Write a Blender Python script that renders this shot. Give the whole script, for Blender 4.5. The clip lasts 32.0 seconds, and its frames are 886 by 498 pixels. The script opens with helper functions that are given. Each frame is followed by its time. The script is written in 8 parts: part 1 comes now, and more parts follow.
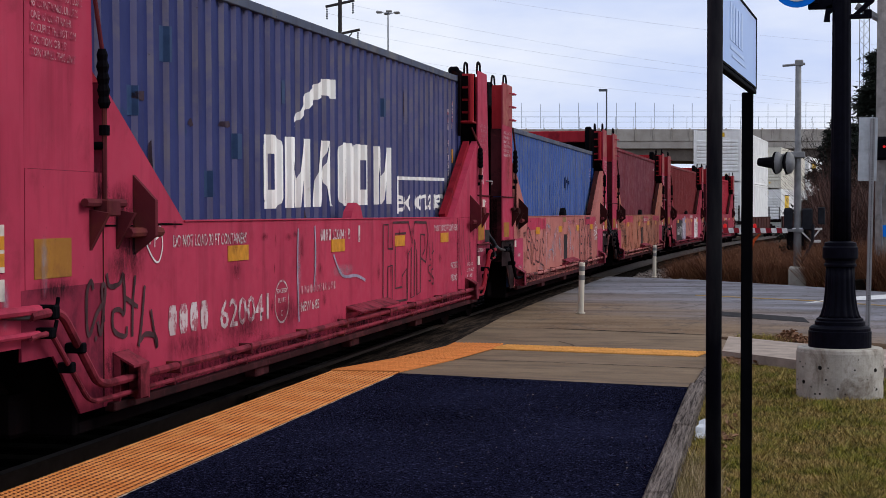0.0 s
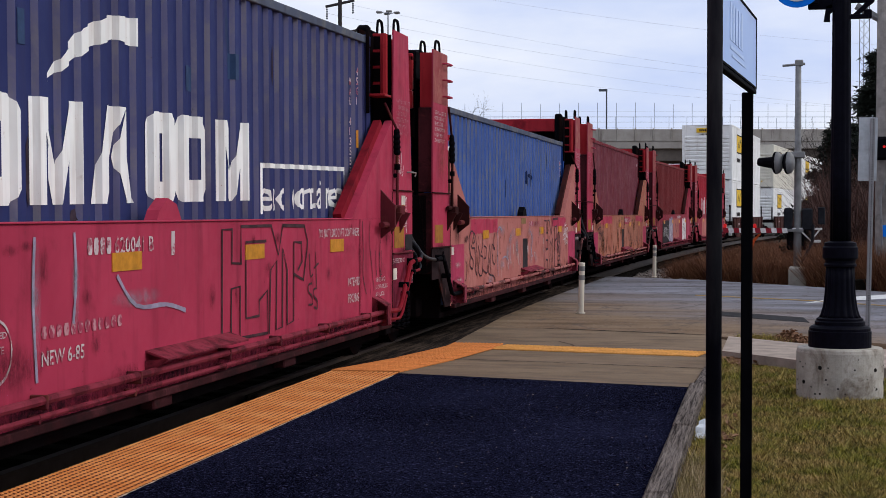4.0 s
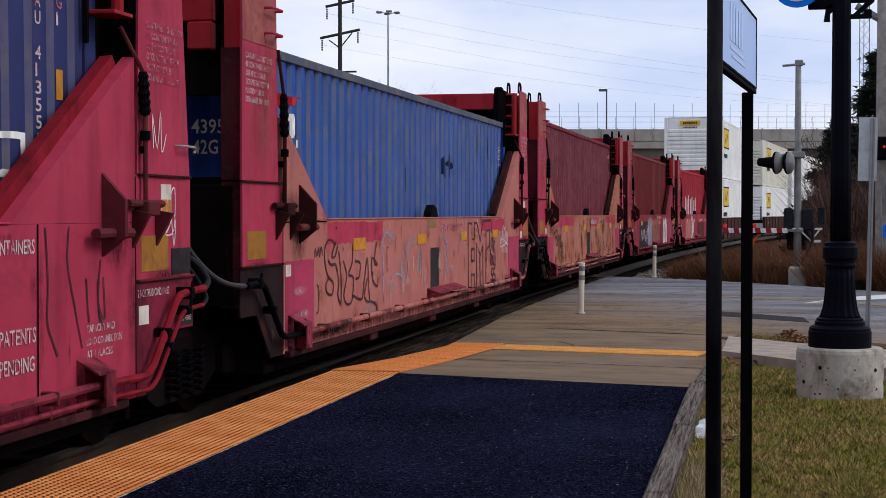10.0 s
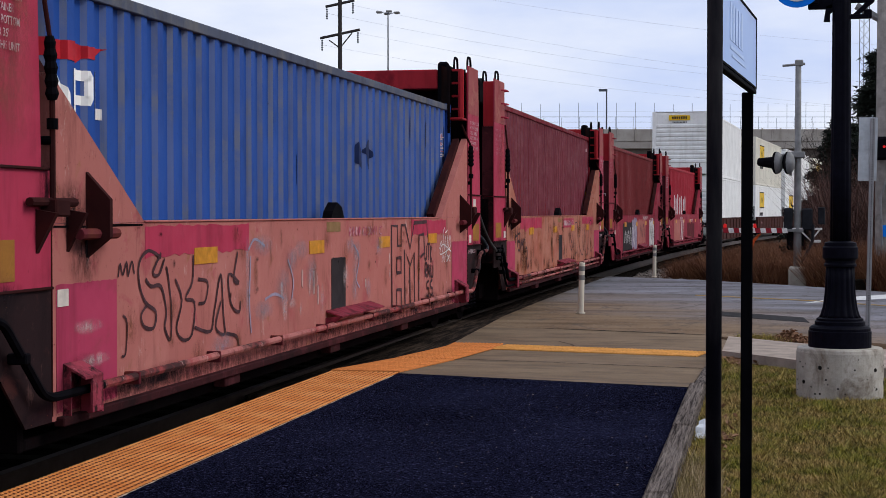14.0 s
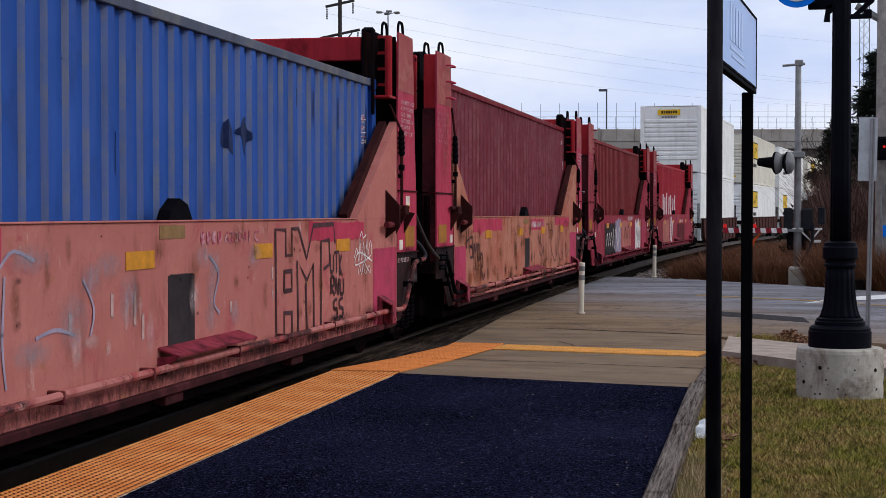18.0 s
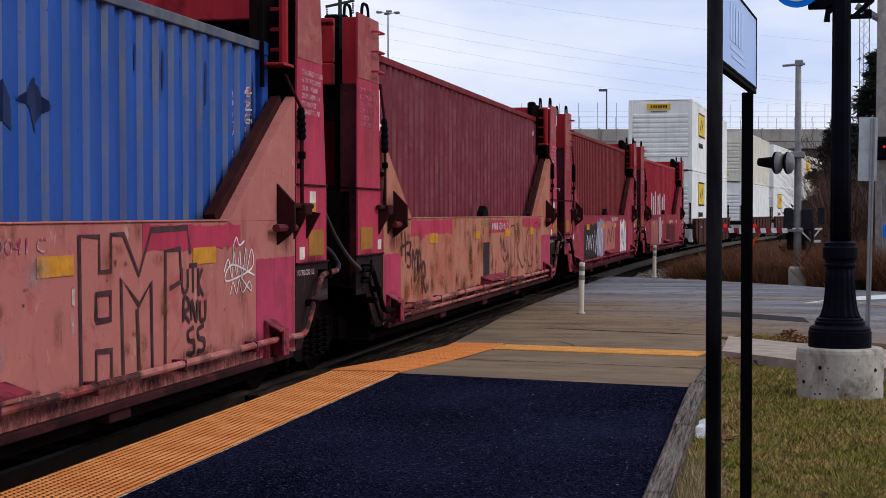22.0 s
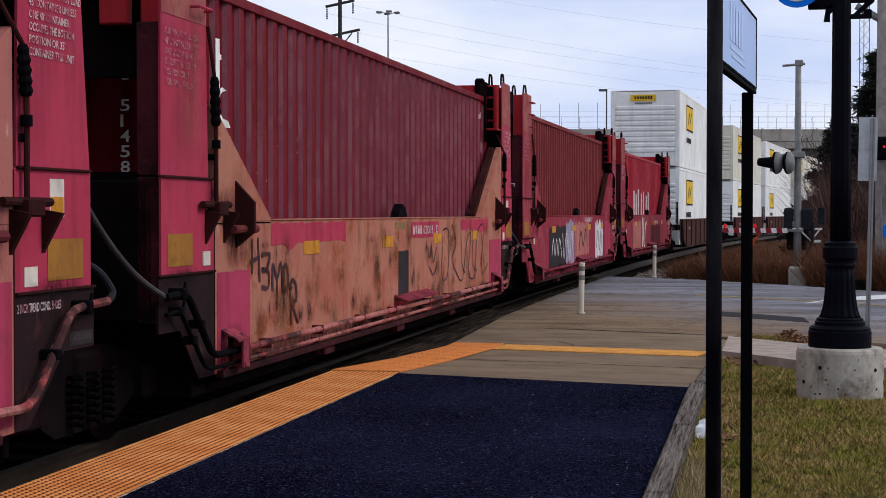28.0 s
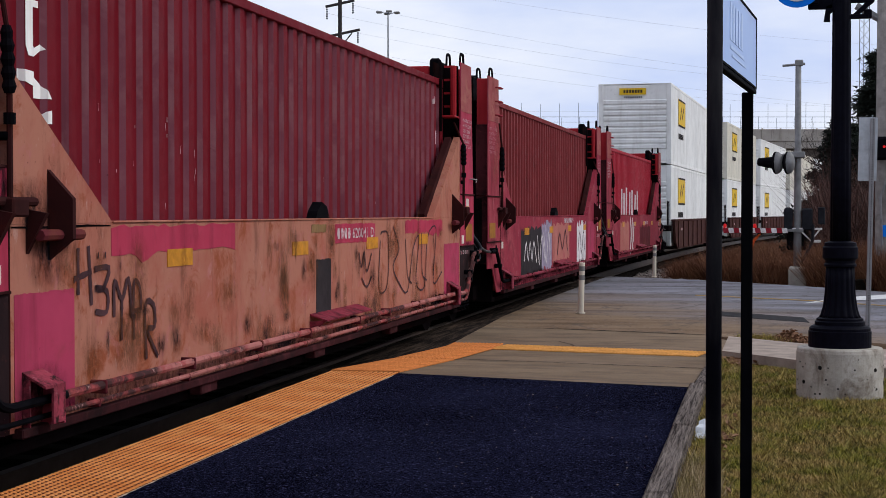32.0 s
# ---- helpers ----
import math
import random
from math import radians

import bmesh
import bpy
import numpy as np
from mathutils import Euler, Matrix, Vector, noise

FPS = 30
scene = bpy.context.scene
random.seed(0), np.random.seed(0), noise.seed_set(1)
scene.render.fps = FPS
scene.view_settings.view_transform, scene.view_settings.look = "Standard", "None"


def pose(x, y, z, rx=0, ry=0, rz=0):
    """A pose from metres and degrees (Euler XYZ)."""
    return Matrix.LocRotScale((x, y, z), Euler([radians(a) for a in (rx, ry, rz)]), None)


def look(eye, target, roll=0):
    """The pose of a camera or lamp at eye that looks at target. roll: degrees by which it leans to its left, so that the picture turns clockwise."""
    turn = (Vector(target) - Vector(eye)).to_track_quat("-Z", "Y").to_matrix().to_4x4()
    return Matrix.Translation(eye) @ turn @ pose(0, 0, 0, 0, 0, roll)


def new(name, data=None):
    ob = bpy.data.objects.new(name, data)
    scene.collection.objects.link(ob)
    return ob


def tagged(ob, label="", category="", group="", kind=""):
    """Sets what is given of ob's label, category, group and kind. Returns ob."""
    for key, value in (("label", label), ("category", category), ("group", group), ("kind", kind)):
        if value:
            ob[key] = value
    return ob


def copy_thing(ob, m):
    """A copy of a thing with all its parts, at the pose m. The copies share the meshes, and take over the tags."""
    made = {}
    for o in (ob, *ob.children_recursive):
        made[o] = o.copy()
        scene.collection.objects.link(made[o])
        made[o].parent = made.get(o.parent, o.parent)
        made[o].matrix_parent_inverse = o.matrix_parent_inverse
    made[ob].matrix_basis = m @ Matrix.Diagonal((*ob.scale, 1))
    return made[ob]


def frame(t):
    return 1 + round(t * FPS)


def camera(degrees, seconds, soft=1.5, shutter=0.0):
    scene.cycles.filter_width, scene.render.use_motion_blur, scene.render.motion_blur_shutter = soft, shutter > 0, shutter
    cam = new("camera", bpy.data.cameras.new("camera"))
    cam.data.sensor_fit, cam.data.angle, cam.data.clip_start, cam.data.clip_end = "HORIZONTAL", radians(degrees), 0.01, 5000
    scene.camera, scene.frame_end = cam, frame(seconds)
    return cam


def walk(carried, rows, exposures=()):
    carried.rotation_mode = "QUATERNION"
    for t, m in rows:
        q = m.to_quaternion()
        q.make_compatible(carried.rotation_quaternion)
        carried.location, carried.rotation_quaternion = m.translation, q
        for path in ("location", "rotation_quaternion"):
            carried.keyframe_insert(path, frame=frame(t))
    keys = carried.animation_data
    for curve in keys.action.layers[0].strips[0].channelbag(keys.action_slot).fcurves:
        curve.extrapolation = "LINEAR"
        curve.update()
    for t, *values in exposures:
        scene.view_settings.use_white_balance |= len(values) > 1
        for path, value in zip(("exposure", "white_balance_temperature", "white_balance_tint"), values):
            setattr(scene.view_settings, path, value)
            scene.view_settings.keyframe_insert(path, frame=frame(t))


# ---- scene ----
cam = camera(31.6, 32.0, soft=0.65)
EYE = Vector((0.0, 0.0, 1.58))
YAW, TILT = radians(11.42), radians(-1.313)
AIM = Vector((-math.sin(YAW) * math.cos(TILT), math.cos(YAW) * math.cos(TILT), math.sin(TILT)))
walk(cam, [(0, look(EYE, EYE + AIM * 10)), (32, look(EYE, EYE + AIM * 10))])

# ---- world and light ----
world = bpy.data.worlds.new("overcast_sky")
scene.world = world
world.use_nodes = True
wt = world.node_tree
wt.nodes.clear()


def wnode(kind, **kw):
    n = wt.nodes.new(kind)
    for k, v in kw.items():
        n.inputs[k].default_value = v
    return n


w_out = wt.nodes.new("ShaderNodeOutputWorld")
w_bg = wnode("ShaderNodeBackground", Strength=1.06)
w_sky = wt.nodes.new("ShaderNodeTexSky")
w_sky.sky_type = "NISHITA"
w_sky.sun_disc = False
w_sky.sun_elevation, w_sky.sun_rotation = radians(42), radians(81)
w_dim = wt.nodes.new("ShaderNodeMixRGB")
w_dim.blend_type = "MULTIPLY"
w_dim.inputs[0].default_value = 1.0
w_dim.inputs[2].default_value = (0.1, 0.1, 0.1, 1)
w_co = wt.nodes.new("ShaderNodeTexCoord")
w_map = wt.nodes.new("ShaderNodeMapping")
w_map.inputs["Scale"].default_value = (1.0, 1.0, 3.2)
w_map.inputs["Location"].default_value = (0.35, 0.1, 0.2)
w_n = wnode("ShaderNodeTexNoise", Scale=2.6, Detail=7.0, Roughness=0.55)
w_ramp = wt.nodes.new("ShaderNodeValToRGB")
w_ramp.color_ramp.elements[0].position, w_ramp.color_ramp.elements[1].position = 0.36, 0.60
w_ramp.color_ramp.elements[0].color = (0.56, 0.655, 0.93, 1)
w_ramp.color_ramp.elements[1].color = (0.885, 0.915, 1.0, 1)
w_mix = wt.nodes.new("ShaderNodeMixRGB")
w_mix.inputs[0].default_value = 0.93
wt.links.new(w_co.outputs["Generated"], w_map.inputs["Vector"])
wt.links.new(w_map.outputs["Vector"], w_n.inputs["Vector"])
wt.links.new(w_n.outputs["Fac"], w_ramp.inputs["Fac"])
wt.links.new(w_sky.outputs["Color"], w_dim.inputs[1])
wt.links.new(w_dim.outputs["Color"], w_mix.inputs[1])
wt.links.new(w_ramp.outputs["Color"], w_mix.inputs[2])
wt.links.new(w_mix.outputs["Color"], w_bg.inputs["Color"])
wt.links.new(w_bg.outputs["Background"], w_out.inputs["Surface"])

sun_data = bpy.data.lights.new("sun", "SUN")
sun_data.energy, sun_data.angle, sun_data.color = 1.4, radians(22), (1.0, 0.97, 0.93)
sun = new("sun", sun_data)
sun.matrix_world = look((0, 0, 18), (-20, -3, 0))


# ---- materials ----
class M:
    """A small wrapper that builds one node material."""

    def __init__(self, name, rough=0.7, metal=0.0, spec=0.1):
        self.m = bpy.data.materials.new(name)
        self.m.use_nodes = True
        self.t = self.m.node_tree
        self.b = self.t.nodes["Principled BSDF"]
        self.b.inputs["Roughness"].default_value = rough
        self.b.inputs["Metallic"].default_value = metal
        self.b.inputs["Specular IOR Level"].default_value = spec
        self.co = self.t.nodes.new("ShaderNodeTexCoord").outputs["Object"]

    def link(self, a, b):
        self.t.links.new(a, b)

    def noise(self, scale, detail=5.0, rough=0.6, stretch=None, distort=0.0, vector=None):
        n = self.t.nodes.new("ShaderNodeTexNoise")
        n.inputs["Scale"].default_value, n.inputs["Detail"].default_value = scale, detail
        n.inputs["Roughness"].default_value, n.inputs["Distortion"].default_value = rough, distort
        v = vector or self.co
        if stretch:
            mp = self.t.nodes.new("ShaderNodeMapping")
            mp.inputs["Scale"].default_value = stretch
            self.link(v, mp.inputs["Vector"])
            v = mp.outputs["Vector"]
        self.link(v, n.inputs["Vector"])
        return n.outputs["Fac"]

    def ramp(self, fac, lo, hi, a=0.0, b=1.0):
        n = self.t.nodes.new("ShaderNodeMapRange")
        for i, v in ((1, lo), (2, hi), (3, a), (4, b)):
            n.inputs[i].default_value = v
        self.link(fac, n.inputs[0])
        return n.outputs[0]

    def mix(self, fac, a, b, kind="MIX"):
        n = self.t.nodes.new("ShaderNodeMixRGB")
        n.blend_type = kind
        for i, v in ((0, fac), (1, a), (2, b)):
            if isinstance(v, (int, float)):
                n.inputs[i].default_value = v
            elif isinstance(v, tuple):
                n.inputs[i].default_value = (*v, 1)
            else:
                self.link(v, n.inputs[i])
        return n.outputs[0]

    def color(self, c):
        if isinstance(c, tuple):
            self.b.inputs["Base Color"].default_value = (*c, 1)
        else:
            self.link(c, self.b.inputs["Base Color"])
        return self

    def rough(self, fac):
        self.link(fac, self.b.inputs["Roughness"])
        return self

    def bump(self, fac, strength=0.3, distance=0.01):
        n = self.t.nodes.new("ShaderNodeBump")
        n.inputs["Strength"].default_value, n.inputs["Distance"].default_value = strength, distance
        self.link(fac, n.inputs["Height"])
        self.link(n.outputs[0], self.b.inputs["Normal"])
        return self


def weathered(name, base, worn, dirt, rough=0.55, worn_at=(0.56, 0.66), streak=0.5, scale=1.3, spec=0.02, wear_scale=2.0):
    """Painted steel: faded patches, vertical dirt streaks, small rust specks."""
    k = M(name, rough, spec=spec)
    fade = k.mix(k.ramp(k.noise(scale, 4), 0.3, 0.7), base, tuple(min(1, v * 1.22 + 0.004) for v in base))
    wearing = k.ramp(k.noise(wear_scale, 9, 0.68, distort=0.4), *worn_at)
    c = k.mix(wearing, fade, worn)
    run = k.ramp(k.noise(5.0, 5, 0.6, stretch=(1, 1, 0.12)), 0.5, 0.78, 0.0, streak)
    c = k.mix(run, c, dirt)
    speck = k.ramp(k.noise(17, 5, 0.7), 0.68, 0.74)
    c = k.mix(speck, c, dirt)
    k.color(c)
    k.bump(k.noise(60, 3), 0.12, 0.004)
    k.rough(k.ramp(k.noise(6, 4), 0.3, 0.7, rough - 0.1, min(1, rough + 0.15)))
    return k.m


def plain(name, c, rough=0.6, metal=0.0, var=0.25, scale=6.0, bump=0.1, spec=0.04):
    k = M(name, rough, metal, spec)
    k.color(k.mix(k.ramp(k.noise(scale, 6, 0.65), 0.3, 0.7), tuple(v * (1 - var) for v in c), tuple(min(1, v * (1 + var)) for v in c)))
    if bump:
        k.bump(k.noise(scale * 9, 4), bump, 0.004)
    return k.m


pink_paint = weathered("red_car_paint", (0.36, 0.034, 0.068), (0.29, 0.032, 0.058), (0.09, 0.012, 0.022), 0.5, (0.54, 0.70), 0.55)
red_paint = weathered("bright_red_car_paint", (0.30, 0.018, 0.024), (0.17, 0.013, 0.018), (0.08, 0.01, 0.01), 0.45, (0.55, 0.7), 0.5)


def mottled(name, base, tones, dirt, scuff, seed):
    """Old faded paint: broad blotches in several tones, dark runs, pale scuffs, small rust."""
    k = M(name, 0.8, spec=0.05)
    mp = k.t.nodes.new("ShaderNodeMapping")
    mp.inputs["Location"].default_value = (seed, seed * 2, seed * 3)
    k.link(k.co, mp.inputs["Vector"])
    k.co = mp.outputs["Vector"]
    c = base
    for sc, lo, hi, tone in tones:
        c = k.mix(k.ramp(k.noise(sc, 9, 0.7, distort=0.6), lo, hi), c, tone)
    c = k.mix(k.ramp(k.noise(4.5, 7, 0.7, stretch=(1, 1, 0.22)), 0.54, 0.8, 0.0, 0.85), c, dirt)
    c = k.mix(k.ramp(k.noise(9, 6, 0.75, stretch=(1, 1, 0.5)), 0.61, 0.71, 0.0, 0.75), c, scuff)
    c = k.mix(k.ramp(k.noise(26, 5, 0.75), 0.63, 0.70, 0.0, 0.9), c, dirt)
    c = k.mix(k.ramp(k.noise(3.2, 9, 0.8, stretch=(1, 1, 0.6), distort=1.2), 0.60, 0.68, 0.0, 0.55), c, dirt)
    k.color(c)
    k.bump(k.noise(50, 4), 0.2, 0.004)
    return k.m


# soot plus painted shade for post faces turned away from the light
return_paint = mottled("sooty_shaded_maroon_return_paint", (0.03, 0.008, 0.010), ((0.8, 0.46, 0.58, (0.07, 0.014, 0.018)), (2.0, 0.5, 0.6, (0.010, 0.005, 0.006)), (5.0, 0.6, 0.7, (0.10, 0.02, 0.022))), (0.006, 0.004, 0.004), (0.12, 0.03, 0.03), 3.7)
cap_paint = mottled("faded_pink_post_paint", (0.31, 0.085, 0.085), ((0.9, 0.45, 0.6, (0.27, 0.055, 0.06)), (2.6, 0.5, 0.62, (0.34, 0.12, 0.10)), (6.0, 0.6, 0.7, (0.22, 0.05, 0.05))), (0.12, 0.03, 0.03), (0.42, 0.22, 0.20), 4.4)
salmon_paint = mottled("faded_salmon_car_paint", (0.40, 0.135, 0.115), ((0.7, 0.5, 0.62, (0.45, 0.165, 0.14)), (2.2, 0.56, 0.66, (0.36, 0.085, 0.09)), (5.0, 0.6, 0.72, (0.33, 0.13, 0.075))), (0.14, 0.045, 0.035), (0.52, 0.32, 0.28), 3.1)
tan_paint = mottled("rusty_tan_car_paint", (0.40, 0.16, 0.11), ((0.8, 0.48, 0.6, (0.36, 0.11, 0.075)), (2.4, 0.54, 0.64, (0.28, 0.075, 0.035)), (5.5, 0.56, 0.68, (0.42, 0.15, 0.135))), (0.085, 0.032, 0.02), (0.50, 0.30, 0.25), 7.7)
# near-black grime that also carries the deep shade of gaps and undersides
shade_grime = weathered("shade_dark_grimy_steel", (0.005, 0.003, 0.0035), (0.010, 0.004, 0.004), (0.002, 0.002, 0.002), 0.9, (0.5, 0.65), 0.6, spec=0.0)
dusk_paint = weathered("dirty_maroon_paint", (0.10, 0.018, 0.024), (0.15, 0.045, 0.03), (0.012, 0.006, 0.006), 0.75, (0.5, 0.65), 0.8)
dull_paint = mottled("dull_red_car_paint", (0.27, 0.030, 0.050), ((0.9, 0.5, 0.62, (0.33, 0.06, 0.075)), (2.4, 0.55, 0.66, (0.20, 0.03, 0.045)), (5.0, 0.6, 0.72, (0.30, 0.10, 0.09))), (0.06, 0.015, 0.02), (0.40, 0.20, 0.20), 9.2)
# skirt colour mixes soot with the shade low on the car
skirt_paint = mottled("sooty_shaded_brown_skirt_paint", (0.022, 0.011, 0.012), ((1.5, 0.5, 0.62, (0.012, 0.007, 0.008)), (3.0, 0.56, 0.66, (0.06, 0.02, 0.018)), (6.0, 0.6, 0.7, (0.018, 0.010, 0.012))), (0.008, 0.005, 0.006), (0.10, 0.05, 0.045), 5.3)
pipe_red = weathered("dusty_dark_red_pipe_paint", (0.20, 0.026, 0.042), (0.09, 0.014, 0.02), (0.03, 0.008, 0.01), 0.6, (0.46, 0.6), 0.6, wear_scale=5.0)
flange_red = weathered("deep_red_flange_paint", (0.20, 0.010, 0.019), (0.12, 0.008, 0.014), (0.03, 0.006, 0.006), 0.5, (0.5, 0.64), 0.5)
rusty_steel = weathered("sooty_brown_steel", (0.030, 0.008, 0.008), (0.060, 0.016, 0.013), (0.006, 0.004, 0.004), 0.85, (0.5, 0.64), 0.6, spec=0.02)
# grime and under-sill shade together in one dark maroon
sill_dirt_shade = mottled("grimy_shaded_maroon_sill_paint", (0.040, 0.010, 0.012), ((1.0, 0.48, 0.6, (0.016, 0.006, 0.007)), (3.0, 0.54, 0.64, (0.075, 0.020, 0.024)), (7.0, 0.58, 0.68, (0.02, 0.009, 0.009))), (0.012, 0.006, 0.006), (0.16, 0.06, 0.06), 6.1)
shield_paint = mottled("scraped_pink_shield_paint", (0.30, 0.045, 0.07), ((3.0, 0.45, 0.58, (0.10, 0.02, 0.028)), (7.0, 0.52, 0.62, (0.02, 0.010, 0.010)), (12.0, 0.6, 0.7, (0.34, 0.10, 0.11))), (0.02, 0.01, 0.01), (0.45, 0.25, 0.25), 8.8)
worn_pipe = mottled("worn_pink_pipe_paint", (0.38, 0.14, 0.125), ((0.35, 0.47, 0.53, (0.05, 0.022, 0.022)), (3.0, 0.5, 0.62, (0.30, 0.06, 0.06)), (7.0, 0.55, 0.66, (0.10, 0.03, 0.03)), (12.0, 0.6, 0.7, (0.5, 0.28, 0.25))), (0.05, 0.02, 0.02), (0.55, 0.36, 0.32), 2.3)
# red skirt darkened by soot and by painted-in shade below the pipe
skirt_red = weathered("sooty_shaded_red_skirt_paint", (0.20, 0.020, 0.042), (0.09, 0.014, 0.026), (0.02, 0.006, 0.008), 0.6, (0.46, 0.62), 0.75)
black_steel = plain("black_steel", (0.004, 0.0037, 0.005), 0.7, var=0.5, spec=0.01)
galvanised = plain("pale_grey_steel", (0.30, 0.29, 0.29), 0.6)
pale_rubber = plain("dusty_grey_hose", (0.05, 0.045, 0.047), 0.5)
rubber = plain("black_rubber_hose", (0.018, 0.018, 0.022), 0.5)
navy_box = weathered("navy_container_paint", (0.028, 0.034, 0.110), (0.026, 0.042, 0.105), (0.05, 0.03, 0.03), 0.5, (0.62, 0.66), 0.35, wear_scale=1.4)
blue_box = weathered("blue_container_paint", (0.020, 0.066, 0.265), (0.019, 0.058, 0.22), (0.05, 0.035, 0.05), 0.45, (0.55, 0.7), 0.3)
maroon_box = weathered("maroon_container_paint", (0.132, 0.006, 0.012), (0.114, 0.007, 0.013), (0.13, 0.025, 0.035), 0.45, (0.55, 0.7), 0.22)
brown_box = weathered("brown_red_container_paint", (0.17, 0.028, 0.03), (0.14, 0.03, 0.03), (0.08, 0.03, 0.03), 0.55, (0.55, 0.7), 0.25)
scarlet_box = weathered("scarlet_container_paint", (0.34, 0.024, 0.04), (0.28, 0.02, 0.03), (0.1, 0.02, 0.02), 0.5, (0.55, 0.7), 0.25)
white_box = weathered("white_container_paint", (0.74, 0.74, 0.72), (0.66, 0.66, 0.63), (0.40, 0.36, 0.30), 0.4, (0.6, 0.75), 0.3)
cream_box = weathered("cream_container_paint", (0.62, 0.59, 0.50), (0.55, 0.52, 0.44), (0.35, 0.30, 0.24), 0.45, (0.6, 0.75), 0.35)
rail_grey = weathered("dirty_grey_blue_rail_paint", (0.075, 0.085, 0.12), (0.13, 0.13, 0.14), (0.04, 0.03, 0.03), 0.7, (0.5, 0.62), 0.5)
# paler, worn copies of the box paints; skylight on rib slopes is in the colour
lit_navy_slope = weathered("lit_navy_rib_slope_paint", (0.135, 0.128, 0.225), (0.21, 0.19, 0.24), (0.06, 0.045, 0.045), 0.7, (0.48, 0.62), 0.5)
lit_blue_slope = weathered("lit_blue_rib_slope_paint", (0.12, 0.165, 0.33), (0.20, 0.22, 0.30), (0.05, 0.05, 0.07), 0.7, (0.48, 0.62), 0.5)
lit_maroon_slope = weathered("lit_maroon_rib_slope_paint", (0.20, 0.062, 0.082), (0.28, 0.115, 0.13), (0.08, 0.013, 0.018), 0.7, (0.48, 0.62), 0.5)
LIT_SLOPES = {navy_box: lit_navy_slope, blue_box: lit_blue_slope, maroon_box: lit_maroon_slope}
white_print = weathered("white_stencil_paint", (0.50, 0.41, 0.41), (0.36, 0.10, 0.13), (0.22, 0.07, 0.09), 0.75, (0.49, 0.57), 0.6, wear_scale=11.0)
faint_print = weathered("worn_stencil_paint", (0.44, 0.22, 0.24), (0.33, 0.05, 0.085), (0.2, 0.04, 0.06), 0.75, (0.45, 0.53), 0.6, wear_scale=14.0)
logo_white = weathered("white_logo_paint", (0.80, 0.78, 0.74), (0.62, 0.55, 0.48), (0.30, 0.12, 0.05), 0.5, (0.66, 0.72), 0.45, wear_scale=1.6)
dull_amber = mottled("faded_amber_sheet", (0.30, 0.13, 0.030), ((1.2, 0.45, 0.6, (0.36, 0.16, 0.03)), (6.0, 0.5, 0.6, (0.26, 0.11, 0.03)), (20.0, 0.55, 0.65, (0.33, 0.14, 0.04))), (0.2, 0.08, 0.025), (0.4, 0.2, 0.08), 1.1)
amber = plain("amber_reflector", (0.52, 0.22, 0.025), 0.45, var=0.25, scale=12)
pale_patch = plain("pale_paint_patch", (0.62, 0.55, 0.48), 0.6)
fresh_pink = weathered("repainted_pink_patch", (0.36, 0.042, 0.088), (0.30, 0.05, 0.075), (0.09, 0.012, 0.02), 0.6, (0.52, 0.66), 0.55)
black_paint = plain("black_paint_patch", (0.03, 0.024, 0.026), 0.7, var=0.4)
tag_black = plain("black_spray_paint", (0.06, 0.028, 0.032), 0.6, var=0.5)
tag_white = plain("white_spray_paint", (0.66, 0.60, 0.60), 0.6, var=0.3)
tag_blue = plain("pale_blue_spray_paint", (0.30, 0.25, 0.33), 0.7, var=0.35)

# ---- mesh tools ----


def mesh_of(name, bm, mat, smooth=False):
    me = bpy.data.meshes.new(name)
    bmesh.ops.recalc_face_normals(bm, faces=bm.faces)
    bm.to_mesh(me)
    bm.free()
    if mat:
        me.materials.append(mat)
    if smooth:
        for p in me.polygons:
            p.use_smooth = True
    return me


def part(name, bm, material, parent=None, label="", smooth=False):
    ob = new(name, mesh_of(name, bm, material, smooth))
    ob.parent = parent
    return tagged(ob, label)


def empty(name, m=None):
    ob = new(name)
    ob.empty_display_size = 0.2
    if m is not None:
        ob.matrix_world = m
    return ob


def BM():
    return bmesh.new()


def box(bm, x0, x1, y0, y1, z0, z1, bevel=0.0, m=None):
    g = bmesh.ops.create_cube(bm, size=1.0)
    vs = g["verts"]
    for v in vs:
        v.co = Vector(((x0 + x1) / 2 + v.co.x * (x1 - x0), (y0 + y1) / 2 + v.co.y * (y1 - y0), (z0 + z1) / 2 + v.co.z * (z1 - z0)))
    if bevel:
        es = list({e for v in vs for e in v.link_edges})
        r = bmesh.ops.bevel(bm, geom=es, offset=bevel, segments=1, affect="EDGES", profile=0.5)
        vs = r["verts"]
    if m is not None:
        bmesh.ops.transform(bm, matrix=m, verts=list({v for v in vs}))
    return bm


def prism(bm, pts, a, b, axis="x"):
    """Extrudes a polygon between a and b; the points are (y, z) for axis x, (x, z) for y, (x, y) for z."""
    def at(p, k):
        return {"x": (k, p[0], p[1]), "y": (p[0], k, p[1]), "z": (p[0], p[1], k)}[axis]
    lo = [bm.verts.new(at(p, a)) for p in pts]
    hi = [bm.verts.new(at(p, b)) for p in pts]
    n = len(pts)
    bm.faces.new(lo)
    bm.faces.new(hi[::-1])
    for i in range(n):
        bm.faces.new((lo[i], hi[i], hi[(i + 1) % n], lo[(i + 1) % n]))
    return bm


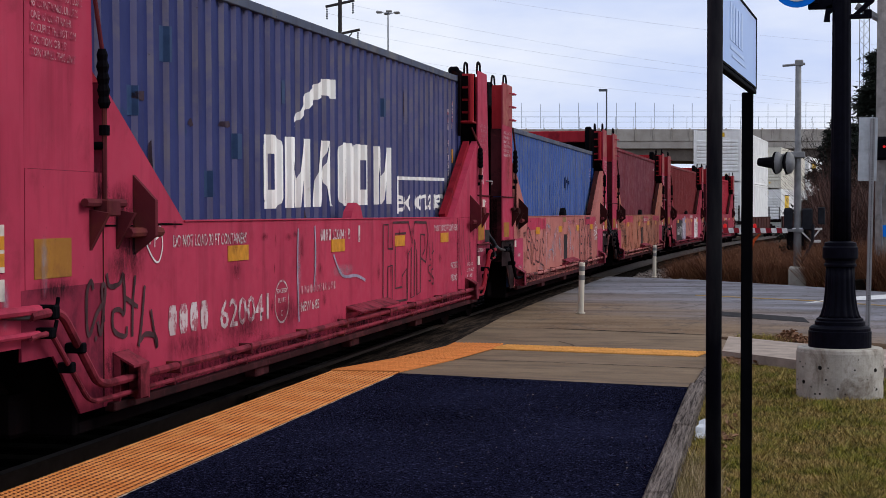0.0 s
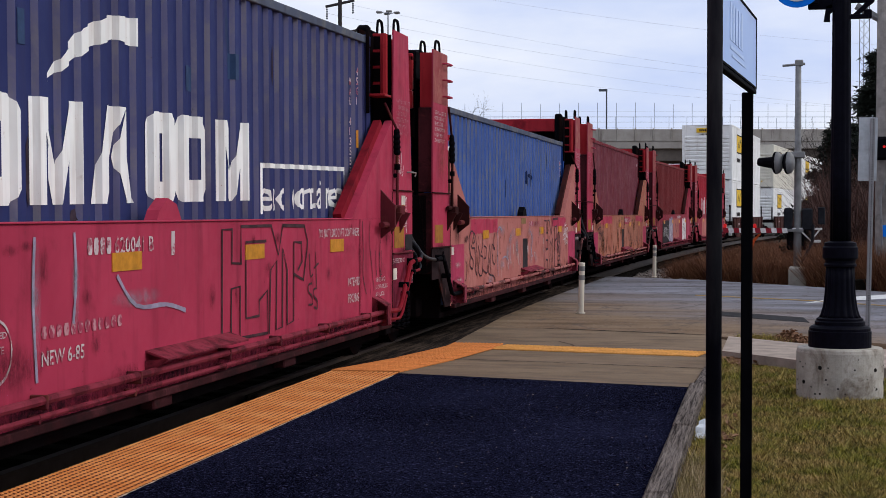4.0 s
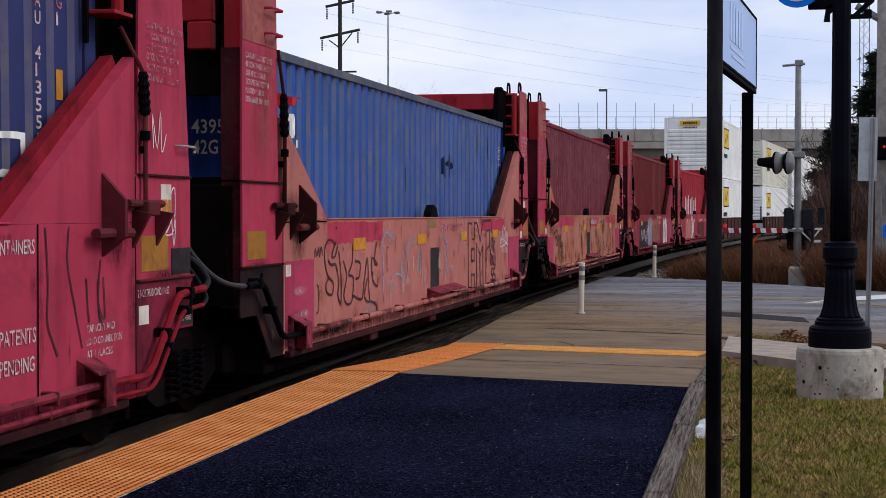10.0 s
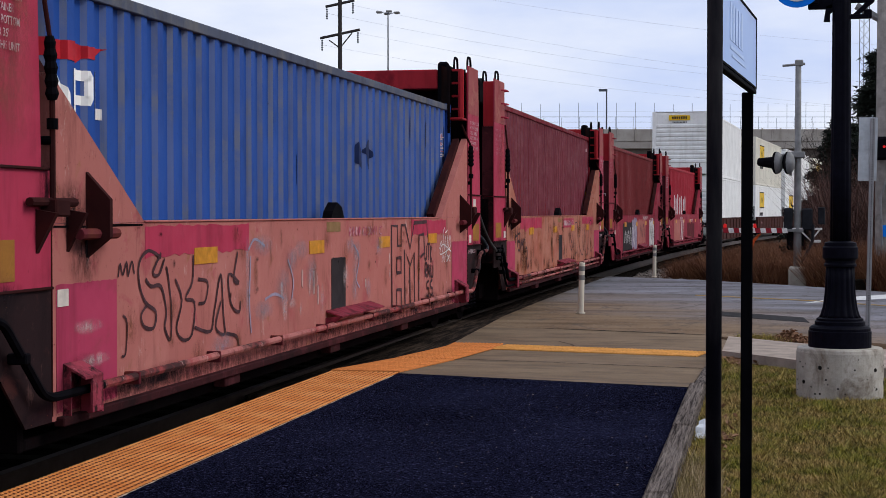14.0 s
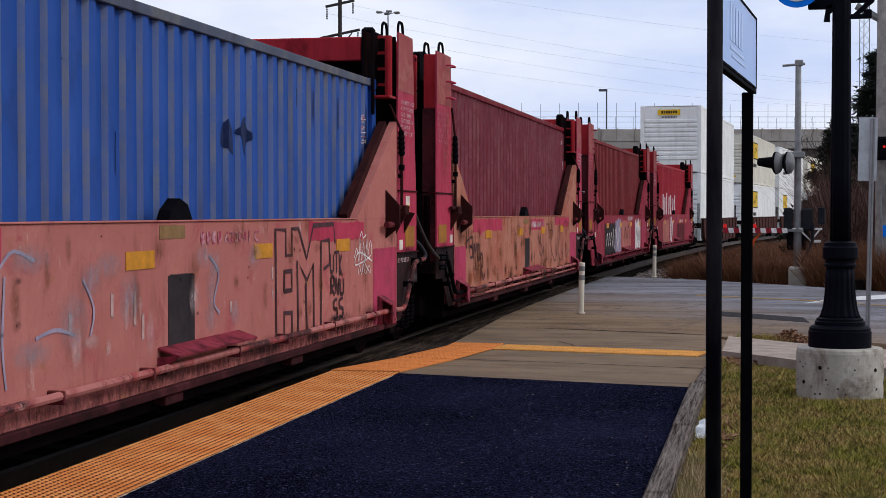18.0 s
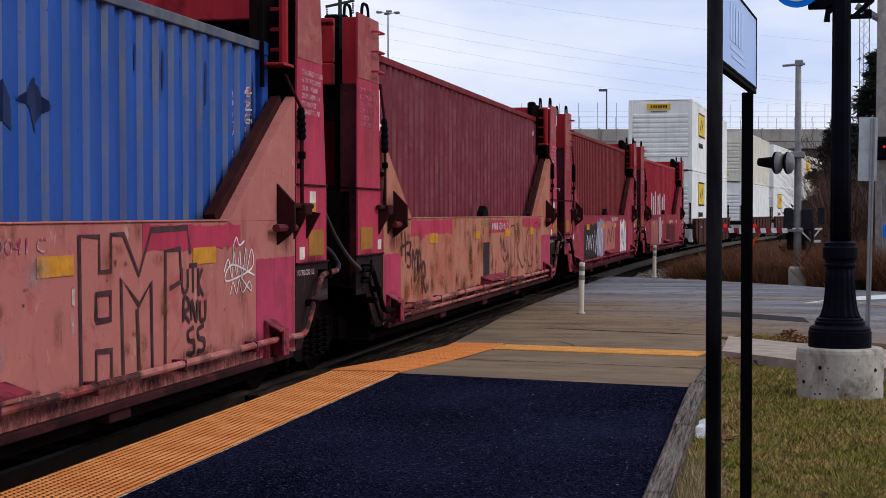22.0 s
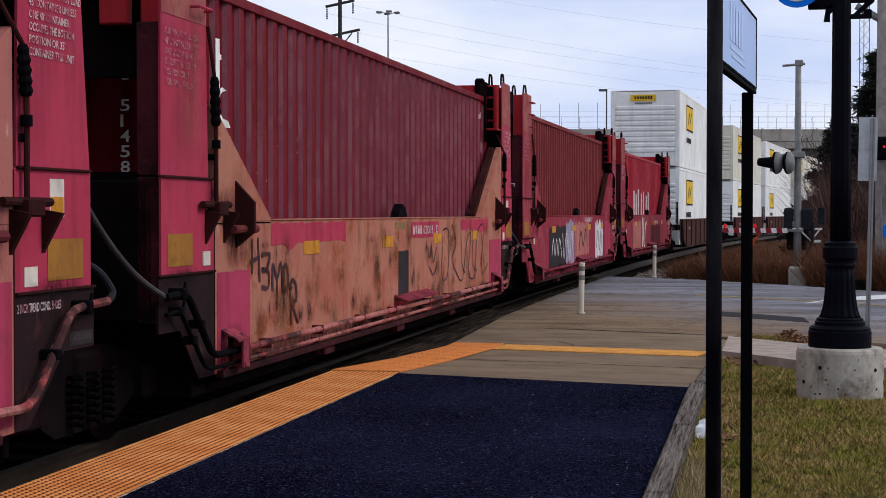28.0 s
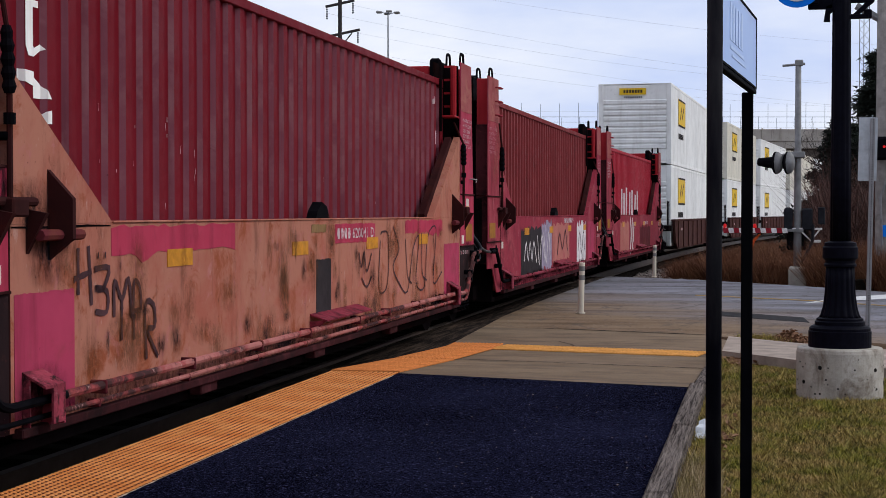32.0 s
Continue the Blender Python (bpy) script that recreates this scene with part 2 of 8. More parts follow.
def rod(bm, a, b, r, n=10, r2=None):
    a, b = Vector(a), Vector(b)
    d = b - a
    m = Matrix.Translation((a + b) / 2) @ d.to_track_quat("Z", "Y").to_matrix().to_4x4()
    bmesh.ops.create_cone(bm, cap_ends=True, segments=n, radius1=r, radius2=r if r2 is None else r2, depth=d.length, matrix=m)
    return bm


def tube(bm, pts, r, n=8):
    """A round bar swept along a line of points."""
    pts = [Vector(p) for p in pts]
    rings = []
    side = None
    for i, p in enumerate(pts):
        d = (pts[min(i + 1, len(pts) - 1)] - pts[max(i - 1, 0)]).normalized()
        if side is None:
            side = d.orthogonal().normalized()
        side = (side - d * side.dot(d)).normalized()
        up = d.cross(side)
        rad = r[i] if isinstance(r, (list, tuple)) else r
        rings.append([bm.verts.new(p + (side * math.cos(k * math.tau / n) + up * math.sin(k * math.tau / n)) * rad) for k in range(n)])
    for a, b in zip(rings, rings[1:]):
        for k in range(n):
            bm.faces.new((a[k], a[(k + 1) % n], b[(k + 1) % n], b[k]))
    bm.faces.new(rings[0][::-1])
    bm.faces.new(rings[-1])
    return bm


def lathe(bm, prof, n=28, centre=(0, 0, 0)):
    """Turns a profile of (radius, height) round the upright axis."""
    rings = [[bm.verts.new((centre[0] + r * math.cos(k * math.tau / n), centre[1] + r * math.sin(k * math.tau / n), centre[2] + z)) for k in range(n)] for r, z in prof]
    for a, b in zip(rings, rings[1:]):
        for k in range(n):
            bm.faces.new((a[k], a[(k + 1) % n], b[(k + 1) % n], b[k]))
    bm.faces.new(rings[0][::-1])
    bm.faces.new(rings[-1])
    return bm


def bend(pts, n=5):
    """Rounds the corners of a line of points."""
    pts = [Vector(p) for p in pts]
    out = [pts[0]]
    for a, b, c in zip(pts, pts[1:], pts[2:]):
        k = min((b - a).length, (c - b).length, 0.24) * 0.45
        p, q = b + (a - b).normalized() * k, b + (c - b).normalized() * k
        for i in range(n + 1):
            u = i / n
            out.append(p * (1 - u) ** 2 + b * 2 * u * (1 - u) + q * u * u)
    return out + [pts[-1]]

# ---- the train's way ----
TRACK_X, BEND, BEND_FROM = -5.27, 0.000303, 6.0
TIGHT, TIGHT_FROM = 0.00035, 36.7
PITCH, FIRST = 15.346, -0.55
REACH = 7.67   # from a unit's middle to the bogie at each end


def run(t):
    """Metres that the train has gone at t seconds."""
    return 3.8241e-06 * t**4 - 2.41181e-04 * t**3 - 3.39852e-03 * t**2 + 1.224071 * t + 0.1694 - 0.09 * math.exp(-t / 5)


def track_x(y):
    """The middle of the track, on a wide curve that tightens far off."""
    return TRACK_X + BEND * max(0.0, y - BEND_FROM) ** 2 + TIGHT * max(0.0, y - TIGHT_FROM) ** 2


def way(y, lift=0.0, reach=0.5):
    """The pose of a thing whose two ends, reach before and behind y, stand on the track."""
    a, b = Vector((track_x(y - reach), y - reach, 0)), Vector((track_x(y + reach), y + reach, 0))
    d = b - a
    return Matrix.Translation(((a.x + b.x) / 2, y, lift)) @ Matrix.Rotation(-math.atan2(d.x, d.y), 4, "Z")


MOVERS = []  # thing, its wagon's distance along the track at the start, reach, its place on the wagon


def on_track(thing, y, reach=REACH, seat=None):
    seat = seat or Matrix.Identity(4)
    thing.matrix_world = way(y, 0.0, reach) @ seat
    MOVERS.append((thing, y, reach, seat))
    return thing


# ---- ground and structure ----
asphalt = M("fresh_sealed_asphalt", 0.95, spec=0.0)
asp_c = asphalt.mix(asphalt.ramp(asphalt.noise(0.7, 4), 0.35, 0.65), (0.0020, 0.0020, 0.0056), (0.0100, 0.0105, 0.025))
asp_c = asphalt.mix(asphalt.ramp(asphalt.noise(105, 2, 0.6), 0.54, 0.66), asp_c, (0.040, 0.043, 0.095))
asp_c = asphalt.mix(asphalt.ramp(asphalt.noise(48, 3, 0.7), 0.60, 0.68), asp_c, (0.085, 0.088, 0.16))
asphalt.color(asphalt.mix(asphalt.ramp(asphalt.noise(70, 3, 0.7), 0.40, 0.47, 1.0, 0.0), asp_c, (0.0006, 0.0006, 0.0014)))
asphalt.bump(asphalt.noise(85, 4, 0.75), 1.0, 0.014)
asphalt = asphalt.m
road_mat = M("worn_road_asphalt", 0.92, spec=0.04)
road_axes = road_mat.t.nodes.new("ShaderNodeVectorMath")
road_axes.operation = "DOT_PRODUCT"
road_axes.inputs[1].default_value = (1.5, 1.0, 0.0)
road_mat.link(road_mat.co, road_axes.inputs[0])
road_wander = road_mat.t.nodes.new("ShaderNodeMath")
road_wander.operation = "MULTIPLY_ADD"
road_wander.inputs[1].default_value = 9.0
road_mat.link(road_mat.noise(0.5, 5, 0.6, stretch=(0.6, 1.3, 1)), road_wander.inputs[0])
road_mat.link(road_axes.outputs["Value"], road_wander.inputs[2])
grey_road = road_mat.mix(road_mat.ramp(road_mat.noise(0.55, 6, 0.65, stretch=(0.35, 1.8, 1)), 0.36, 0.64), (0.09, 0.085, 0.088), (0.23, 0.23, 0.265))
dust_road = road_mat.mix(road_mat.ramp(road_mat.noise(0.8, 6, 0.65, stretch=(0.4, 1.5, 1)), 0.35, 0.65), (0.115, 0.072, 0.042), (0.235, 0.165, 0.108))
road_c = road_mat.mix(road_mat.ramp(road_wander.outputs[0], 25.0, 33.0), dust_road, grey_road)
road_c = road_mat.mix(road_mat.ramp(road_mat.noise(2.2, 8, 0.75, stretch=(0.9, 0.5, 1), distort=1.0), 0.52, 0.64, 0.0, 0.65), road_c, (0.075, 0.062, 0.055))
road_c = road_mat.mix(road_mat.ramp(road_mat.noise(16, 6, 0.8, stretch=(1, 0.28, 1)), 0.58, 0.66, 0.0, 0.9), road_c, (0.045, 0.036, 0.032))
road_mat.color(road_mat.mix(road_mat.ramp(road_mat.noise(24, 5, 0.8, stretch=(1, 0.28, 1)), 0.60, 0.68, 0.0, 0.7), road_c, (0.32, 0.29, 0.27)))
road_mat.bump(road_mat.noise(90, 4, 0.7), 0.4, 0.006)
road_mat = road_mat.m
concrete = M("brown_stained_concrete", 0.9, spec=0.08)
conc_c = concrete.mix(concrete.ramp(concrete.noise(1.1, 6, 0.65), 0.3, 0.7), (0.135, 0.085, 0.047), (0.29, 0.20, 0.122))
conc_c = concrete.mix(concrete.ramp(concrete.noise(2.2, 9, 0.74, stretch=(0.4, 1.5, 1), distort=0.7), 0.50, 0.66), conc_c, (0.085, 0.056, 0.034))
conc_c = concrete.mix(concrete.ramp(concrete.noise(11, 6, 0.75), 0.66, 0.72), conc_c, (0.05, 0.04, 0.034))
concrete.color(concrete.mix(concrete.ramp(concrete.noise(45, 4, 0.7), 0.3, 0.75), conc_c, (0.13, 0.10, 0.075)))
concrete.bump(concrete.noise(80, 4, 0.7), 0.25, 0.004)
concrete = concrete.m
light_concrete = M("pale_cast_concrete", 0.9, spec=0.08)
lc = light_concrete.mix(light_concrete.ramp(light_concrete.noise(3, 6, 0.65), 0.3, 0.7), (0.30, 0.28, 0.24), (0.52, 0.50, 0.44))
light_concrete.color(light_concrete.mix(light_concrete.ramp(light_concrete.noise(13, 4, 0.7), 0.68, 0.72), lc, (0.05, 0.045, 0.04)))
light_concrete.bump(light_concrete.noise(30, 5, 0.7), 0.4, 0.006)
light_concrete = light_concrete.m
foot_concrete = M("stained_foundation_concrete", 0.9, spec=0.05)
fc = foot_concrete.mix(foot_concrete.ramp(foot_concrete.noise(3.5, 7, 0.7), 0.3, 0.7), (0.27, 0.24, 0.20), (0.52, 0.48, 0.42))
fc = foot_concrete.mix(foot_concrete.ramp(foot_concrete.noise(2.3, 8, 0.72, distort=0.8, stretch=(1, 1, 0.7)), 0.50, 0.64, 0.0, 0.9), fc, (0.12, 0.085, 0.06))
foot_concrete.color(foot_concrete.mix(foot_concrete.ramp(foot_concrete.noise(24, 5, 0.75), 0.64, 0.70), fc, (0.06, 0.05, 0.042)))
foot_concrete.bump(foot_concrete.noise(30, 5, 0.7), 0.5, 0.008)
foot_concrete = foot_concrete.m
path_mat = plain("pale_brown_path_concrete", (0.30, 0.245, 0.205), 0.9, var=0.3, scale=4)
kerb_mat = M("weathered_grey_kerb", 0.95, spec=0.03)
kerb_mat.color(kerb_mat.mix(kerb_mat.ramp(kerb_mat.noise(60, 7, 0.8, stretch=(1, 0.03, 1)), 0.40, 0.60), (0.022, 0.017, 0.015), (0.20, 0.165, 0.145)))
kerb_mat.bump(kerb_mat.noise(60, 5, 0.7, stretch=(1, 0.05, 1)), 1.0, 0.012)
kerb_mat = kerb_mat.m
tactile = M("orange_tactile_paving", 0.8, spec=0.06)
tactile.color(tactile.mix(tactile.ramp(tactile.noise(2.2, 6, 0.6), 0.35, 0.7), (0.62, 0.20, 0.05), (0.78, 0.34, 0.12)))
tactile = tactile.m
yellow_tactile = plain("yellow_tactile_paving", (0.76, 0.40, 0.14), 0.8, var=0.12)
# ballast colour includes the shade under the train
ballast = M("shade_dark_track_ballast", 0.95, spec=0.0)
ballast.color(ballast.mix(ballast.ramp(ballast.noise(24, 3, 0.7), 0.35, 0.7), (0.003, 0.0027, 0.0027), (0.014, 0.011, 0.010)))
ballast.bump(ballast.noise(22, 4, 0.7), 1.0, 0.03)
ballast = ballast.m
soil = M("dry_winter_soil", 0.95, spec=0.03)
soil.color(soil.mix(soil.ramp(soil.noise(0.8, 6, 0.65), 0.35, 0.65), (0.055, 0.035, 0.022), (0.13, 0.08, 0.045)))
soil.bump(soil.noise(14, 5, 0.7), 0.7, 0.03)
soil = soil.m
turf = M("winter_lawn_turf", 0.95, spec=0.03)
turf.color(turf.mix(turf.ramp(turf.noise(1.8, 6, 0.65), 0.4, 0.62), (0.035, 0.03, 0.010), (0.085, 0.06, 0.022)))
turf.bump(turf.noise(60, 4, 0.7), 0.8, 0.02)
turf = turf.m
steel_rail = plain("rail_steel", (0.10, 0.07, 0.055), 0.45, 0.7)
panel_mat = M("dirty_crossing_timber", 0.95, spec=0.02)
panel_mat.color(panel_mat.mix(panel_mat.ramp(panel_mat.noise(9, 7, 0.75, stretch=(1.6, 0.12, 1)), 0.45, 0.65), (0.012, 0.009, 0.008), (0.085, 0.06, 0.045)))
panel_mat.bump(panel_mat.noise(20, 5), 0.6, 0.02)
panel_mat = panel_mat.m
# timber kept near-black so the sleepers sink into the train's shade
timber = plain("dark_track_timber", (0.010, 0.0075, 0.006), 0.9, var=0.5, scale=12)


def sheet(name, pts, z0, z1, mat, label, category=""):
    ob = part(name, prism(BM(), pts, z0, z1, "z"), mat)
    tagged(ob, label, category or name, kind="structure")
    return ob


sheet("ground", [(-1500, -300), (1500, -300), (1500, 2500), (-1500, 2500)], -1.0, -0.28, soil, "dry brown winter soil reaching to the horizon")


def track_strip(bm, x0, x1, z0, z1, y0=-30.0, y1=260.0, step=4.0):
    n = int((y1 - y0) / step)
    rows = []
    for i in range(n + 1):
        m = way(y0 + (y1 - y0) * i / n)
        rows.append([bm.verts.new(m @ Vector(p)) for p in ((x0, 0, z0), (x1, 0, z0), (x1, 0, z1), (x0, 0, z1))])
    for a, b in zip(rows, rows[1:]):
        for k in range(4):
            bm.faces.new((a[k], a[(k + 1) % 4], b[(k + 1) % 4], b[k]))
    bm.faces.new(rows[0])
    bm.faces.new(rows[-1][::-1])
    return bm


tagged(part("track_bed", track_strip(BM(), -2.6, 1.55, -0.3, -0.19), ballast), "crushed stone ballast under the rails, near-black with painted-in shade", "ballast", kind="structure")
shoulder = M("grey_gravel_shoulder", 0.95, spec=0.02)
shoulder.color(shoulder.mix(shoulder.ramp(shoulder.noise(12, 4, 0.75), 0.35, 0.68), (0.014, 0.009, 0.007), (0.085, 0.058, 0.045)))
shoulder.bump(shoulder.noise(11, 4, 0.7), 1.0, 0.05)
shoulder = shoulder.m
tagged(part("gravel_shoulder", track_strip(BM(), 1.56, 4.6, -0.3, -0.235, 39.6, 240.0), shoulder), "dirty grey gravel shoulder beside the track", "gravel", kind="structure")
for sx in (-0.7525, 0.7525):
    bm = track_strip(BM(), sx - 0.036, sx + 0.036, -0.035, 0.0)
    track_strip(bm, sx - 0.010, sx + 0.010, -0.16, -0.036)
    track_strip(bm, sx - 0.070, sx + 0.070, -0.175, -0.161)
    tagged(part("rail", bm, steel_rail), "brown steel running rail with a worn head", "rail", group="rails of the track", kind="structure")
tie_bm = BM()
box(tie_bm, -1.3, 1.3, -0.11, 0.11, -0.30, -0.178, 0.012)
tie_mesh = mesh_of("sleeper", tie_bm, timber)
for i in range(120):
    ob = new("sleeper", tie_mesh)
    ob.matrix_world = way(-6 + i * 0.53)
    tagged(ob, "weathered timber sleeper, darkened for shade, bedded in the ballast", "sleeper", group="sleepers of the track", kind="structure")

# platform, ramp, crossing road, pavement, lawn
EDGE, STRIP, KERB = -3.62, -3.0, -0.50
Z_PLAT, RAMP_FROM, RAMP_TO = 0.22, 12.65, 17.2
sheet("platform", [(STRIP + 0.002, -12), (KERB - 0.03, -12), (KERB - 0.03, 12.35), (STRIP + 0.002, 12.95)], -0.3, Z_PLAT, asphalt, "low station platform of fresh black sealed asphalt")
sheet("platform_edge", [(EDGE, -12), (STRIP, -12), (STRIP, 12.93), (EDGE, 13.05)], -0.3, Z_PLAT - 0.012, light_concrete, "concrete edge of the low platform")


def ramp_sheet(name, rows, mat, label, depth=0.35, category=""):
    """A sloping slab from rows of (x left, y left, x right, y right, z)."""
    bm = BM()
    vs = []
    for xa, ya, xb, yb, z in rows:
        vs.append([bm.verts.new(p) for p in ((xa, ya, z), (xb, yb, z), (xb, yb, z - depth), (xa, ya, z - depth))])
    for a, b in zip(vs, vs[1:]):
        for k in range(4):
            bm.faces.new((a[k], a[(k + 1) % 4], b[(k + 1) % 4], b[k]))
    bm.faces.new(vs[0])
    bm.faces.new(vs[-1][::-1])
    return tagged(part(name, bm, mat), label, category or name, kind="structure")


ramp_sheet("ramp", [(EDGE, 13.06, KERB - 0.03, 12.37, Z_PLAT - 0.004), (EDGE, 15.4, KERB, 14.85, 0.105), (EDGE, 15.42, KERB, 14.87, 0.10), (EDGE, 18.0, KERB, 17.4, 0.0)], concrete, "brown stained concrete ramp falling from the platform to the road")
sheet("pavement", [(EDGE, 18.02), (KERB, 17.42), (-0.34, 17.9), (-0.3, 19.55), (-0.7, 20.5), (-2.82, 21.2), (-3.75, 21.4)], -0.3, 0.0, concrete, "brown concrete pavement beside the level crossing")
sheet("pavement", [(-0.36, 15.86), (0.34, 15.02), (3.0, 12.7), (9, 7.7), (10.0, 9.7), (3.6, 14.7), (0.40, 16.98), (-0.33, 17.76)], -0.3, 0.205, path_mat, "brown concrete footpath behind the lawn")
sheet("verge", [(-0.33, 17.79), (0.40, 17.01), (3.6, 14.73), (10.0, 9.73), (12, 10), (4.0, 16.45), (1.0, 19.25), (-0.28, 19.5)], -0.3, 0.06, soil, "narrow bare earth verge beside the road")
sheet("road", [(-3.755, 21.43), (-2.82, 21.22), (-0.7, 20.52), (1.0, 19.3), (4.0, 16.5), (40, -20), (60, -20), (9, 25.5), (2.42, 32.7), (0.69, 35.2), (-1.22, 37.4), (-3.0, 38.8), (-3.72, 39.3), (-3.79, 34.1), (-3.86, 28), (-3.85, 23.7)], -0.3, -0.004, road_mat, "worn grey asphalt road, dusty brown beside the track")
sheet("crossing_panel", [(-4.42, 13.1), (-3.64, 13.1), (-3.64, 18.0), (-3.775, 21.45), (-3.87, 23.7), (-3.885, 28), (-3.76, 39.3), (-4.36, 39.3)], -0.3, -0.02, panel_mat, "dirty brown timber crossing panel beside the rail")
sheet("lawn", [(KERB + 0.09, -12), (40, -12), (9, 7.68), (3.0, 12.68), (0.34, 15.0), (-0.36, 15.84), (KERB + 0.09, 15.95)], -0.3, 0.115, turf, "patchy yellow-green winter lawn beside the platform")
kerb = empty("kerb")
tagged(kerb, "weathered grey timber kerb between the platform and the lawn", "kerb", kind="structure")
kerb_rng = np.random.default_rng(77)
for y0, y1, z0, z1 in ((-12.0, -4.0, 0.262, 0.262), (-3.99, 4.0, 0.262, 0.262), (4.01, 7.40, 0.255, 0.262), (7.415, 9.86, 0.268, 0.254), (9.875, 12.34, 0.262, 0.256), (12.355, 14.84, 0.250, 0.150), (14.855, 17.3, 0.148, 0.03)):
    off = float(kerb_rng.uniform(-0.006, 0.008))
    timber_bm = box(BM(), KERB - 0.028, KERB + 0.092, y0, y1, -0.3, 0.0, 0.012)
    for v in timber_bm.verts:
        top = z0 + (z1 - z0) * (v.co.y - y0) / (y1 - y0)
        v.co.z += top
        v.co.x += off + (0.03 if v.co.y > 12.345 and v.co.x < KERB else 0.0)
    part("kerb_timber", timber_bm, kerb_mat, kerb)

# ---- train: well car units ----
OUT, INN = 1.42, 1.34   # outer and inner face of the side sheets


def far_y(y):
    """The far end of a unit is longer: its end parts lie further out."""
    return 6.32 + (y - 5.95) * 0.889


def side_polys(s):
    gusset = [(4.62, 1.522), (5.95, 1.522), (5.95, 2.36)]
    low = [(5.952, 0.42), (6.27, 0.42), (6.62, 0.785), (7.0, 0.785), (7.0, 1.165), (5.952, 1.165)]
    mid = [(5.952, 1.166), (6.95, 1.166), (6.95, 1.82), (5.952, 1.82)]
    top = [(6.06, 1.822), (6.95, 1.822), (6.93, 3.53), (6.12, 3.53)]
    if s > 0:
        gusset = [(4.65, 1.522), (6.318, 1.522), (6.318, 2.56), (6.16, 2.47)]
        low = [(6.32, 0.42), (6.48, 0.42), (6.93, 0.80), (7.33, 0.80), (7.33, 1.15), (6.32, 1.15)]
        mid = [(6.32, 1.151), (7.29, 1.151), (7.29, 1.82), (6.32, 1.82)]
        top = [(6.36, 1.822), (7.29, 1.822), (7.10, 3.53), (6.42, 3.53)]
    return gusset, low, mid, top


def mirrored(pts, s):
    return [(p[0] * s, p[1]) for p in pts]


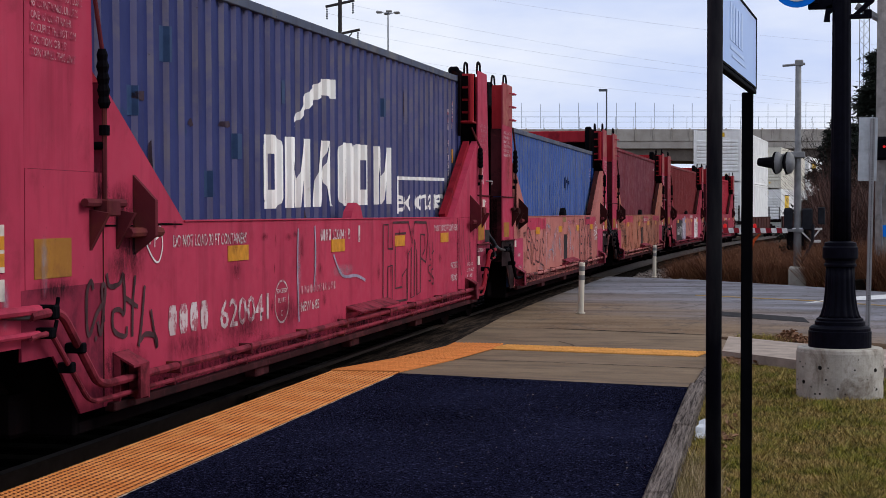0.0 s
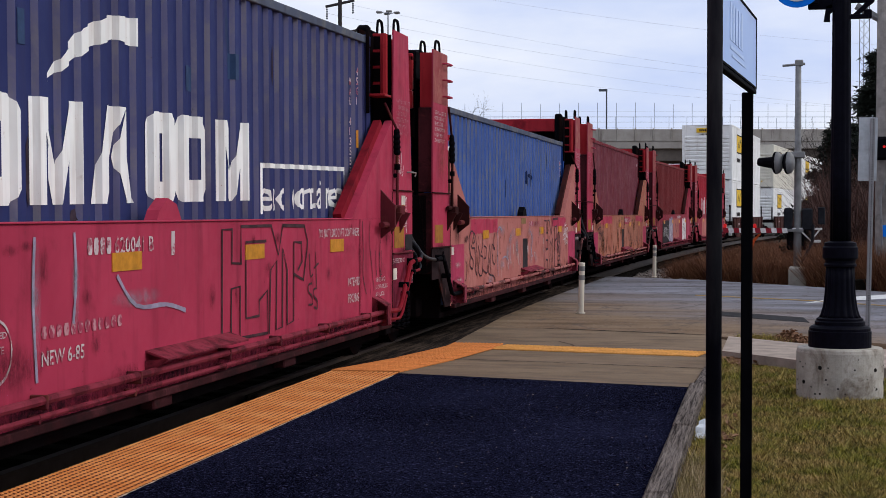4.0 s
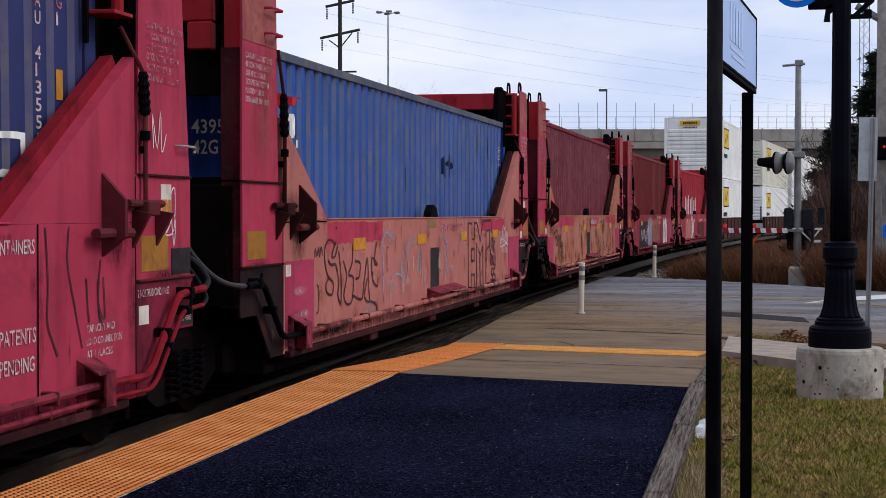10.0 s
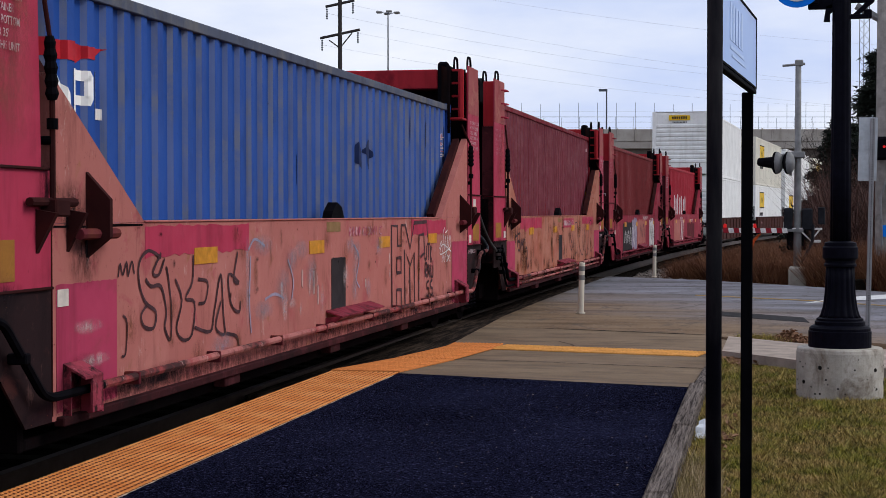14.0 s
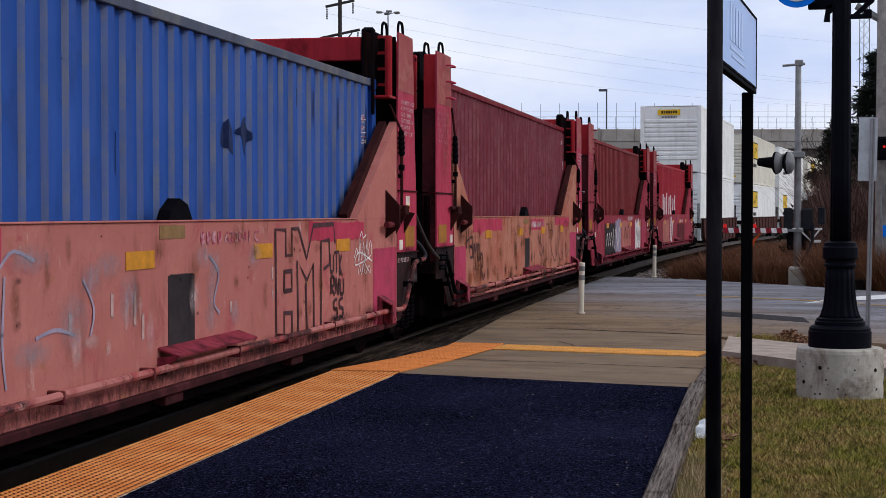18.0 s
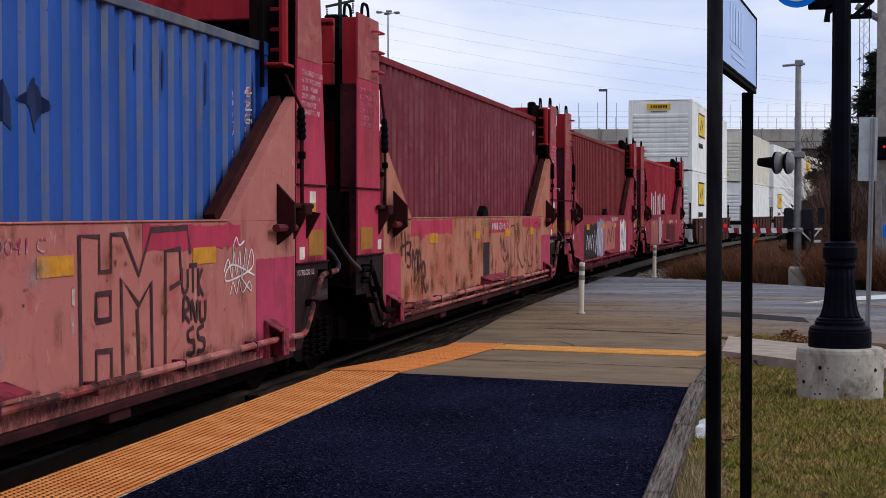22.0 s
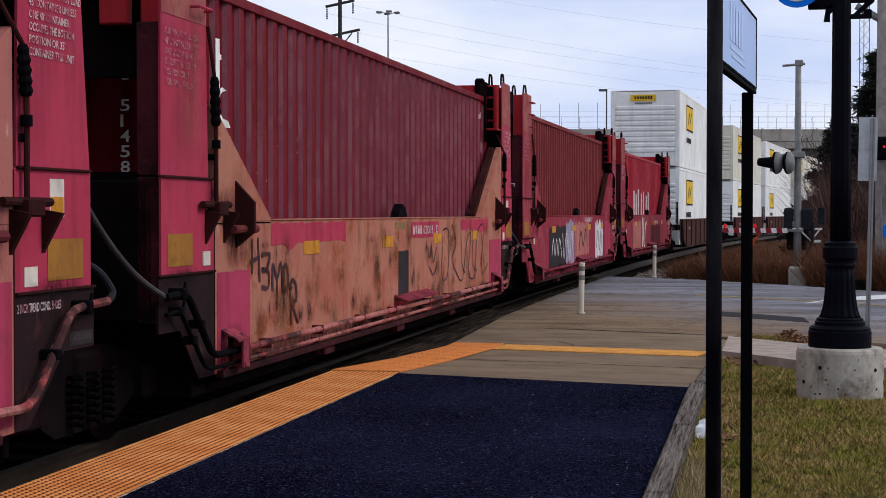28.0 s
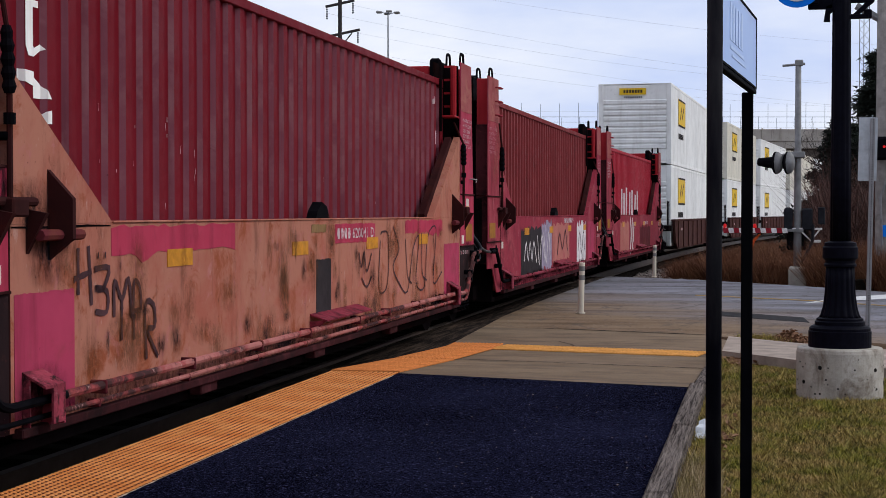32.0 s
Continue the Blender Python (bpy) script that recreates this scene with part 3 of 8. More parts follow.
def well_car(paint, post_paint, label, two_pipes, hose_z=1.36):
    car = empty("well_car")
    tagged(car, label, "freight wagon", group="well cars of the train")
    fresh = paint is pink_paint or paint is dull_paint
    for sx in (1, -1):
        a, b = sorted((sx * INN, sx * OUT))
        part("side_sill", prism(BM(), [(-5.95, 0.42), (6.318, 0.42), (6.318, 1.52), (-5.95, 1.52)], a, b), paint, car)
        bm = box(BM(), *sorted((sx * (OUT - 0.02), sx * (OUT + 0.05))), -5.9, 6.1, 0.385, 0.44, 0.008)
        part("bottom_chord", bm, sill_dirt_shade, car)
        bm = box(BM(), *sorted((sx * (INN - 0.06), sx * (OUT + 0.012))), -4.63, 4.63, 1.521, 1.533, 0.003)
        part("top_chord", bm, paint, car)
        for s in (1, -1):
            gusset, low, mid, top = [mirrored(p, s) for p in side_polys(s)]

            def Y(y):
                return far_y(y) if s > 0 else -y

            part("gusset", prism(BM(), gusset, a, b), paint, car)
            bm = BM()
            foot_y, head_y, head_z = (4.60, 6.20, 2.52) if s > 0 else (-4.57, -6.0, 2.44)
            tube(bm, [(sx * (INN - 0.045), foot_y, 1.535), (sx * (INN - 0.045), head_y, head_z)], 0.06, 4)
            part("gusset_flange", bm, flange_red if paint is pink_paint else rusty_steel, car)
            thin = sorted((sx * (OUT - 0.016), sx * OUT))
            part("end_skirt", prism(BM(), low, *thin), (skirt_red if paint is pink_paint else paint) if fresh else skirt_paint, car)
            part("post", prism(BM(), mid, *thin), post_paint, car)
            part("post_plate", prism(BM(), top, *sorted((sx * (OUT - 0.02), sx * (OUT - 0.004)))), post_paint, car)
            # posts are boxes: sooty plates behind the outer edge, darkened for shade, face the load
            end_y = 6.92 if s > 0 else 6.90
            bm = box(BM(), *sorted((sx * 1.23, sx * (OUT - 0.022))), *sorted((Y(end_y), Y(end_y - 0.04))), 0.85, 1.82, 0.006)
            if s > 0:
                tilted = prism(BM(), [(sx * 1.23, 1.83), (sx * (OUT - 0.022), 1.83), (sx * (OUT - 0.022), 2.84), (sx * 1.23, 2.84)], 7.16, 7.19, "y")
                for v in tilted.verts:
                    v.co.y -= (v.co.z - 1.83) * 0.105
                part("post_web", tilted, shade_grime, car)
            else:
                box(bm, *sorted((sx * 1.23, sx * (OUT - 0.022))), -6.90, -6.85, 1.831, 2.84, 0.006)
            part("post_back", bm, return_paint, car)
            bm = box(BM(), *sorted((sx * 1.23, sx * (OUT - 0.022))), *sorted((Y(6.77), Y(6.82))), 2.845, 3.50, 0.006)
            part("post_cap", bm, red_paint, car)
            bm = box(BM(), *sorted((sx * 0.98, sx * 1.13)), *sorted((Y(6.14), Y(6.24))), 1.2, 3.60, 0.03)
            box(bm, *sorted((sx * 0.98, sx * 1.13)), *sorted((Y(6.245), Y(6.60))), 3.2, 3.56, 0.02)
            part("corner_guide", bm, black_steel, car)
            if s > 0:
                # open channel beside the far post, sooty and shade-dark: rungs, shelf, red rod
                part("channel_back", box(BM(), *sorted((sx * 1.135, sx * 1.15)), 5.98, 6.60, 1.84, 3.50), shade_grime, car)
                part("channel_web", box(BM(), *sorted((sx * 1.151, sx * INN)), 6.60, 6.63, 1.84, 3.50), shade_grime, car)
                part("channel_lip", box(BM(), *sorted((sx * 1.216, sx * 1.25)), 6.0, 6.03, 2.62, 3.50, 0.004), shade_grime, car)
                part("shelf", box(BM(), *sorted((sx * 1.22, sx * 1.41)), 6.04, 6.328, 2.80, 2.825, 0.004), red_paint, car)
                for k in range(4):
                    z = 2.94 + k * 0.17
                    part("rung", box(BM(), *sorted((sx * 1.22, sx * 1.36)), 6.28, 6.31, z, z + 0.028), red_paint, car)
                bm = tube(BM(), [(sx * 1.36, 6.20, 2.83), (sx * 1.36, 6.20, 3.46)], 0.04, 8)
                part("locking_rod", bm, red_paint, car)
            else:
                for k in range(3):
                    z = 3.0 + 0.2 * k
                    bm = BM()
                    tube(bm, bend([(sx * (OUT - 0.01), -6.14, z), (sx * (OUT + 0.07), -6.14, z), (sx * (OUT + 0.07), -6.41, z), (sx * (OUT - 0.01), -6.41, z)], 2), 0.011, 6)
                    part("grab_iron", bm, dusk_paint if z < 3.0 else post_paint, car)
            # ledges on the side sheets, and the seam beside the post
            z = 1.15 if s > 0 else 1.165
            bm = box(BM(), *sorted((sx * OUT, sx * (OUT + 0.02))), *sorted((Y(5.96), Y(7.02 if s < 0 else 7.08))), z - 0.007, z + 0.009, 0.003)
            if s > 0 or paint is not pink_paint:
                part("ledge", bm, dusk_paint if paint is pink_paint else rusty_steel, car)
            else:
                bm.free()
            if s > 0 or paint is not pink_paint:
                bm = box(BM(), *sorted((sx * OUT, sx * (OUT + 0.02))), *sorted((Y(5.99), Y(7.02))), 1.815, 1.831, 0.003)
                part("ledge", bm, rusty_steel, car)
            part("seam", box(BM(), *sorted((sx * OUT, sx * (OUT + 0.005))), *sorted((Y(5.945), Y(5.957))), 0.45, 1.81, 0.002), rusty_steel, car)
            # standing fin and its pin
            fy = 5.83 if s > 0 else -5.48
            bm = prism(BM(), [(sx * OUT, 1.32), (sx * (OUT + 0.15), 1.44), (sx * (OUT + 0.15), 1.66), (sx * OUT, 1.82)], fy - 0.02, fy + 0.02, "y")
            part("fin", bm, dusk_paint if paint is pink_paint else rusty_steel, car)
            bm = tube(BM(), [(sx * (OUT + 0.07), fy - 0.26, 1.46), (sx * (OUT + 0.07), fy + 0.26, 1.46)], 0.032)
            part("pin", bm, dusk_paint, car)
            # lifting rod down the post, with a boot at its head
            bm = BM()
            x, ry = sx * (OUT + 0.035), 6.41 if s > 0 else -6.0
            if s > 0:
                head = [(sx * 1.46, 6.36, 2.47), (sx * 1.36, 6.24, 2.74)]
            else:
                head = [(x, -6.03, 2.55), (x - sx * 0.03, -6.08, 2.9)]
            tube(bm, [(x, ry, 1.62), (x, ry, 2.35)] + head, [0.017, 0.017, 0.014, 0.014], 8)
            part("lifting_rod", bm, dusk_paint if paint is pink_paint else rusty_steel, car)
            foot_v, head_v = Vector((x, ry, 2.20)), Vector(head[0])
            part("rod_boot", tube(BM(), [foot_v.lerp(head_v, i / 10) for i in range(11)], [0.026] + [0.040, 0.030] * 4 + [0.034, 0.022], 10), black_steel, car, "black ribbed rubber boot")
            part("rod_collar", rod(BM(), (x, ry, 2.04), (x, ry, 2.10), 0.032), black_steel, car)
            part("rod_clip", rod(BM(), (x, ry, 1.98), (x - sx * 0.09, ry, 1.98), 0.024), black_steel, car)
            bm = BM()
            box(bm, *sorted((sx * OUT, sx * (OUT + 0.1))), ry - 0.09, ry + 0.09, 1.56, 1.66, 0.01)
            prism(bm, [(sx * OUT, 1.36), (sx * (OUT + 0.12), 1.58), (sx * OUT, 1.6)], ry - 0.14, ry - 0.10, "y")
            prism(bm, [(sx * OUT, 1.36), (sx * (OUT + 0.12), 1.58), (sx * OUT, 1.6)], ry + 0.24, ry + 0.28, "y")
            tube(bm, [(x, ry - 0.28, 1.64), (x, ry + 0.28, 1.64)], 0.025)
            part("rod_bracket", bm, dusk_paint if paint is pink_paint else rusty_steel, car)
            # hoops on top
            for hx in (1.18, 1.36):
                bm = tube(BM(), bend([(sx * hx, Y(6.30), 3.50), (sx * hx, Y(6.33), 3.67), (sx * hx, Y(6.55), 3.67), (sx * hx, Y(6.58), 3.50)]), 0.016, 6)
                part("top_hoop", bm, black_steel, car)
        # reflectors
        if sx > 0:
            for y, w, h, z in ((-6.62, 0.46, 0.22, 1.33), (6.64 if paint is pink_paint else 6.95, 0.46, 0.23, 1.32)):
                part("reflector", box(BM(), OUT, OUT + 0.004, y - w / 2, y + w / 2, z - h / 2, z + h / 2), dull_amber, car, "square faded amber reflector")
            for y in (-3.52, -0.74, 1.74, 4.12):
                part("reflector", box(BM(), OUT, OUT + 0.006, y - 0.23, y + 0.23, 1.225, 1.34), amber, car, "amber reflector strip")
            # brake pipes: along the sill, and up over the skirts at both ends
            for z, r, up_z, k in ((0.575, 0.026, 1.04, 0.0), (0.485, 0.016, 0.925, 0.10))[:2 if two_pipes else 1]:
                xx = OUT + 0.075 - 0.1 * k
                part("brake_pipe", tube(BM(), [(xx, -5.45, z), (xx, 5.60, z)], r, 8), worn_pipe if not fresh else pipe_red, car)
                bm = tube(BM(), bend([(OUT + 0.06, -7.02, up_z - 0.01), (xx, -6.9, up_z), (xx, -6.68 - k, up_z), (xx, -6.22 - k, z + 0.03), (xx, -6.10 - k, z), (xx, -5.45, z)]), r, 8)
                part("brake_pipe", bm, pipe_red if paint is pink_paint else black_steel, car)
                bm = tube(BM(), bend([(xx, 5.60, z), (xx, 6.30 + k, z - 0.02), (xx, 6.42 + k, z + 0.03), (xx, 6.86 + k, up_z - 0.01), (xx, 7.02 + k, up_z + 0.01), (xx, 7.36, up_z + 0.02)]), r, 8)
                part("brake_pipe", bm, flange_red if paint is pink_paint else worn_pipe, car)
                bm = tube(BM(), bend([(xx, 7.36, up_z + 0.02), (xx, 7.46, up_z + 0.06), (OUT, 7.42, up_z + 0.2), (OUT - 0.1, 7.3, 1.31)]), r * 0.85, 8)
                part("brake_hose", bm, rubber, car)
                for cy in (-6.80, 7.05):
                    bm = box(BM(), OUT - 0.01, xx + r + 0.012, cy - 0.035, cy + 0.035, up_z - r - 0.012, up_z + r + 0.016, 0.01)
                    rod(bm, (xx, cy + 0.05, up_z - r), (xx, cy + 0.09, up_z + r + 0.05), 0.011, 6)
                    part("pipe_clamp", bm, black_steel, car)
                for cy, cz in ((-6.45 - k, (z + up_z) / 2 + 0.01), (6.64 + k, (z + up_z) / 2)):
                    part("pipe_clamp", box(BM(), OUT, xx + r + 0.01, cy - 0.03, cy + 0.03, cz - 0.03, cz + 0.03, 0.008), black_steel, car)
            for y in (-4.95, -3.5, -2.05, -0.75, 0.9, 2.1, 3.5, 5.0):
                bm = BM()
                box(bm, OUT, OUT + 0.105, y - 0.011, y + 0.011, 0.525, 0.605, 0.006)
                if two_pipes:
                    box(bm, OUT, OUT + 0.082, y - 0.05, y - 0.032, 0.45, 0.50, 0.006)
                part("pipe_clamp", bm, dusk_paint, car)
            for y in (-5.82, 5.45):
                # wedge-shaped shield over the pipe joint
                bm = prism(BM(), [(OUT, 0.735), (OUT + 0.14, 0.66), (OUT + 0.14, 0.645), (OUT, 0.72)], y, y + 0.24, "y")
                prism(bm, [(OUT, 0.72), (OUT + 0.14, 0.645), (OUT + 0.14, 0.44), (OUT, 0.42)], y + 0.225, y + 0.24, "y")
                prism(bm, [(OUT, 0.72), (OUT + 0.05, 0.69), (OUT + 0.05, 0.44), (OUT, 0.42)], y, y + 0.012, "y")
                box(bm, OUT + 0.125, OUT + 0.14, y + 0.10, y + 0.224, 0.45, 0.65)
                part("pipe_bracket", bm, pipe_red if paint is pink_paint else shield_paint, car)
            for y in (-3.0, -0.2, 2.6):
                part("jacking_pad", box(BM(), INN, OUT + 0.02, y - 0.16, y + 0.16, 0.31, 0.385, 0.01), sill_dirt_shade, car)
            bm = prism(BM(), [(OUT, 0.705), (OUT + 0.15, 0.655), (OUT + 0.15, 0.642), (OUT, 0.69)], -0.45, 1.15, "y")
            prism(bm, [(OUT, 0.64), (OUT + 0.16, 0.655), (OUT, 0.52)], -0.46, -0.455, "y")
            part("step", bm, pipe_red, car)
            bm = prism(BM(), [(-0.22, 1.534), (0.22, 1.534), (0.13, 1.64), (-0.02, 1.68), (-0.17, 1.6)], INN - 0.02, OUT - 0.01, "x")
            part("guide_wedge", bm, pink_paint if paint is pink_paint else black_steel, car)
        else:
            part("guide_wedge", prism(BM(), [(-0.24, 1.534), (0.24, 1.534), (0.1, 1.7), (-0.1, 1.7)], *sorted((-(INN - 0.02), -(OUT - 0.01))), "x"), black_steel, car)
    # well floor, end platforms and beams across; their colour carries the gap's shade
    part("well_floor", box(BM(), -1.33, 1.33, -6.1, 6.1, 0.27, 0.34, 0.01), shade_grime, car)
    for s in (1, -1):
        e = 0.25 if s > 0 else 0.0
        part("end_platform", box(BM(), -1.335, 1.335, *sorted((s * (6.19 + e), s * (6.90 + e))), 0.86, 1.80, 0.01), shade_grime, car)
        # end wall added to close off light below the platform
        part("well_end", box(BM(), -1.335, 1.335, *sorted((s * (6.12 + e), s * (6.18 + e))), 0.27, 1.80, 0.01), shade_grime, car)
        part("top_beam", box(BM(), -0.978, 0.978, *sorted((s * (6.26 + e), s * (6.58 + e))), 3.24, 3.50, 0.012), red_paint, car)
        # cover added only to keep skylight out of the gap
        part("top_plate", box(BM(), -1.13, 1.13, *sorted((s * (6.585 + e), s * (6.80 + e))), 3.42, 3.46), shade_grime, car)
        part("bulkhead_plate", box(BM(), -1.13, 1.13, *sorted((s * (6.60 + e), s * (6.66 + e))), 1.801, 3.235 if s > 0 else 1.86), shade_grime, car)
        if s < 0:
            # dark plate added above the load; it also shades the container end
            part("header_plate", box(BM(), -1.13, 1.13, -6.66, -6.60, 2.50, 3.235), shade_grime, car)
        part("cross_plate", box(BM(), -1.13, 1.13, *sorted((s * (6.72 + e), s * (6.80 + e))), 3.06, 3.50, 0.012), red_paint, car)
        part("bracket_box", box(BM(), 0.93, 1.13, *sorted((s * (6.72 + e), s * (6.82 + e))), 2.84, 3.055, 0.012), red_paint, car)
        part("end_sill", box(BM(), -0.55, 0.55, *sorted((s * (6.91 + e), s * (7.5 + e))), 0.62, 0.95, 0.02), shade_grime, car)
    if two_pipes:
        bm = tube(BM(), bend([(OUT, 7.02, 2.03), (OUT + 0.05, 7.03, 2.03), (OUT + 0.05, 7.26, 2.03), (OUT + 0.04, 7.29, 2.01), (OUT + 0.04, 7.26, 1.99)]), 0.009, 6)
        part("hook", bm, galvanised, car, "grey steel hook")
    # hose that droops to the next unit's near pipe
    bm = BM()
    tube(bm, [(OUT - 0.04 + 0.09 * u, 7.32 + u * 1.02, hose_z + (1.03 - hose_z) * u ** (0.8 if hose_z < 1.5 else 0.95) - 0.07 * math.sin(u * math.pi)) for u in [i / 16 for i in range(17)]], 0.02, 8)
    part("brake_hose", bm, pale_rubber, car)
    return car


# ---- containers ----
RIB, DEEP = 0.2847, 0.038
PHASE = {}   # where the ribs of each container begin


def rib_x(y, phase):
    """How far the trapezoid ribs stand in at y."""
    k = (y / RIB + phase) % 1.0
    if k < 0.36:
        return 0.0
    if k < 0.50:
        return (k - 0.36) / 0.14 * -DEEP
    if k < 0.92:
        return -DEEP
    return -DEEP + (k - 0.92) / 0.08 * DEEP


def rib_stops(a, b, phase):
    out = [a, b]
    n0, n1 = int(math.floor(a / RIB)) - 2, int(math.ceil(b / RIB)) + 2
    for n in range(n0, n1):
        for k in (0.0, 0.36, 0.50, 0.92):
            y = (n + k - phase) * RIB
            if a < y < b:
                out.append(y)
    return sorted(out)


def container(paint, high, label, phase, side_x=1.20, length=12.192):
    """A corrugated steel box with its base at z 0."""
    box_ = empty("shipping_container")
    tagged(box_, label, "container", group="containers on the train")
    PHASE[box_.name] = phase
    h2 = length / 2
    slope_paint = LIT_SLOPES.get(paint)
    for sx in (1, -1):
        bm = BM()
        prev = None
        for y in rib_stops(-h2 + 0.14, h2 - 0.14, phase):
            x = sx * (side_x - 0.006 + rib_x(y, phase))
            cur = [bm.verts.new((x, y, 0.14)), bm.verts.new((x, y, high - 0.09))]
            if prev:
                f = bm.faces.new((prev[0], cur[0], cur[1], prev[1]))
                # only the near-facing slope takes the lighter, lit paint
                f.material_index = 1 if slope_paint and ((prev[0].co.y + cur[0].co.y) / 2 / RIB + phase) % 1.0 > 0.92 else 0
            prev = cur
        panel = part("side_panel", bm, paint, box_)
        if slope_paint:
            panel.data.materials.append(slope_paint)
        part("top_rail", box(BM(), *sorted((sx * (side_x - 0.05), sx * (side_x + 0.012))), -h2 + 0.17, h2 - 0.17, high - 0.09, high - 0.012, 0.006), rail_grey if paint in (navy_box, blue_box) else paint, box_)
        part("bottom_rail", box(BM(), *sorted((sx * (side_x - 0.06), sx * (side_x + 0.012))), -h2 + 0.17, h2 - 0.17, 0.02, 0.16, 0.006), paint, box_)
        for s in (1, -1):
            part("corner_post", box(BM(), *sorted((sx * (side_x - 0.1), sx * (side_x + 0.014))), *sorted((s * (h2 - 0.15), s * h2)), 0.121, high - 0.121, 0.008), paint, box_)
            for z in (0.0, high - 0.12):
                part("corner_casting", box(BM(), *sorted((sx * (side_x - 0.15), sx * (side_x + 0.019))), *sorted((s * (h2 - 0.17), s * (h2 + 0.004))), z, z + 0.12, 0.012), paint, box_)
    part("roof", box(BM(), -side_x + 0.06, side_x - 0.06, -h2 + 0.05, h2 - 0.05, high - 0.05, high - 0.02), paint, box_)
    for s in (1, -1):
        bm = BM()
        prev = None
        for i in range(33):
            x = -side_x + 0.1 + (2 * side_x - 0.2) * i / 32
            y = s * (h2 - 0.05 - (0.04 if i % 4 in (2, 3) else 0.0))
            cur = [bm.verts.new((x, y, 0.13)), bm.verts.new((x, y, high - 0.12))]
            if prev:
                bm.faces.new((prev[0], cur[0], cur[1], prev[1]))
            prev = cur
        part("end_panel", bm, paint, box_)
        part("end_rail", box(BM(), -side_x + 0.11, side_x - 0.11, *sorted((s * (h2 - 0.1), s * h2)), high - 0.1, high - 0.014, 0.006), paint, box_)
    return box_


SPINNERS = []


def bogie():
    b = empty("freight_bogie")
    # bogie colour includes the shade under the wagon ends
    tagged(b, "grimy cast-steel freight bogie, shade-dark in colour, between two wagons", "bogie", group="bogies of the train")
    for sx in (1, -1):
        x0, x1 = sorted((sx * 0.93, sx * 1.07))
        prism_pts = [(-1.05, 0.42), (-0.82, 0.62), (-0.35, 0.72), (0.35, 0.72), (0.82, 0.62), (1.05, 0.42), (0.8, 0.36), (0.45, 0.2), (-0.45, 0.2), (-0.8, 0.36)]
        part("side_frame", prism(BM(), prism_pts, x0, x1), shade_grime, b)
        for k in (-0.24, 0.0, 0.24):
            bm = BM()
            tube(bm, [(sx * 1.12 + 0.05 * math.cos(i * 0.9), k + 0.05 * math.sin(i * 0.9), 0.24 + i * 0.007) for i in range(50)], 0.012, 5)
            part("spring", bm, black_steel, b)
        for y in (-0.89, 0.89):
            part("axle_box", box(BM(), *sorted((sx * 0.9, sx * 1.16)), y - 0.12, y + 0.12, 0.30, 0.55, 0.03), shade_grime, b)
    part("bolster", box(BM(), -1.1, 1.1, -0.2, 0.2, 0.45, 0.7, 0.03), shade_grime, b)
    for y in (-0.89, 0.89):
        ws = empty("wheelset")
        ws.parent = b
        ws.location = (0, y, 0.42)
        part("axle", rod(BM(), (-0.9, 0, 0), (0.9, 0, 0), 0.08, 12), shade_grime, ws)
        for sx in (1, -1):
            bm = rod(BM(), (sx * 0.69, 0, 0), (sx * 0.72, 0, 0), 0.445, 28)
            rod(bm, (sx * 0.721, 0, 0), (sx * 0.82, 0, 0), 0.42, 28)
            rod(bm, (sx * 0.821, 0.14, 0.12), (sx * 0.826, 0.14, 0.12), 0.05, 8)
            part("wheel", bm, shade_grime, ws)
        SPINNERS.append(ws)
    return b


unit_looks = [
    (pink_paint, pink_paint, "red steel well car, open end frames and stencilled sides", navy_box, 2.896, "navy blue corrugated container in a well car", 0.9, 0.0),
    (pink_paint, pink_paint, "red steel well car with white stencils and black outline graffiti", navy_box, 2.885, "worn navy blue corrugated container with white lettering shapes", 0.52, 0.015),
    (salmon_paint, pink_paint, "faded salmon-red well car with scrawled graffiti on its side", blue_box, 2.61, "bright blue corrugated container with a small red emblem", 0.938, 0.002),
    (tan_paint, pink_paint, "rust-streaked tan and pink well car with dark graffiti", maroon_box, 2.925, "deep maroon corrugated container with white scratches", 0.14, 0.0),
    (dull_paint, dull_paint, "dull red well car with a black and white graffiti panel", brown_box, 2.94, "brown-red corrugated container in a well car", 0.5, 0.0),
    (dull_paint, dull_paint, "dull red well car with streaked white graffiti on its side", scarlet_box, 2.88, "scarlet corrugated container with white graffiti strokes", 0.2, 0.0),
]
UNITS, BOXES = [], []
for i, (paint, posts, label, cpaint, high, clabel, phase, tilt) in enumerate(unit_looks):
    y = FIRST + PITCH * i
    u = on_track(well_car(paint, posts, label, i in (0, 1, 3), 1.62 if i in (2, 4) else 1.36), y)
    c = container(cpaint, high, clabel, phase)
    on_track(c, y, REACH, pose(0, 0.14, 0.375 + tilt * 6, math.degrees(tilt), 0, 0))
    UNITS.append(u)
    BOXES.append(c)
truck = on_track(bogie(), FIRST + 7.99, 0.9)
for i in range(1, 5):
    b = copy_thing(truck, Matrix.Identity(4))
    on_track(b, FIRST + 7.99 + PITCH * i, 0.9)
    SPINNERS += [o for o in b.children if o.name.startswith("wheelset")]


# ---- paint marks on the train ----
SKIN = OUT + 0.0035


def smooth(pts, n=4):
    """A soft line through the points."""
    p = [Vector((0, a, b)) for a, b in pts]
    p = [p[0]] + p + [p[-1]]
    out = []
    for a, b, c, d in zip(p, p[1:], p[2:], p[3:]):
        for i in range(n):
            u = i / n
            out.append(0.5 * (2 * b + (c - a) * u + (2 * a - 5 * b + 4 * c - d) * u * u + (3 * b - a - 3 * c + d) * u ** 3))
    return [(v.y, v.z) for v in out + [p[-1]]]


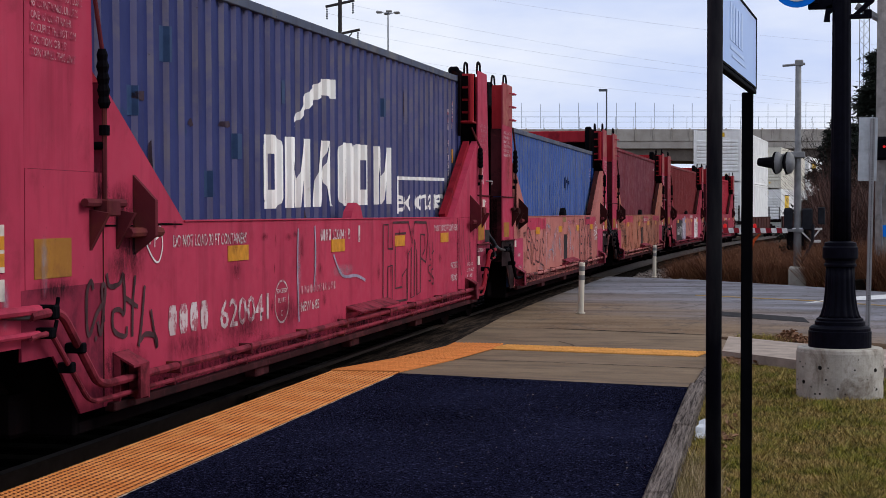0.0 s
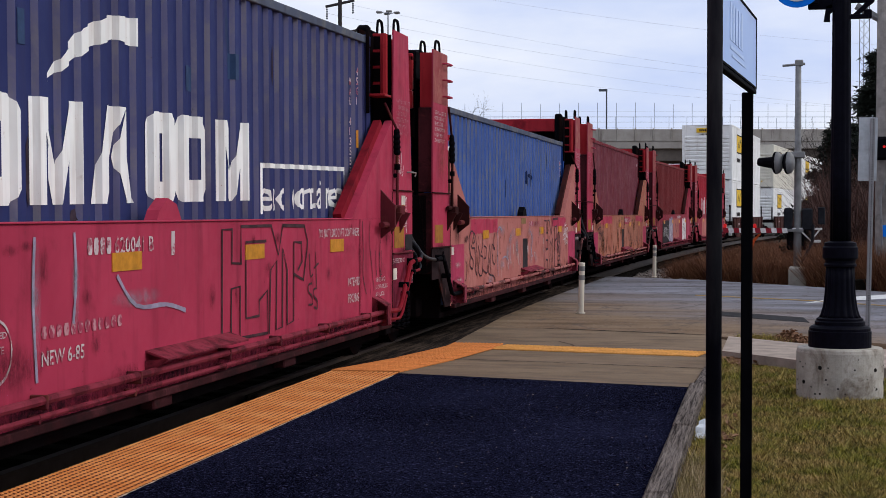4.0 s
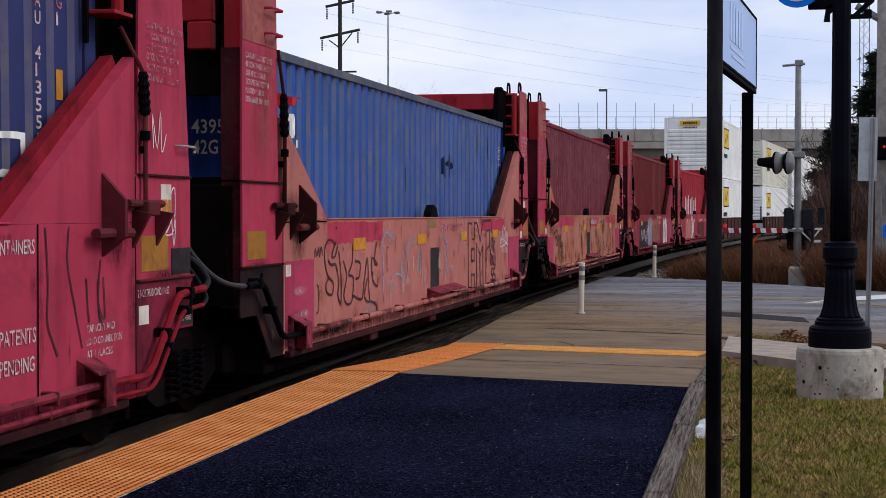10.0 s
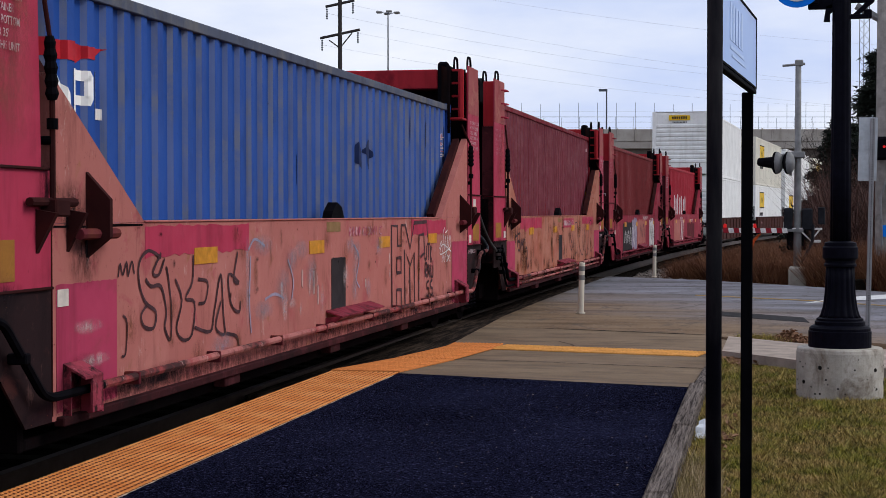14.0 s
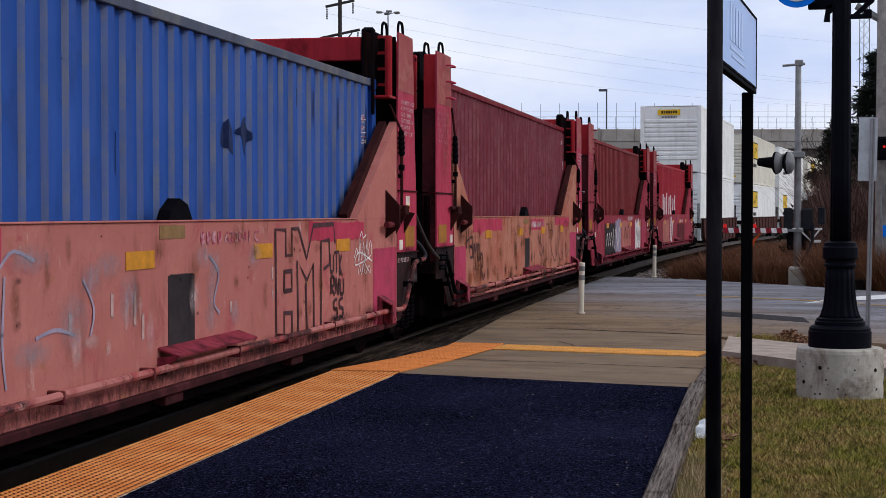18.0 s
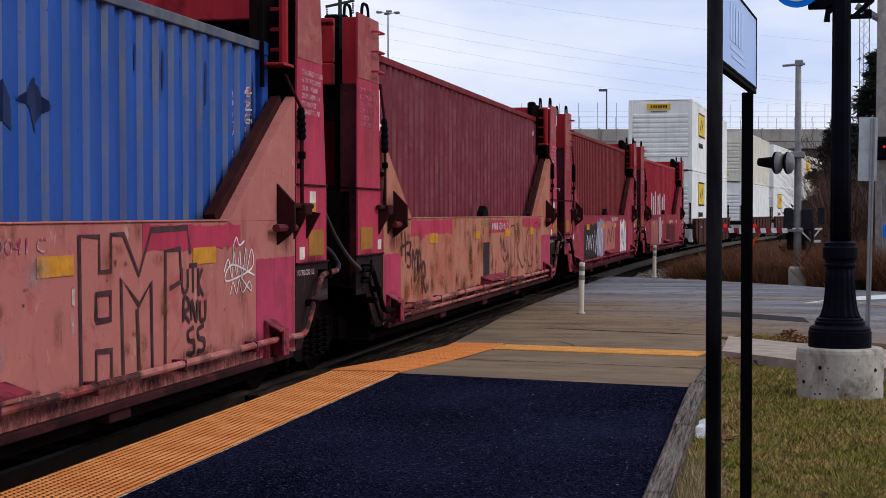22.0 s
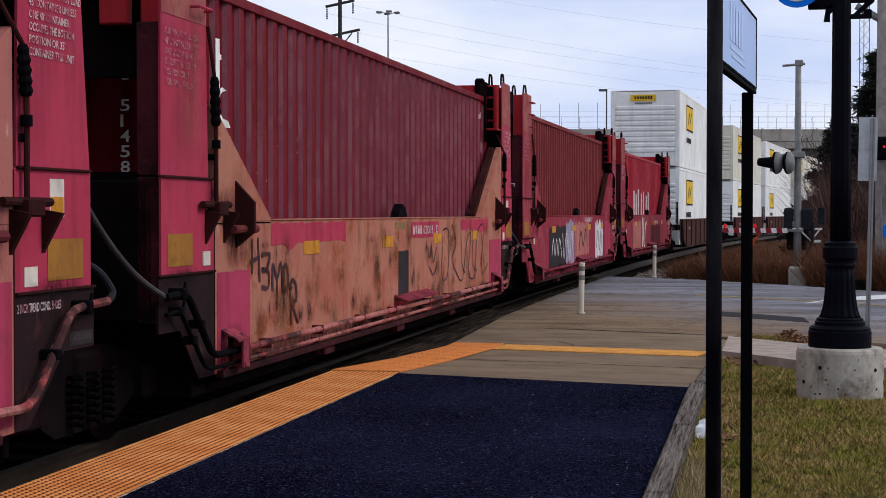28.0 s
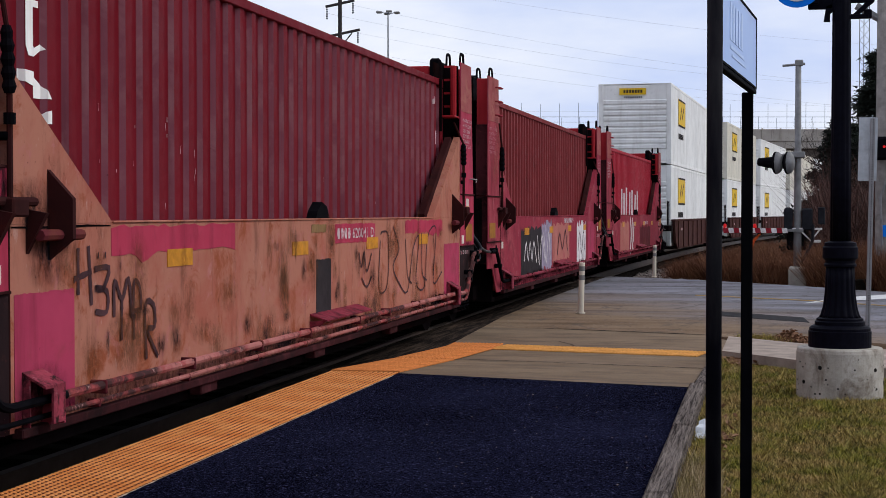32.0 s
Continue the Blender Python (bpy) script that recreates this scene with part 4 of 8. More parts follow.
def stroke(bm, pts, w, x, rnd=0.15):
    """A flat painted line of uneven width on an upright side."""
    prev = None
    for i, (y, z) in enumerate(pts):
        a, b = pts[max(0, i - 1)], pts[min(len(pts) - 1, i + 1)]
        d = Vector((b[0] - a[0], b[1] - a[1]))
        d = d.normalized() if d.length > 1e-6 else Vector((1, 0))
        k = w / 2 * (1 + random.uniform(-rnd, rnd))
        cur = [bm.verts.new((x, y - d.y * k, z + d.x * k)), bm.verts.new((x, y + d.y * k, z - d.x * k))]
        if prev:
            bm.faces.new((prev[0], cur[0], cur[1], prev[1]))
        prev = cur


def graffiti(car, lines, w, mat, label, soft=True, x=SKIN + 0.002):
    for i, pts in enumerate(lines):
        bm = BM()
        stroke(bm, smooth(pts) if soft else pts, w, x + 0.0004 * i)
        part("graffiti", bm, mat, car, label)


def patch(car, y0, y1, z0, z1, mat, name="paint_patch", label="", rag=0.0, x=SKIN, drop=0.0):
    """A painted area with a slightly uneven border; drop: runs of paint on its lower edge."""
    n = 24
    pts = []
    for i in range(n + 1):
        u = i / n
        runs = drop * max(0.0, noise.noise((y0 * 3 + u * 9, 1.7, 0.3))) * 2
        pts.append((y0 + (y1 - y0) * u, z0 - runs + random.uniform(-rag, rag)))
    for i in range(n + 1):
        pts.append((y1 + (y0 - y1) * i / n, z1 + random.uniform(-rag, rag)))
    bm = prism(BM(), pts, x - 0.002, x)
    return part(name, bm, mat, car, label)


def text_mesh(body, height, width=None):
    cu = bpy.data.curves.new("lettering", "FONT")
    cu.body, cu.size, cu.resolution_u, cu.offset = body, 1.0, 2, 0.012
    ob = bpy.data.objects.new("lettering", cu)
    scene.collection.objects.link(ob)
    dg = bpy.context.evaluated_depsgraph_get()
    me = bpy.data.meshes.new_from_object(ob.evaluated_get(dg))
    bpy.data.objects.remove(ob)
    bpy.data.curves.remove(cu)
    xs = [v.co.x for v in me.vertices]
    ys = [v.co.y for v in me.vertices]
    x0, y0 = min(xs), min(ys)
    ky = height / (max(ys) - y0)
    kx = width / (max(xs) - x0) if width else ky
    for v in me.vertices:
        v.co = (0, (v.co.x - x0) * kx, (v.co.y - y0) * ky)
    return me


def lettering(parent, body, y, z, height, width, mat, x=SKIN + 0.001, name="lettering"):
    me = text_mesh(body, height, width)
    for v in me.vertices:
        v.co += Vector((x, y, z))
    me.materials.append(mat)
    ob = new(name, me)
    ob.parent = parent
    return ob


def bars(parent, count, y, z, height, width, mat, fill=0.72, x=SKIN + 0.001, slope=0.0):
    """Plain bars where characters stand."""
    step = width / count
    for i in range(count):
        bm = BM()
        a, zz = y + i * step, z + slope * i * step
        c = step * fill * 0.18
        prism(bm, [(a + c, zz), (a + step * fill - c, zz), (a + step * fill, zz + c * 2), (a + step * fill, zz + height - 2 * c), (a + step * fill - c, zz + height), (a + c, zz + height), (a, zz + height - 2 * c), (a, zz + 2 * c)], x - 0.001, x)
        part("marking", bm, mat, parent)


NOTICE = ["CONTAINERS DO NOT LOAD", "45' CONTAINER UNLESS", "ONE 40' CONTAINER", "OCCUPIES THE BOTTOM", "POSITION OR 35'", "CONTAINER THIS UNIT"]


def notices(car, mat_left, mat_right):
    for y, mat in ((-6.88, mat_left), (6.49, mat_right)):
        for i, line in enumerate(NOTICE):
            lettering(car, line, y + (0.02 if y > 0 else 0), 2.765 - i * 0.067, 0.046, 0.0295 * len(line), mat)
    lettering(car, "2 INCH TREAD COND. SHOES", 6.35, 1.045, 0.05, 0.53, white_print)


faded_dark = plain("faded_grey_stencil_paint", (0.07, 0.055, 0.055), 0.8)
for k, car in enumerate(UNITS):
    notices(car, faint_print if k in (1, 3, 4) else white_print, faint_print if k in (0, 1, 4) else white_print)
    part("placard", box(BM(), OUT, SKIN, *((6.37, 6.53, 0.87, 0.99) if k < 2 else (6.44, 6.595, 1.183, 1.29))), pale_patch, car, "small white placard")
    if k > 1:
        part("placard", box(BM(), OUT, SKIN + 0.004, *((-6.19, -6.05, 1.21, 1.31) if k == 3 else (-5.89, -5.75, 1.055, 1.152))), pale_patch, car, "small white placard")
    st = part("sticker", box(BM(), OUT, SKIN, 6.75, 6.93, 1.56, 1.77), pale_patch, car, "yellow and white warning sticker")
    part("sticker_field", box(BM(), SKIN, SKIN + 0.002, 6.76, 6.92, 1.57, 1.67), amber, st)
    if k < 2:
        part("black_plate", box(BM(), OUT, SKIN, 6.93, 7.28, 1.17, 1.345), black_paint, car, "small black plate")
    jack = part("jack_plate", box(BM(), OUT, SKIN, 6.99, 7.31, 0.82, 0.90), black_paint, car, "black plate with white lettering")
    lettering(jack, "JACK HERE", 7.02, 0.838, 0.045, 0.27, white_print if k < 2 else faded_dark, x=SKIN + 0.002)
    if car not in UNITS[:2]:
        part("faded_cap", prism(BM(), [(-6.937, 2.90), (-6.10, 2.90), (-6.122, 3.525), (-6.93, 3.525)], OUT - 0.0035, OUT + 0.0005), cap_paint, car, "faded salmon upper part of the post")
        part("faded_cap", prism(BM(), [(6.405, 2.90), (7.165, 2.90), (7.10, 3.525), (6.42, 3.525)], OUT - 0.0035, OUT + 0.0005), cap_paint, car, "faded salmon upper part of the post")
    bm = BM()
    stroke(bm, [(-5.93, 1.505), (-5.4, 1.50), (-5.0, 1.508), (-4.66, 1.505)], 0.012, SKIN, 0.5)
    part("weld_seam", bm, shade_grime, car)

# first pair of red cars
ua = UNITS[1]
part("end_extension", prism(BM(), [(-7.95, 0.86), (-6.955, 0.86), (-6.955, 3.5), (-7.95, 3.5)], INN, OUT - 0.002), pink_paint, ua)
st = part("placard", box(BM(), OUT - 0.002, SKIN, -7.40, -7.19, 1.27, 1.52), pale_patch, ua, "worn white and yellow placard")
for y in (-7.36, -7.29, -7.22):
    for z in (1.30, 1.39):
        part("placard_field", box(BM(), SKIN, SKIN + 0.002, y - 0.026, y + 0.026, z, z + 0.07), amber, st)
part("placard", box(BM(), OUT - 0.002, SKIN, -7.40, -7.19, 1.12, 1.235), pale_patch, ua, "small white placard")
part("brake_pipe", tube(BM(), [(OUT + 0.05, -7.95, 1.07), (OUT + 0.05, -6.9, 1.06)], 0.028, 8), pink_paint, ua)
part("brake_pipe", tube(BM(), [(OUT + 0.05, -7.95, 0.94), (OUT + 0.05, -6.9, 0.93)], 0.018, 8), pink_paint, ua)
for car in (UNITS[0], ua):
    lettering(car, "DO NOT LOAD 20 FT CONTAINERS", -4.83, 1.35, 0.085, 1.5, white_print)
    lettering(car, "DO NOT LOAD 20 FT CONTAINERS", 3.52, 1.36, 0.08, 1.4, white_print)
    lettering(car, "PATENTS", 4.51, 0.88, 0.085, 0.42, white_print)
    lettering(car, "PENDING", 4.51, 0.725, 0.085, 0.40, white_print)
    bars(car, 4, -4.92, 0.765, 0.20, 0.80, white_print)
    lettering(car, "620041", -3.92, 0.735, 0.215, 1.12, white_print, name="number")
    lettering(car, "NEW 6-85", -1.92, 0.74, 0.085, 0.55, white_print)
    bars(car, 12, -1.92, 0.89, 0.07, 1.12, faint_print)
    bars(car, 4, -1.32, 1.335, 0.10, 0.36, white_print)
    lettering(car, "620041 B", -0.93, 1.335, 0.10, 0.62, white_print, name="number")
    part("marking", box(BM(), OUT, SKIN, 0.0, 0.06, 1.30, 1.46), white_print, car)
    bm = BM()
    ring = [(-2.45 + 0.185 * math.cos(i * math.tau / 30), 0.86 + 0.17 * math.sin(i * math.tau / 30)) for i in range(31)]
    stroke(bm, ring, 0.014, SKIN + 0.001, 0.3)
    part("marking", bm, white_print, car)
    lettering(car, "EXCEED", -2.58, 0.93, 0.035, 0.26, white_print)
    lettering(car, "PLATE", -2.55, 0.85, 0.04, 0.2, white_print)
    lettering(car, "C", -2.48, 0.74, 0.05, 0.05, white_print)
graffiti(ua, [[(-6.10, 1.13), (-6.13, 1.18), (-6.19, 1.11), (-6.19, 0.92), (-6.15, 0.87), (-6.06, 0.98), (-5.95, 1.05)], [(-6.08, 0.85), (-6.06, 0.83)], [(-6.04, 0.94), (-6.00, 0.86), (-5.95, 1.02), (-5.93, 1.14), (-5.98, 1.13), (-5.95, 0.93)], [(-5.91, 1.22), (-5.87, 1.14), (-5.72, 1.15), (-5.66, 1.20), (-5.65, 0.97), (-5.72, 0.99), (-5.82, 0.98), (-5.81, 0.87), (-5.64, 0.82), (-5.61, 0.88)], [(-5.48, 1.19), (-5.52, 1.01), (-5.53, 0.81)], [(-5.64, 1.06), (-5.44, 0.99)], [(-5.33, 1.12), (-5.38, 0.89), (-5.43, 0.74)], [(-5.23, 0.96), (-5.19, 0.85), (-5.13, 0.71), (-5.15, 0.78), (-5.32, 0.81), (-5.41, 0.77)]], 0.032, tag_black, "black spray scrawl")
graffiti(ua, [[(-5.36, 1.50), (-5.30, 1.39), (-5.17, 1.28), (-5.08, 1.27), (-5.02, 1.38), (-5.07, 1.50)], [(-5.26, 1.50), (-5.24, 1.38), (-5.2, 1.48)], [(-5.16, 1.36), (-5.14, 1.47), (-5.08, 1.44), (-5.14, 1.41)]], 0.014, tag_white, "thin white spray loop")
graffiti(ua, [[(0.98, 0.65), (0.99, 1.46), (1.21, 1.46), (1.20, 1.21), (1.41, 1.20), (1.41, 1.48), (2.15, 1.48), (2.34, 1.24), (2.45, 1.48), (3.07, 1.47), (3.17, 1.33), (3.04, 1.01), (2.76, 1.07)], [(0.98, 0.65), (1.18, 0.63), (1.19, 1.02), (1.39, 1.03), (1.38, 0.64), (2.05, 0.63), (2.05, 0.97), (1.84, 0.9), (1.84, 0.78), (1.52, 0.78), (1.52, 1.36), (2.02, 1.36)], [(2.09, 0.62), (2.13, 1.13), (2.29, 1.20), (2.27, 0.64), (2.44, 0.65), (2.45, 1.29), (2.57, 1.11), (2.57, 0.66), (2.75, 0.68), (2.76, 1.34), (2.98, 1.33), (3.00, 1.17), (2.87, 1.10)]], 0.028, tag_black, "large black outline graffiti", soft=False)
graffiti(ua, [[(3.22, 1.23), (3.25, 1.04), (3.33, 1.05)], [(3.41, 1.24), (3.44, 0.91)], [(3.36, 1.1), (3.5, 1.14)], [(3.29, 0.97), (3.19, 0.96), (3.19, 0.90), (3.29, 0.86), (3.31, 0.79), (3.19, 0.79)], [(3.42, 0.92), (3.34, 0.91), (3.36, 0.85), (3.45, 0.81), (3.45, 0.74), (3.36, 0.76)]], 0.018, tag_black, "small black spray tag")
graffiti(ua, [[(6.84, 1.57), (6.86, 1.67), (6.91, 1.52), (6.82, 1.44), (6.97, 1.47), (6.99, 1.74), (6.91, 1.67), (6.97, 1.36), (6.98, 1.57), (6.74, 1.47)], [(6.62, 2.0), (6.6, 2.22), (6.68, 2.0), (6.74, 2.24), (6.76, 1.98), (6.84, 2.1)]], 0.011, tag_white, "thin white spray tag")
graffiti(ua, [[(-1.5, 1.47), (-1.48, 1.2), (-1.52, 0.95)], [(-0.9, 1.2), (-0.6, 1.0), (-0.1, 0.98), (0.25, 0.92)], [(-2.0, 1.45), (-2.02, 1.1), (-1.98, 0.66)]], 0.03, tag_blue, "faded pale blue spray lines")
for i, line in enumerate(("CAPACITY AND", "LOAD CONNECTION", "AT 4 PLACES")):
    lettering(ua, line, 5.58, 0.88 - i * 0.075, 0.045, 0.034 * len(line), white_print)
for car in UNITS[:2]:
    bm = BM()
    stroke(bm, [(4.96, 1.52), (4.955, 0.46)], 0.016, SKIN)
    part("weld_seam", bm, shade_grime, car)
graffiti(ua, [[(5.05, 1.5), (5.08, 1.2), (5.07, 0.98), (5.14, 0.86), (5.2, 0.78)], [(5.58, 1.2), (5.6, 1.02), (5.62, 0.94)], [(5.74, 1.18), (5.76, 0.98), (5.82, 0.9)]], 0.016, tag_black, "thin dark drips")
graffiti(ua, [[(5.35, 1.5), (5.33, 1.3), (5.42, 1.05), (5.52, 0.8)], [(5.78, 1.3), (5.75, 1.05), (5.84, 0.95), (5.82, 1.2)]], 0.014, tag_black, "thin dark drips")

# salmon car
pale_scuff = plain("pale_scuffed_paint", (0.46, 0.30, 0.28), 0.8, var=0.3, scale=20)
ub = UNITS[2]
patch(ub, -4.62, -2.58, 1.30, 1.50, pink_paint, rag=0.012)
patch(ub, -5.90, -5.07, 0.46, 1.18, fresh_pink, rag=0.004)
patch(ub, 5.27, 6.29, 0.46, 1.22, fresh_pink, rag=0.006)
patch(ub, 3.0, 4.9, 1.33, 1.50, pink_paint, rag=0.015)
patch(ub, -0.27, 0.22, 0.69, 1.17, black_paint, name="black_panel", label="black painted panel", rag=0.006)
patch(ub, -0.42, 0.04, 1.41, 1.50, pale_olive := plain("olive_stain", (0.22, 0.13, 0.06), 0.8), rag=0.006)
bars(ub, 4, 0.34, 1.36, 0.09, 0.46, faint_print)
lettering(ub, "620041 C", 0.84, 1.36, 0.09, 0.80, faint_print, name="number")
graffiti(ub, [[(-4.36, 1.29), (-4.57, 1.34), (-4.72, 1.27), (-4.72, 1.13), (-4.62, 1.01), (-4.45, 0.94), (-4.49, 0.84), (-4.65, 0.86), (-4.69, 0.94), (-4.58, 1.00)], [(-4.62, 1.16), (-4.53, 1.11), (-4.36, 1.10), (-4.27, 0.93), (-4.30, 0.83), (-4.20, 0.74), (-4.18, 0.93), (-4.23, 1.14), (-4.27, 1.23)], [(-4.36, 1.32), (-4.5, 1.2), (-4.4, 1.18), (-4.3, 1.28)]], 0.024, tag_black, "black bubble-letter graffiti")
graffiti(ub, [[(-4.11, 1.14), (-3.99, 0.99), (-4.09, 0.81), (-3.97, 0.72), (-3.80, 0.75), (-3.75, 0.96), (-3.92, 1.00), (-3.79, 1.11), (-3.77, 1.29)], [(-3.68, 1.12), (-3.49, 1.09), (-3.54, 0.96), (-3.67, 0.95)], [(-3.75, 0.79), (-3.44, 0.74), (-3.36, 0.87), (-3.22, 1.14), (-3.17, 0.86), (-3.14, 0.70), (-3.33, 0.76), (-3.22, 0.94)], [(-2.85, 1.29), (-2.94, 1.09), (-2.82, 1.06), (-3.05, 1.13), (-3.00, 0.91), (-2.82, 0.84), (-2.79, 0.92)], [(-3.11, 0.70), (-2.88, 0.66), (-2.83, 0.58)]], 0.024, tag_black, "black bubble-letter graffiti")
graffiti(ub, [[(2.07, 0.58), (2.05, 1.45), (2.33, 1.44), (2.33, 1.23), (2.50, 1.23), (2.50, 1.45), (2.69, 1.45), (2.93, 1.19), (3.13, 1.47), (3.78, 1.48), (3.84, 1.3)], [(2.07, 0.58), (2.28, 0.58), (2.28, 0.76), (2.50, 0.75), (2.50, 0.57), (2.68, 0.56), (2.65, 1.18), (2.93, 1.00), (3.13, 1.14), (3.15, 0.56), (3.37, 0.57), (3.38, 1.33), (3.64, 1.34), (3.67, 1.12), (3.46, 1.08)], [(2.93, 0.56), (2.90, 0.98)], [(2.28, 0.94), (2.28, 1.10), (2.49, 1.10), (2.49, 0.94), (2.28, 0.94)]], 0.04, tag_black, "large black outline graffiti", soft=False)
graffiti(ub, [[(3.68, 1.21), (3.69, 1.06), (3.78, 1.06), (3.79, 1.20)], [(3.89, 1.22), (3.89, 1.03)], [(3.82, 1.22), (3.97, 1.22)], [(3.99, 1.2), (4.0, 1.0)], [(4.07, 1.19), (4.0, 1.1), (4.09, 1.0)], [(3.70, 0.84), (3.71, 1.0), (3.80, 0.98), (3.79, 0.92), (3.71, 0.91), (3.82, 0.83)], [(3.85, 0.84), (3.86, 0.98), (3.95, 0.83), (3.97, 0.98)], [(4.02, 0.97), (4.03, 0.84), (4.12, 0.84), (4.13, 0.97)], [(3.89, 0.79), (3.79, 0.77), (3.80, 0.71), (3.90, 0.69), (3.89, 0.62), (3.77, 0.62)], [(4.09, 0.79), (3.98, 0.77), (4.0, 0.71), (4.10, 0.69), (4.09, 0.62), (3.97, 0.62)]], 0.032, tag_black, "small black spray tag")
graffiti(ub, [[(4.52, 1.15), (4.62, 1.24), (4.70, 1.10), (4.74, 1.33), (4.80, 1.12), (4.88, 1.30), (4.92, 1.08), (5.02, 1.32), (5.02, 1.12), (5.14, 1.3), (5.2, 1.22), (5.1, 1.14), (4.56, 1.08), (4.7, 1.2), (5.22, 1.1)], [(4.66, 0.98), (4.72, 1.07), (4.8, 0.98), (4.86, 1.08), (4.94, 0.98), (5.1, 1.06), (5.14, 0.98), (4.9, 1.1)], [(4.72, 1.33), (4.80, 1.40), (4.86, 1.34), (4.98, 1.37)]], 0.014, tag_white, "thin white spray tag")
graffiti(ub, [[(-2.6, 1.3), (-2.45, 1.38), (-2.2, 1.32)], [(-2.55, 1.25), (-2.58, 0.9), (-2.54, 0.66)], [(-2.2, 0.9), (-1.95, 0.93), (-1.7, 0.88)], [(-1.6, 1.2), (-1.45, 1.02), (-1.5, 0.86)], [(0.5, 1.28), (0.7, 1.15), (0.6, 0.95), (0.72, 0.86)]], 0.022, tag_blue, "faded pale blue spray strokes")
for y, z, h in ((-1.78, 0.9, 0.1), (-1.2, 0.95, 0.14), (-0.85, 0.88, 0.2), (-0.72, 0.78, 0.16), (1.95, 1.05, 0.1), (0.95, 0.85, 0.08)):
    patch(ub, y, y + 0.04, z, z + h, pale_scuff, rag=0.012)
graffiti(ub, [[(-5.05, 1.19), (-5.02, 1.27), (-4.98, 1.2), (-4.92, 1.28), (-4.9, 1.19), (-4.84, 1.28), (-4.8, 1.2)], [(-4.98, 0.95), (-4.92, 0.9), (-4.94, 0.72), (-5.0, 0.7)]], 0.016, tag_black, "thin dark spray marks")

# tan car
uc = UNITS[3]
patch(uc, -4.65, -2.4, 1.33, 1.50, pink_paint, rag=0.012, drop=0.09)
patch(uc, -5.90, -5.17, 0.46, 1.15, fresh_pink, rag=0.005)
patch(uc, 5.3, 6.25, 0.5, 1.2, fresh_pink, rag=0.006)
patch(uc, 3.2, 5.2, 1.36, 1.50, pink_paint, rag=0.015, drop=0.05)
patch(uc, -0.26, 0.22, 0.69, 1.17, black_paint, name="black_panel", label="black painted panel", rag=0.006)
patch(uc, -0.4, 0.05, 1.41, 1.48, pale_olive, rag=0.006)
patch(uc, 0.36, 1.85, 1.30, 1.48, pink_paint, rag=0.006)
bars(uc, 4, 0.42, 1.34, 0.10, 0.50, white_print, x=SKIN + 0.003)
lettering(uc, "620041 D", 0.96, 1.34, 0.10, 0.84, white_print, x=SKIN + 0.003, name="number")
graffiti(uc, [[(-5.12, 1.38), (-5.12, 1.11)], [(-4.98, 1.39), (-4.94, 1.04)], [(-5.18, 1.20), (-4.94, 1.24)], [(-4.90, 1.25), (-4.69, 1.25), (-4.78, 1.13), (-4.89, 1.14), (-4.72, 1.11), (-4.73, 0.99), (-4.89, 1.00)], [(-4.62, 0.95), (-4.61, 1.17), (-4.50, 1.05), (-4.40, 1.18), (-4.35, 0.93)], [(-4.51, 0.80), (-4.50, 1.08)], [(-4.32, 0.79), (-4.32, 1.13), (-4.23, 1.12), (-4.21, 0.98), (-4.32, 0.97)], [(-4.12, 0.65), (-4.14, 0.99), (-4.00, 0.99), (-3.98, 0.85), (-4.10, 0.83), (-3.93, 0.65)], [(-4.86, 1.33), (-4.84, 1.33)], [(-4.76, 1.33), (-4.74, 1.33)]], 0.036, tag_black, "dripping black spray letters")
graffiti(uc, [[(2.07, 1.36), (2.17, 1.39), (2.42, 1.33), (2.37, 0.85), (2.07, 0.76), (2.00, 0.93), (2.07, 1.3)], [(2.62, 1.44), (2.89, 1.20), (2.62, 1.02), (2.89, 0.83), (3.30, 0.72), (3.58, 1.18), (3.88, 1.31), (3.73, 0.80), (4.18, 0.74), (4.34, 1.30), (4.82, 1.39), (4.66, 0.76), (5.16, 0.87)], [(3.2, 1.3), (3.3, 0.9), (3.5, 0.8)], [(4.0, 1.35), (4.05, 0.9), (4.3, 0.8)], [(1.2, 1.2), (1.3, 1.05), (1.4, 1.2), (1.5, 1.0), (1.7, 1.18)], [(1.3, 0.95), (1.5, 0.85), (1.7, 0.95)]], 0.022, tag_black, "black outline graffiti")

# last two cars of the set
ud, ue = UNITS[4], UNITS[5]
patch(ud, -4.1, -1.9, 0.56, 1.32, black_paint, name="black_panel", label="black painted graffiti ground", rag=0.05)
patch(ud, -1.9, -0.7, 0.6, 1.42, tag_blue, name="graffiti", label="grey sprayed graffiti ground", rag=0.06)
graffiti(ud, [[(-3.8, 0.8), (-3.6, 1.1), (-3.4, 0.8), (-3.2, 1.1), (-3.0, 0.8), (-2.8, 1.1), (-2.5, 0.75)], [(-2.4, 1.2), (-2.2, 0.7), (-1.9, 1.2), (-1.6, 0.8)], [(-1.7, 1.25), (-1.4, 0.7), (-1.1, 1.25), (-0.9, 0.75)]], 0.045, tag_white, "white graffiti strokes", x=SKIN + 0.004)
patch(ud, -0.6, 1.7, 0.7, 1.38, salmon_paint, rag=0.05)
patch(ud, 2.85, 4.3, 0.6, 1.36, tag_white, name="graffiti", label="pale sprayed figure shape", rag=0.09, x=SKIN + 0.002)
graffiti(ud, [[(3.0, 0.8), (3.3, 1.2), (3.6, 0.75), (3.9, 1.2), (4.1, 0.8)], [(0.0, 0.8), (0.3, 1.2), (0.7, 0.9), (1.1, 1.25), (1.4, 0.85)]], 0.05, tag_black, "dark graffiti strokes", x=SKIN + 0.006)
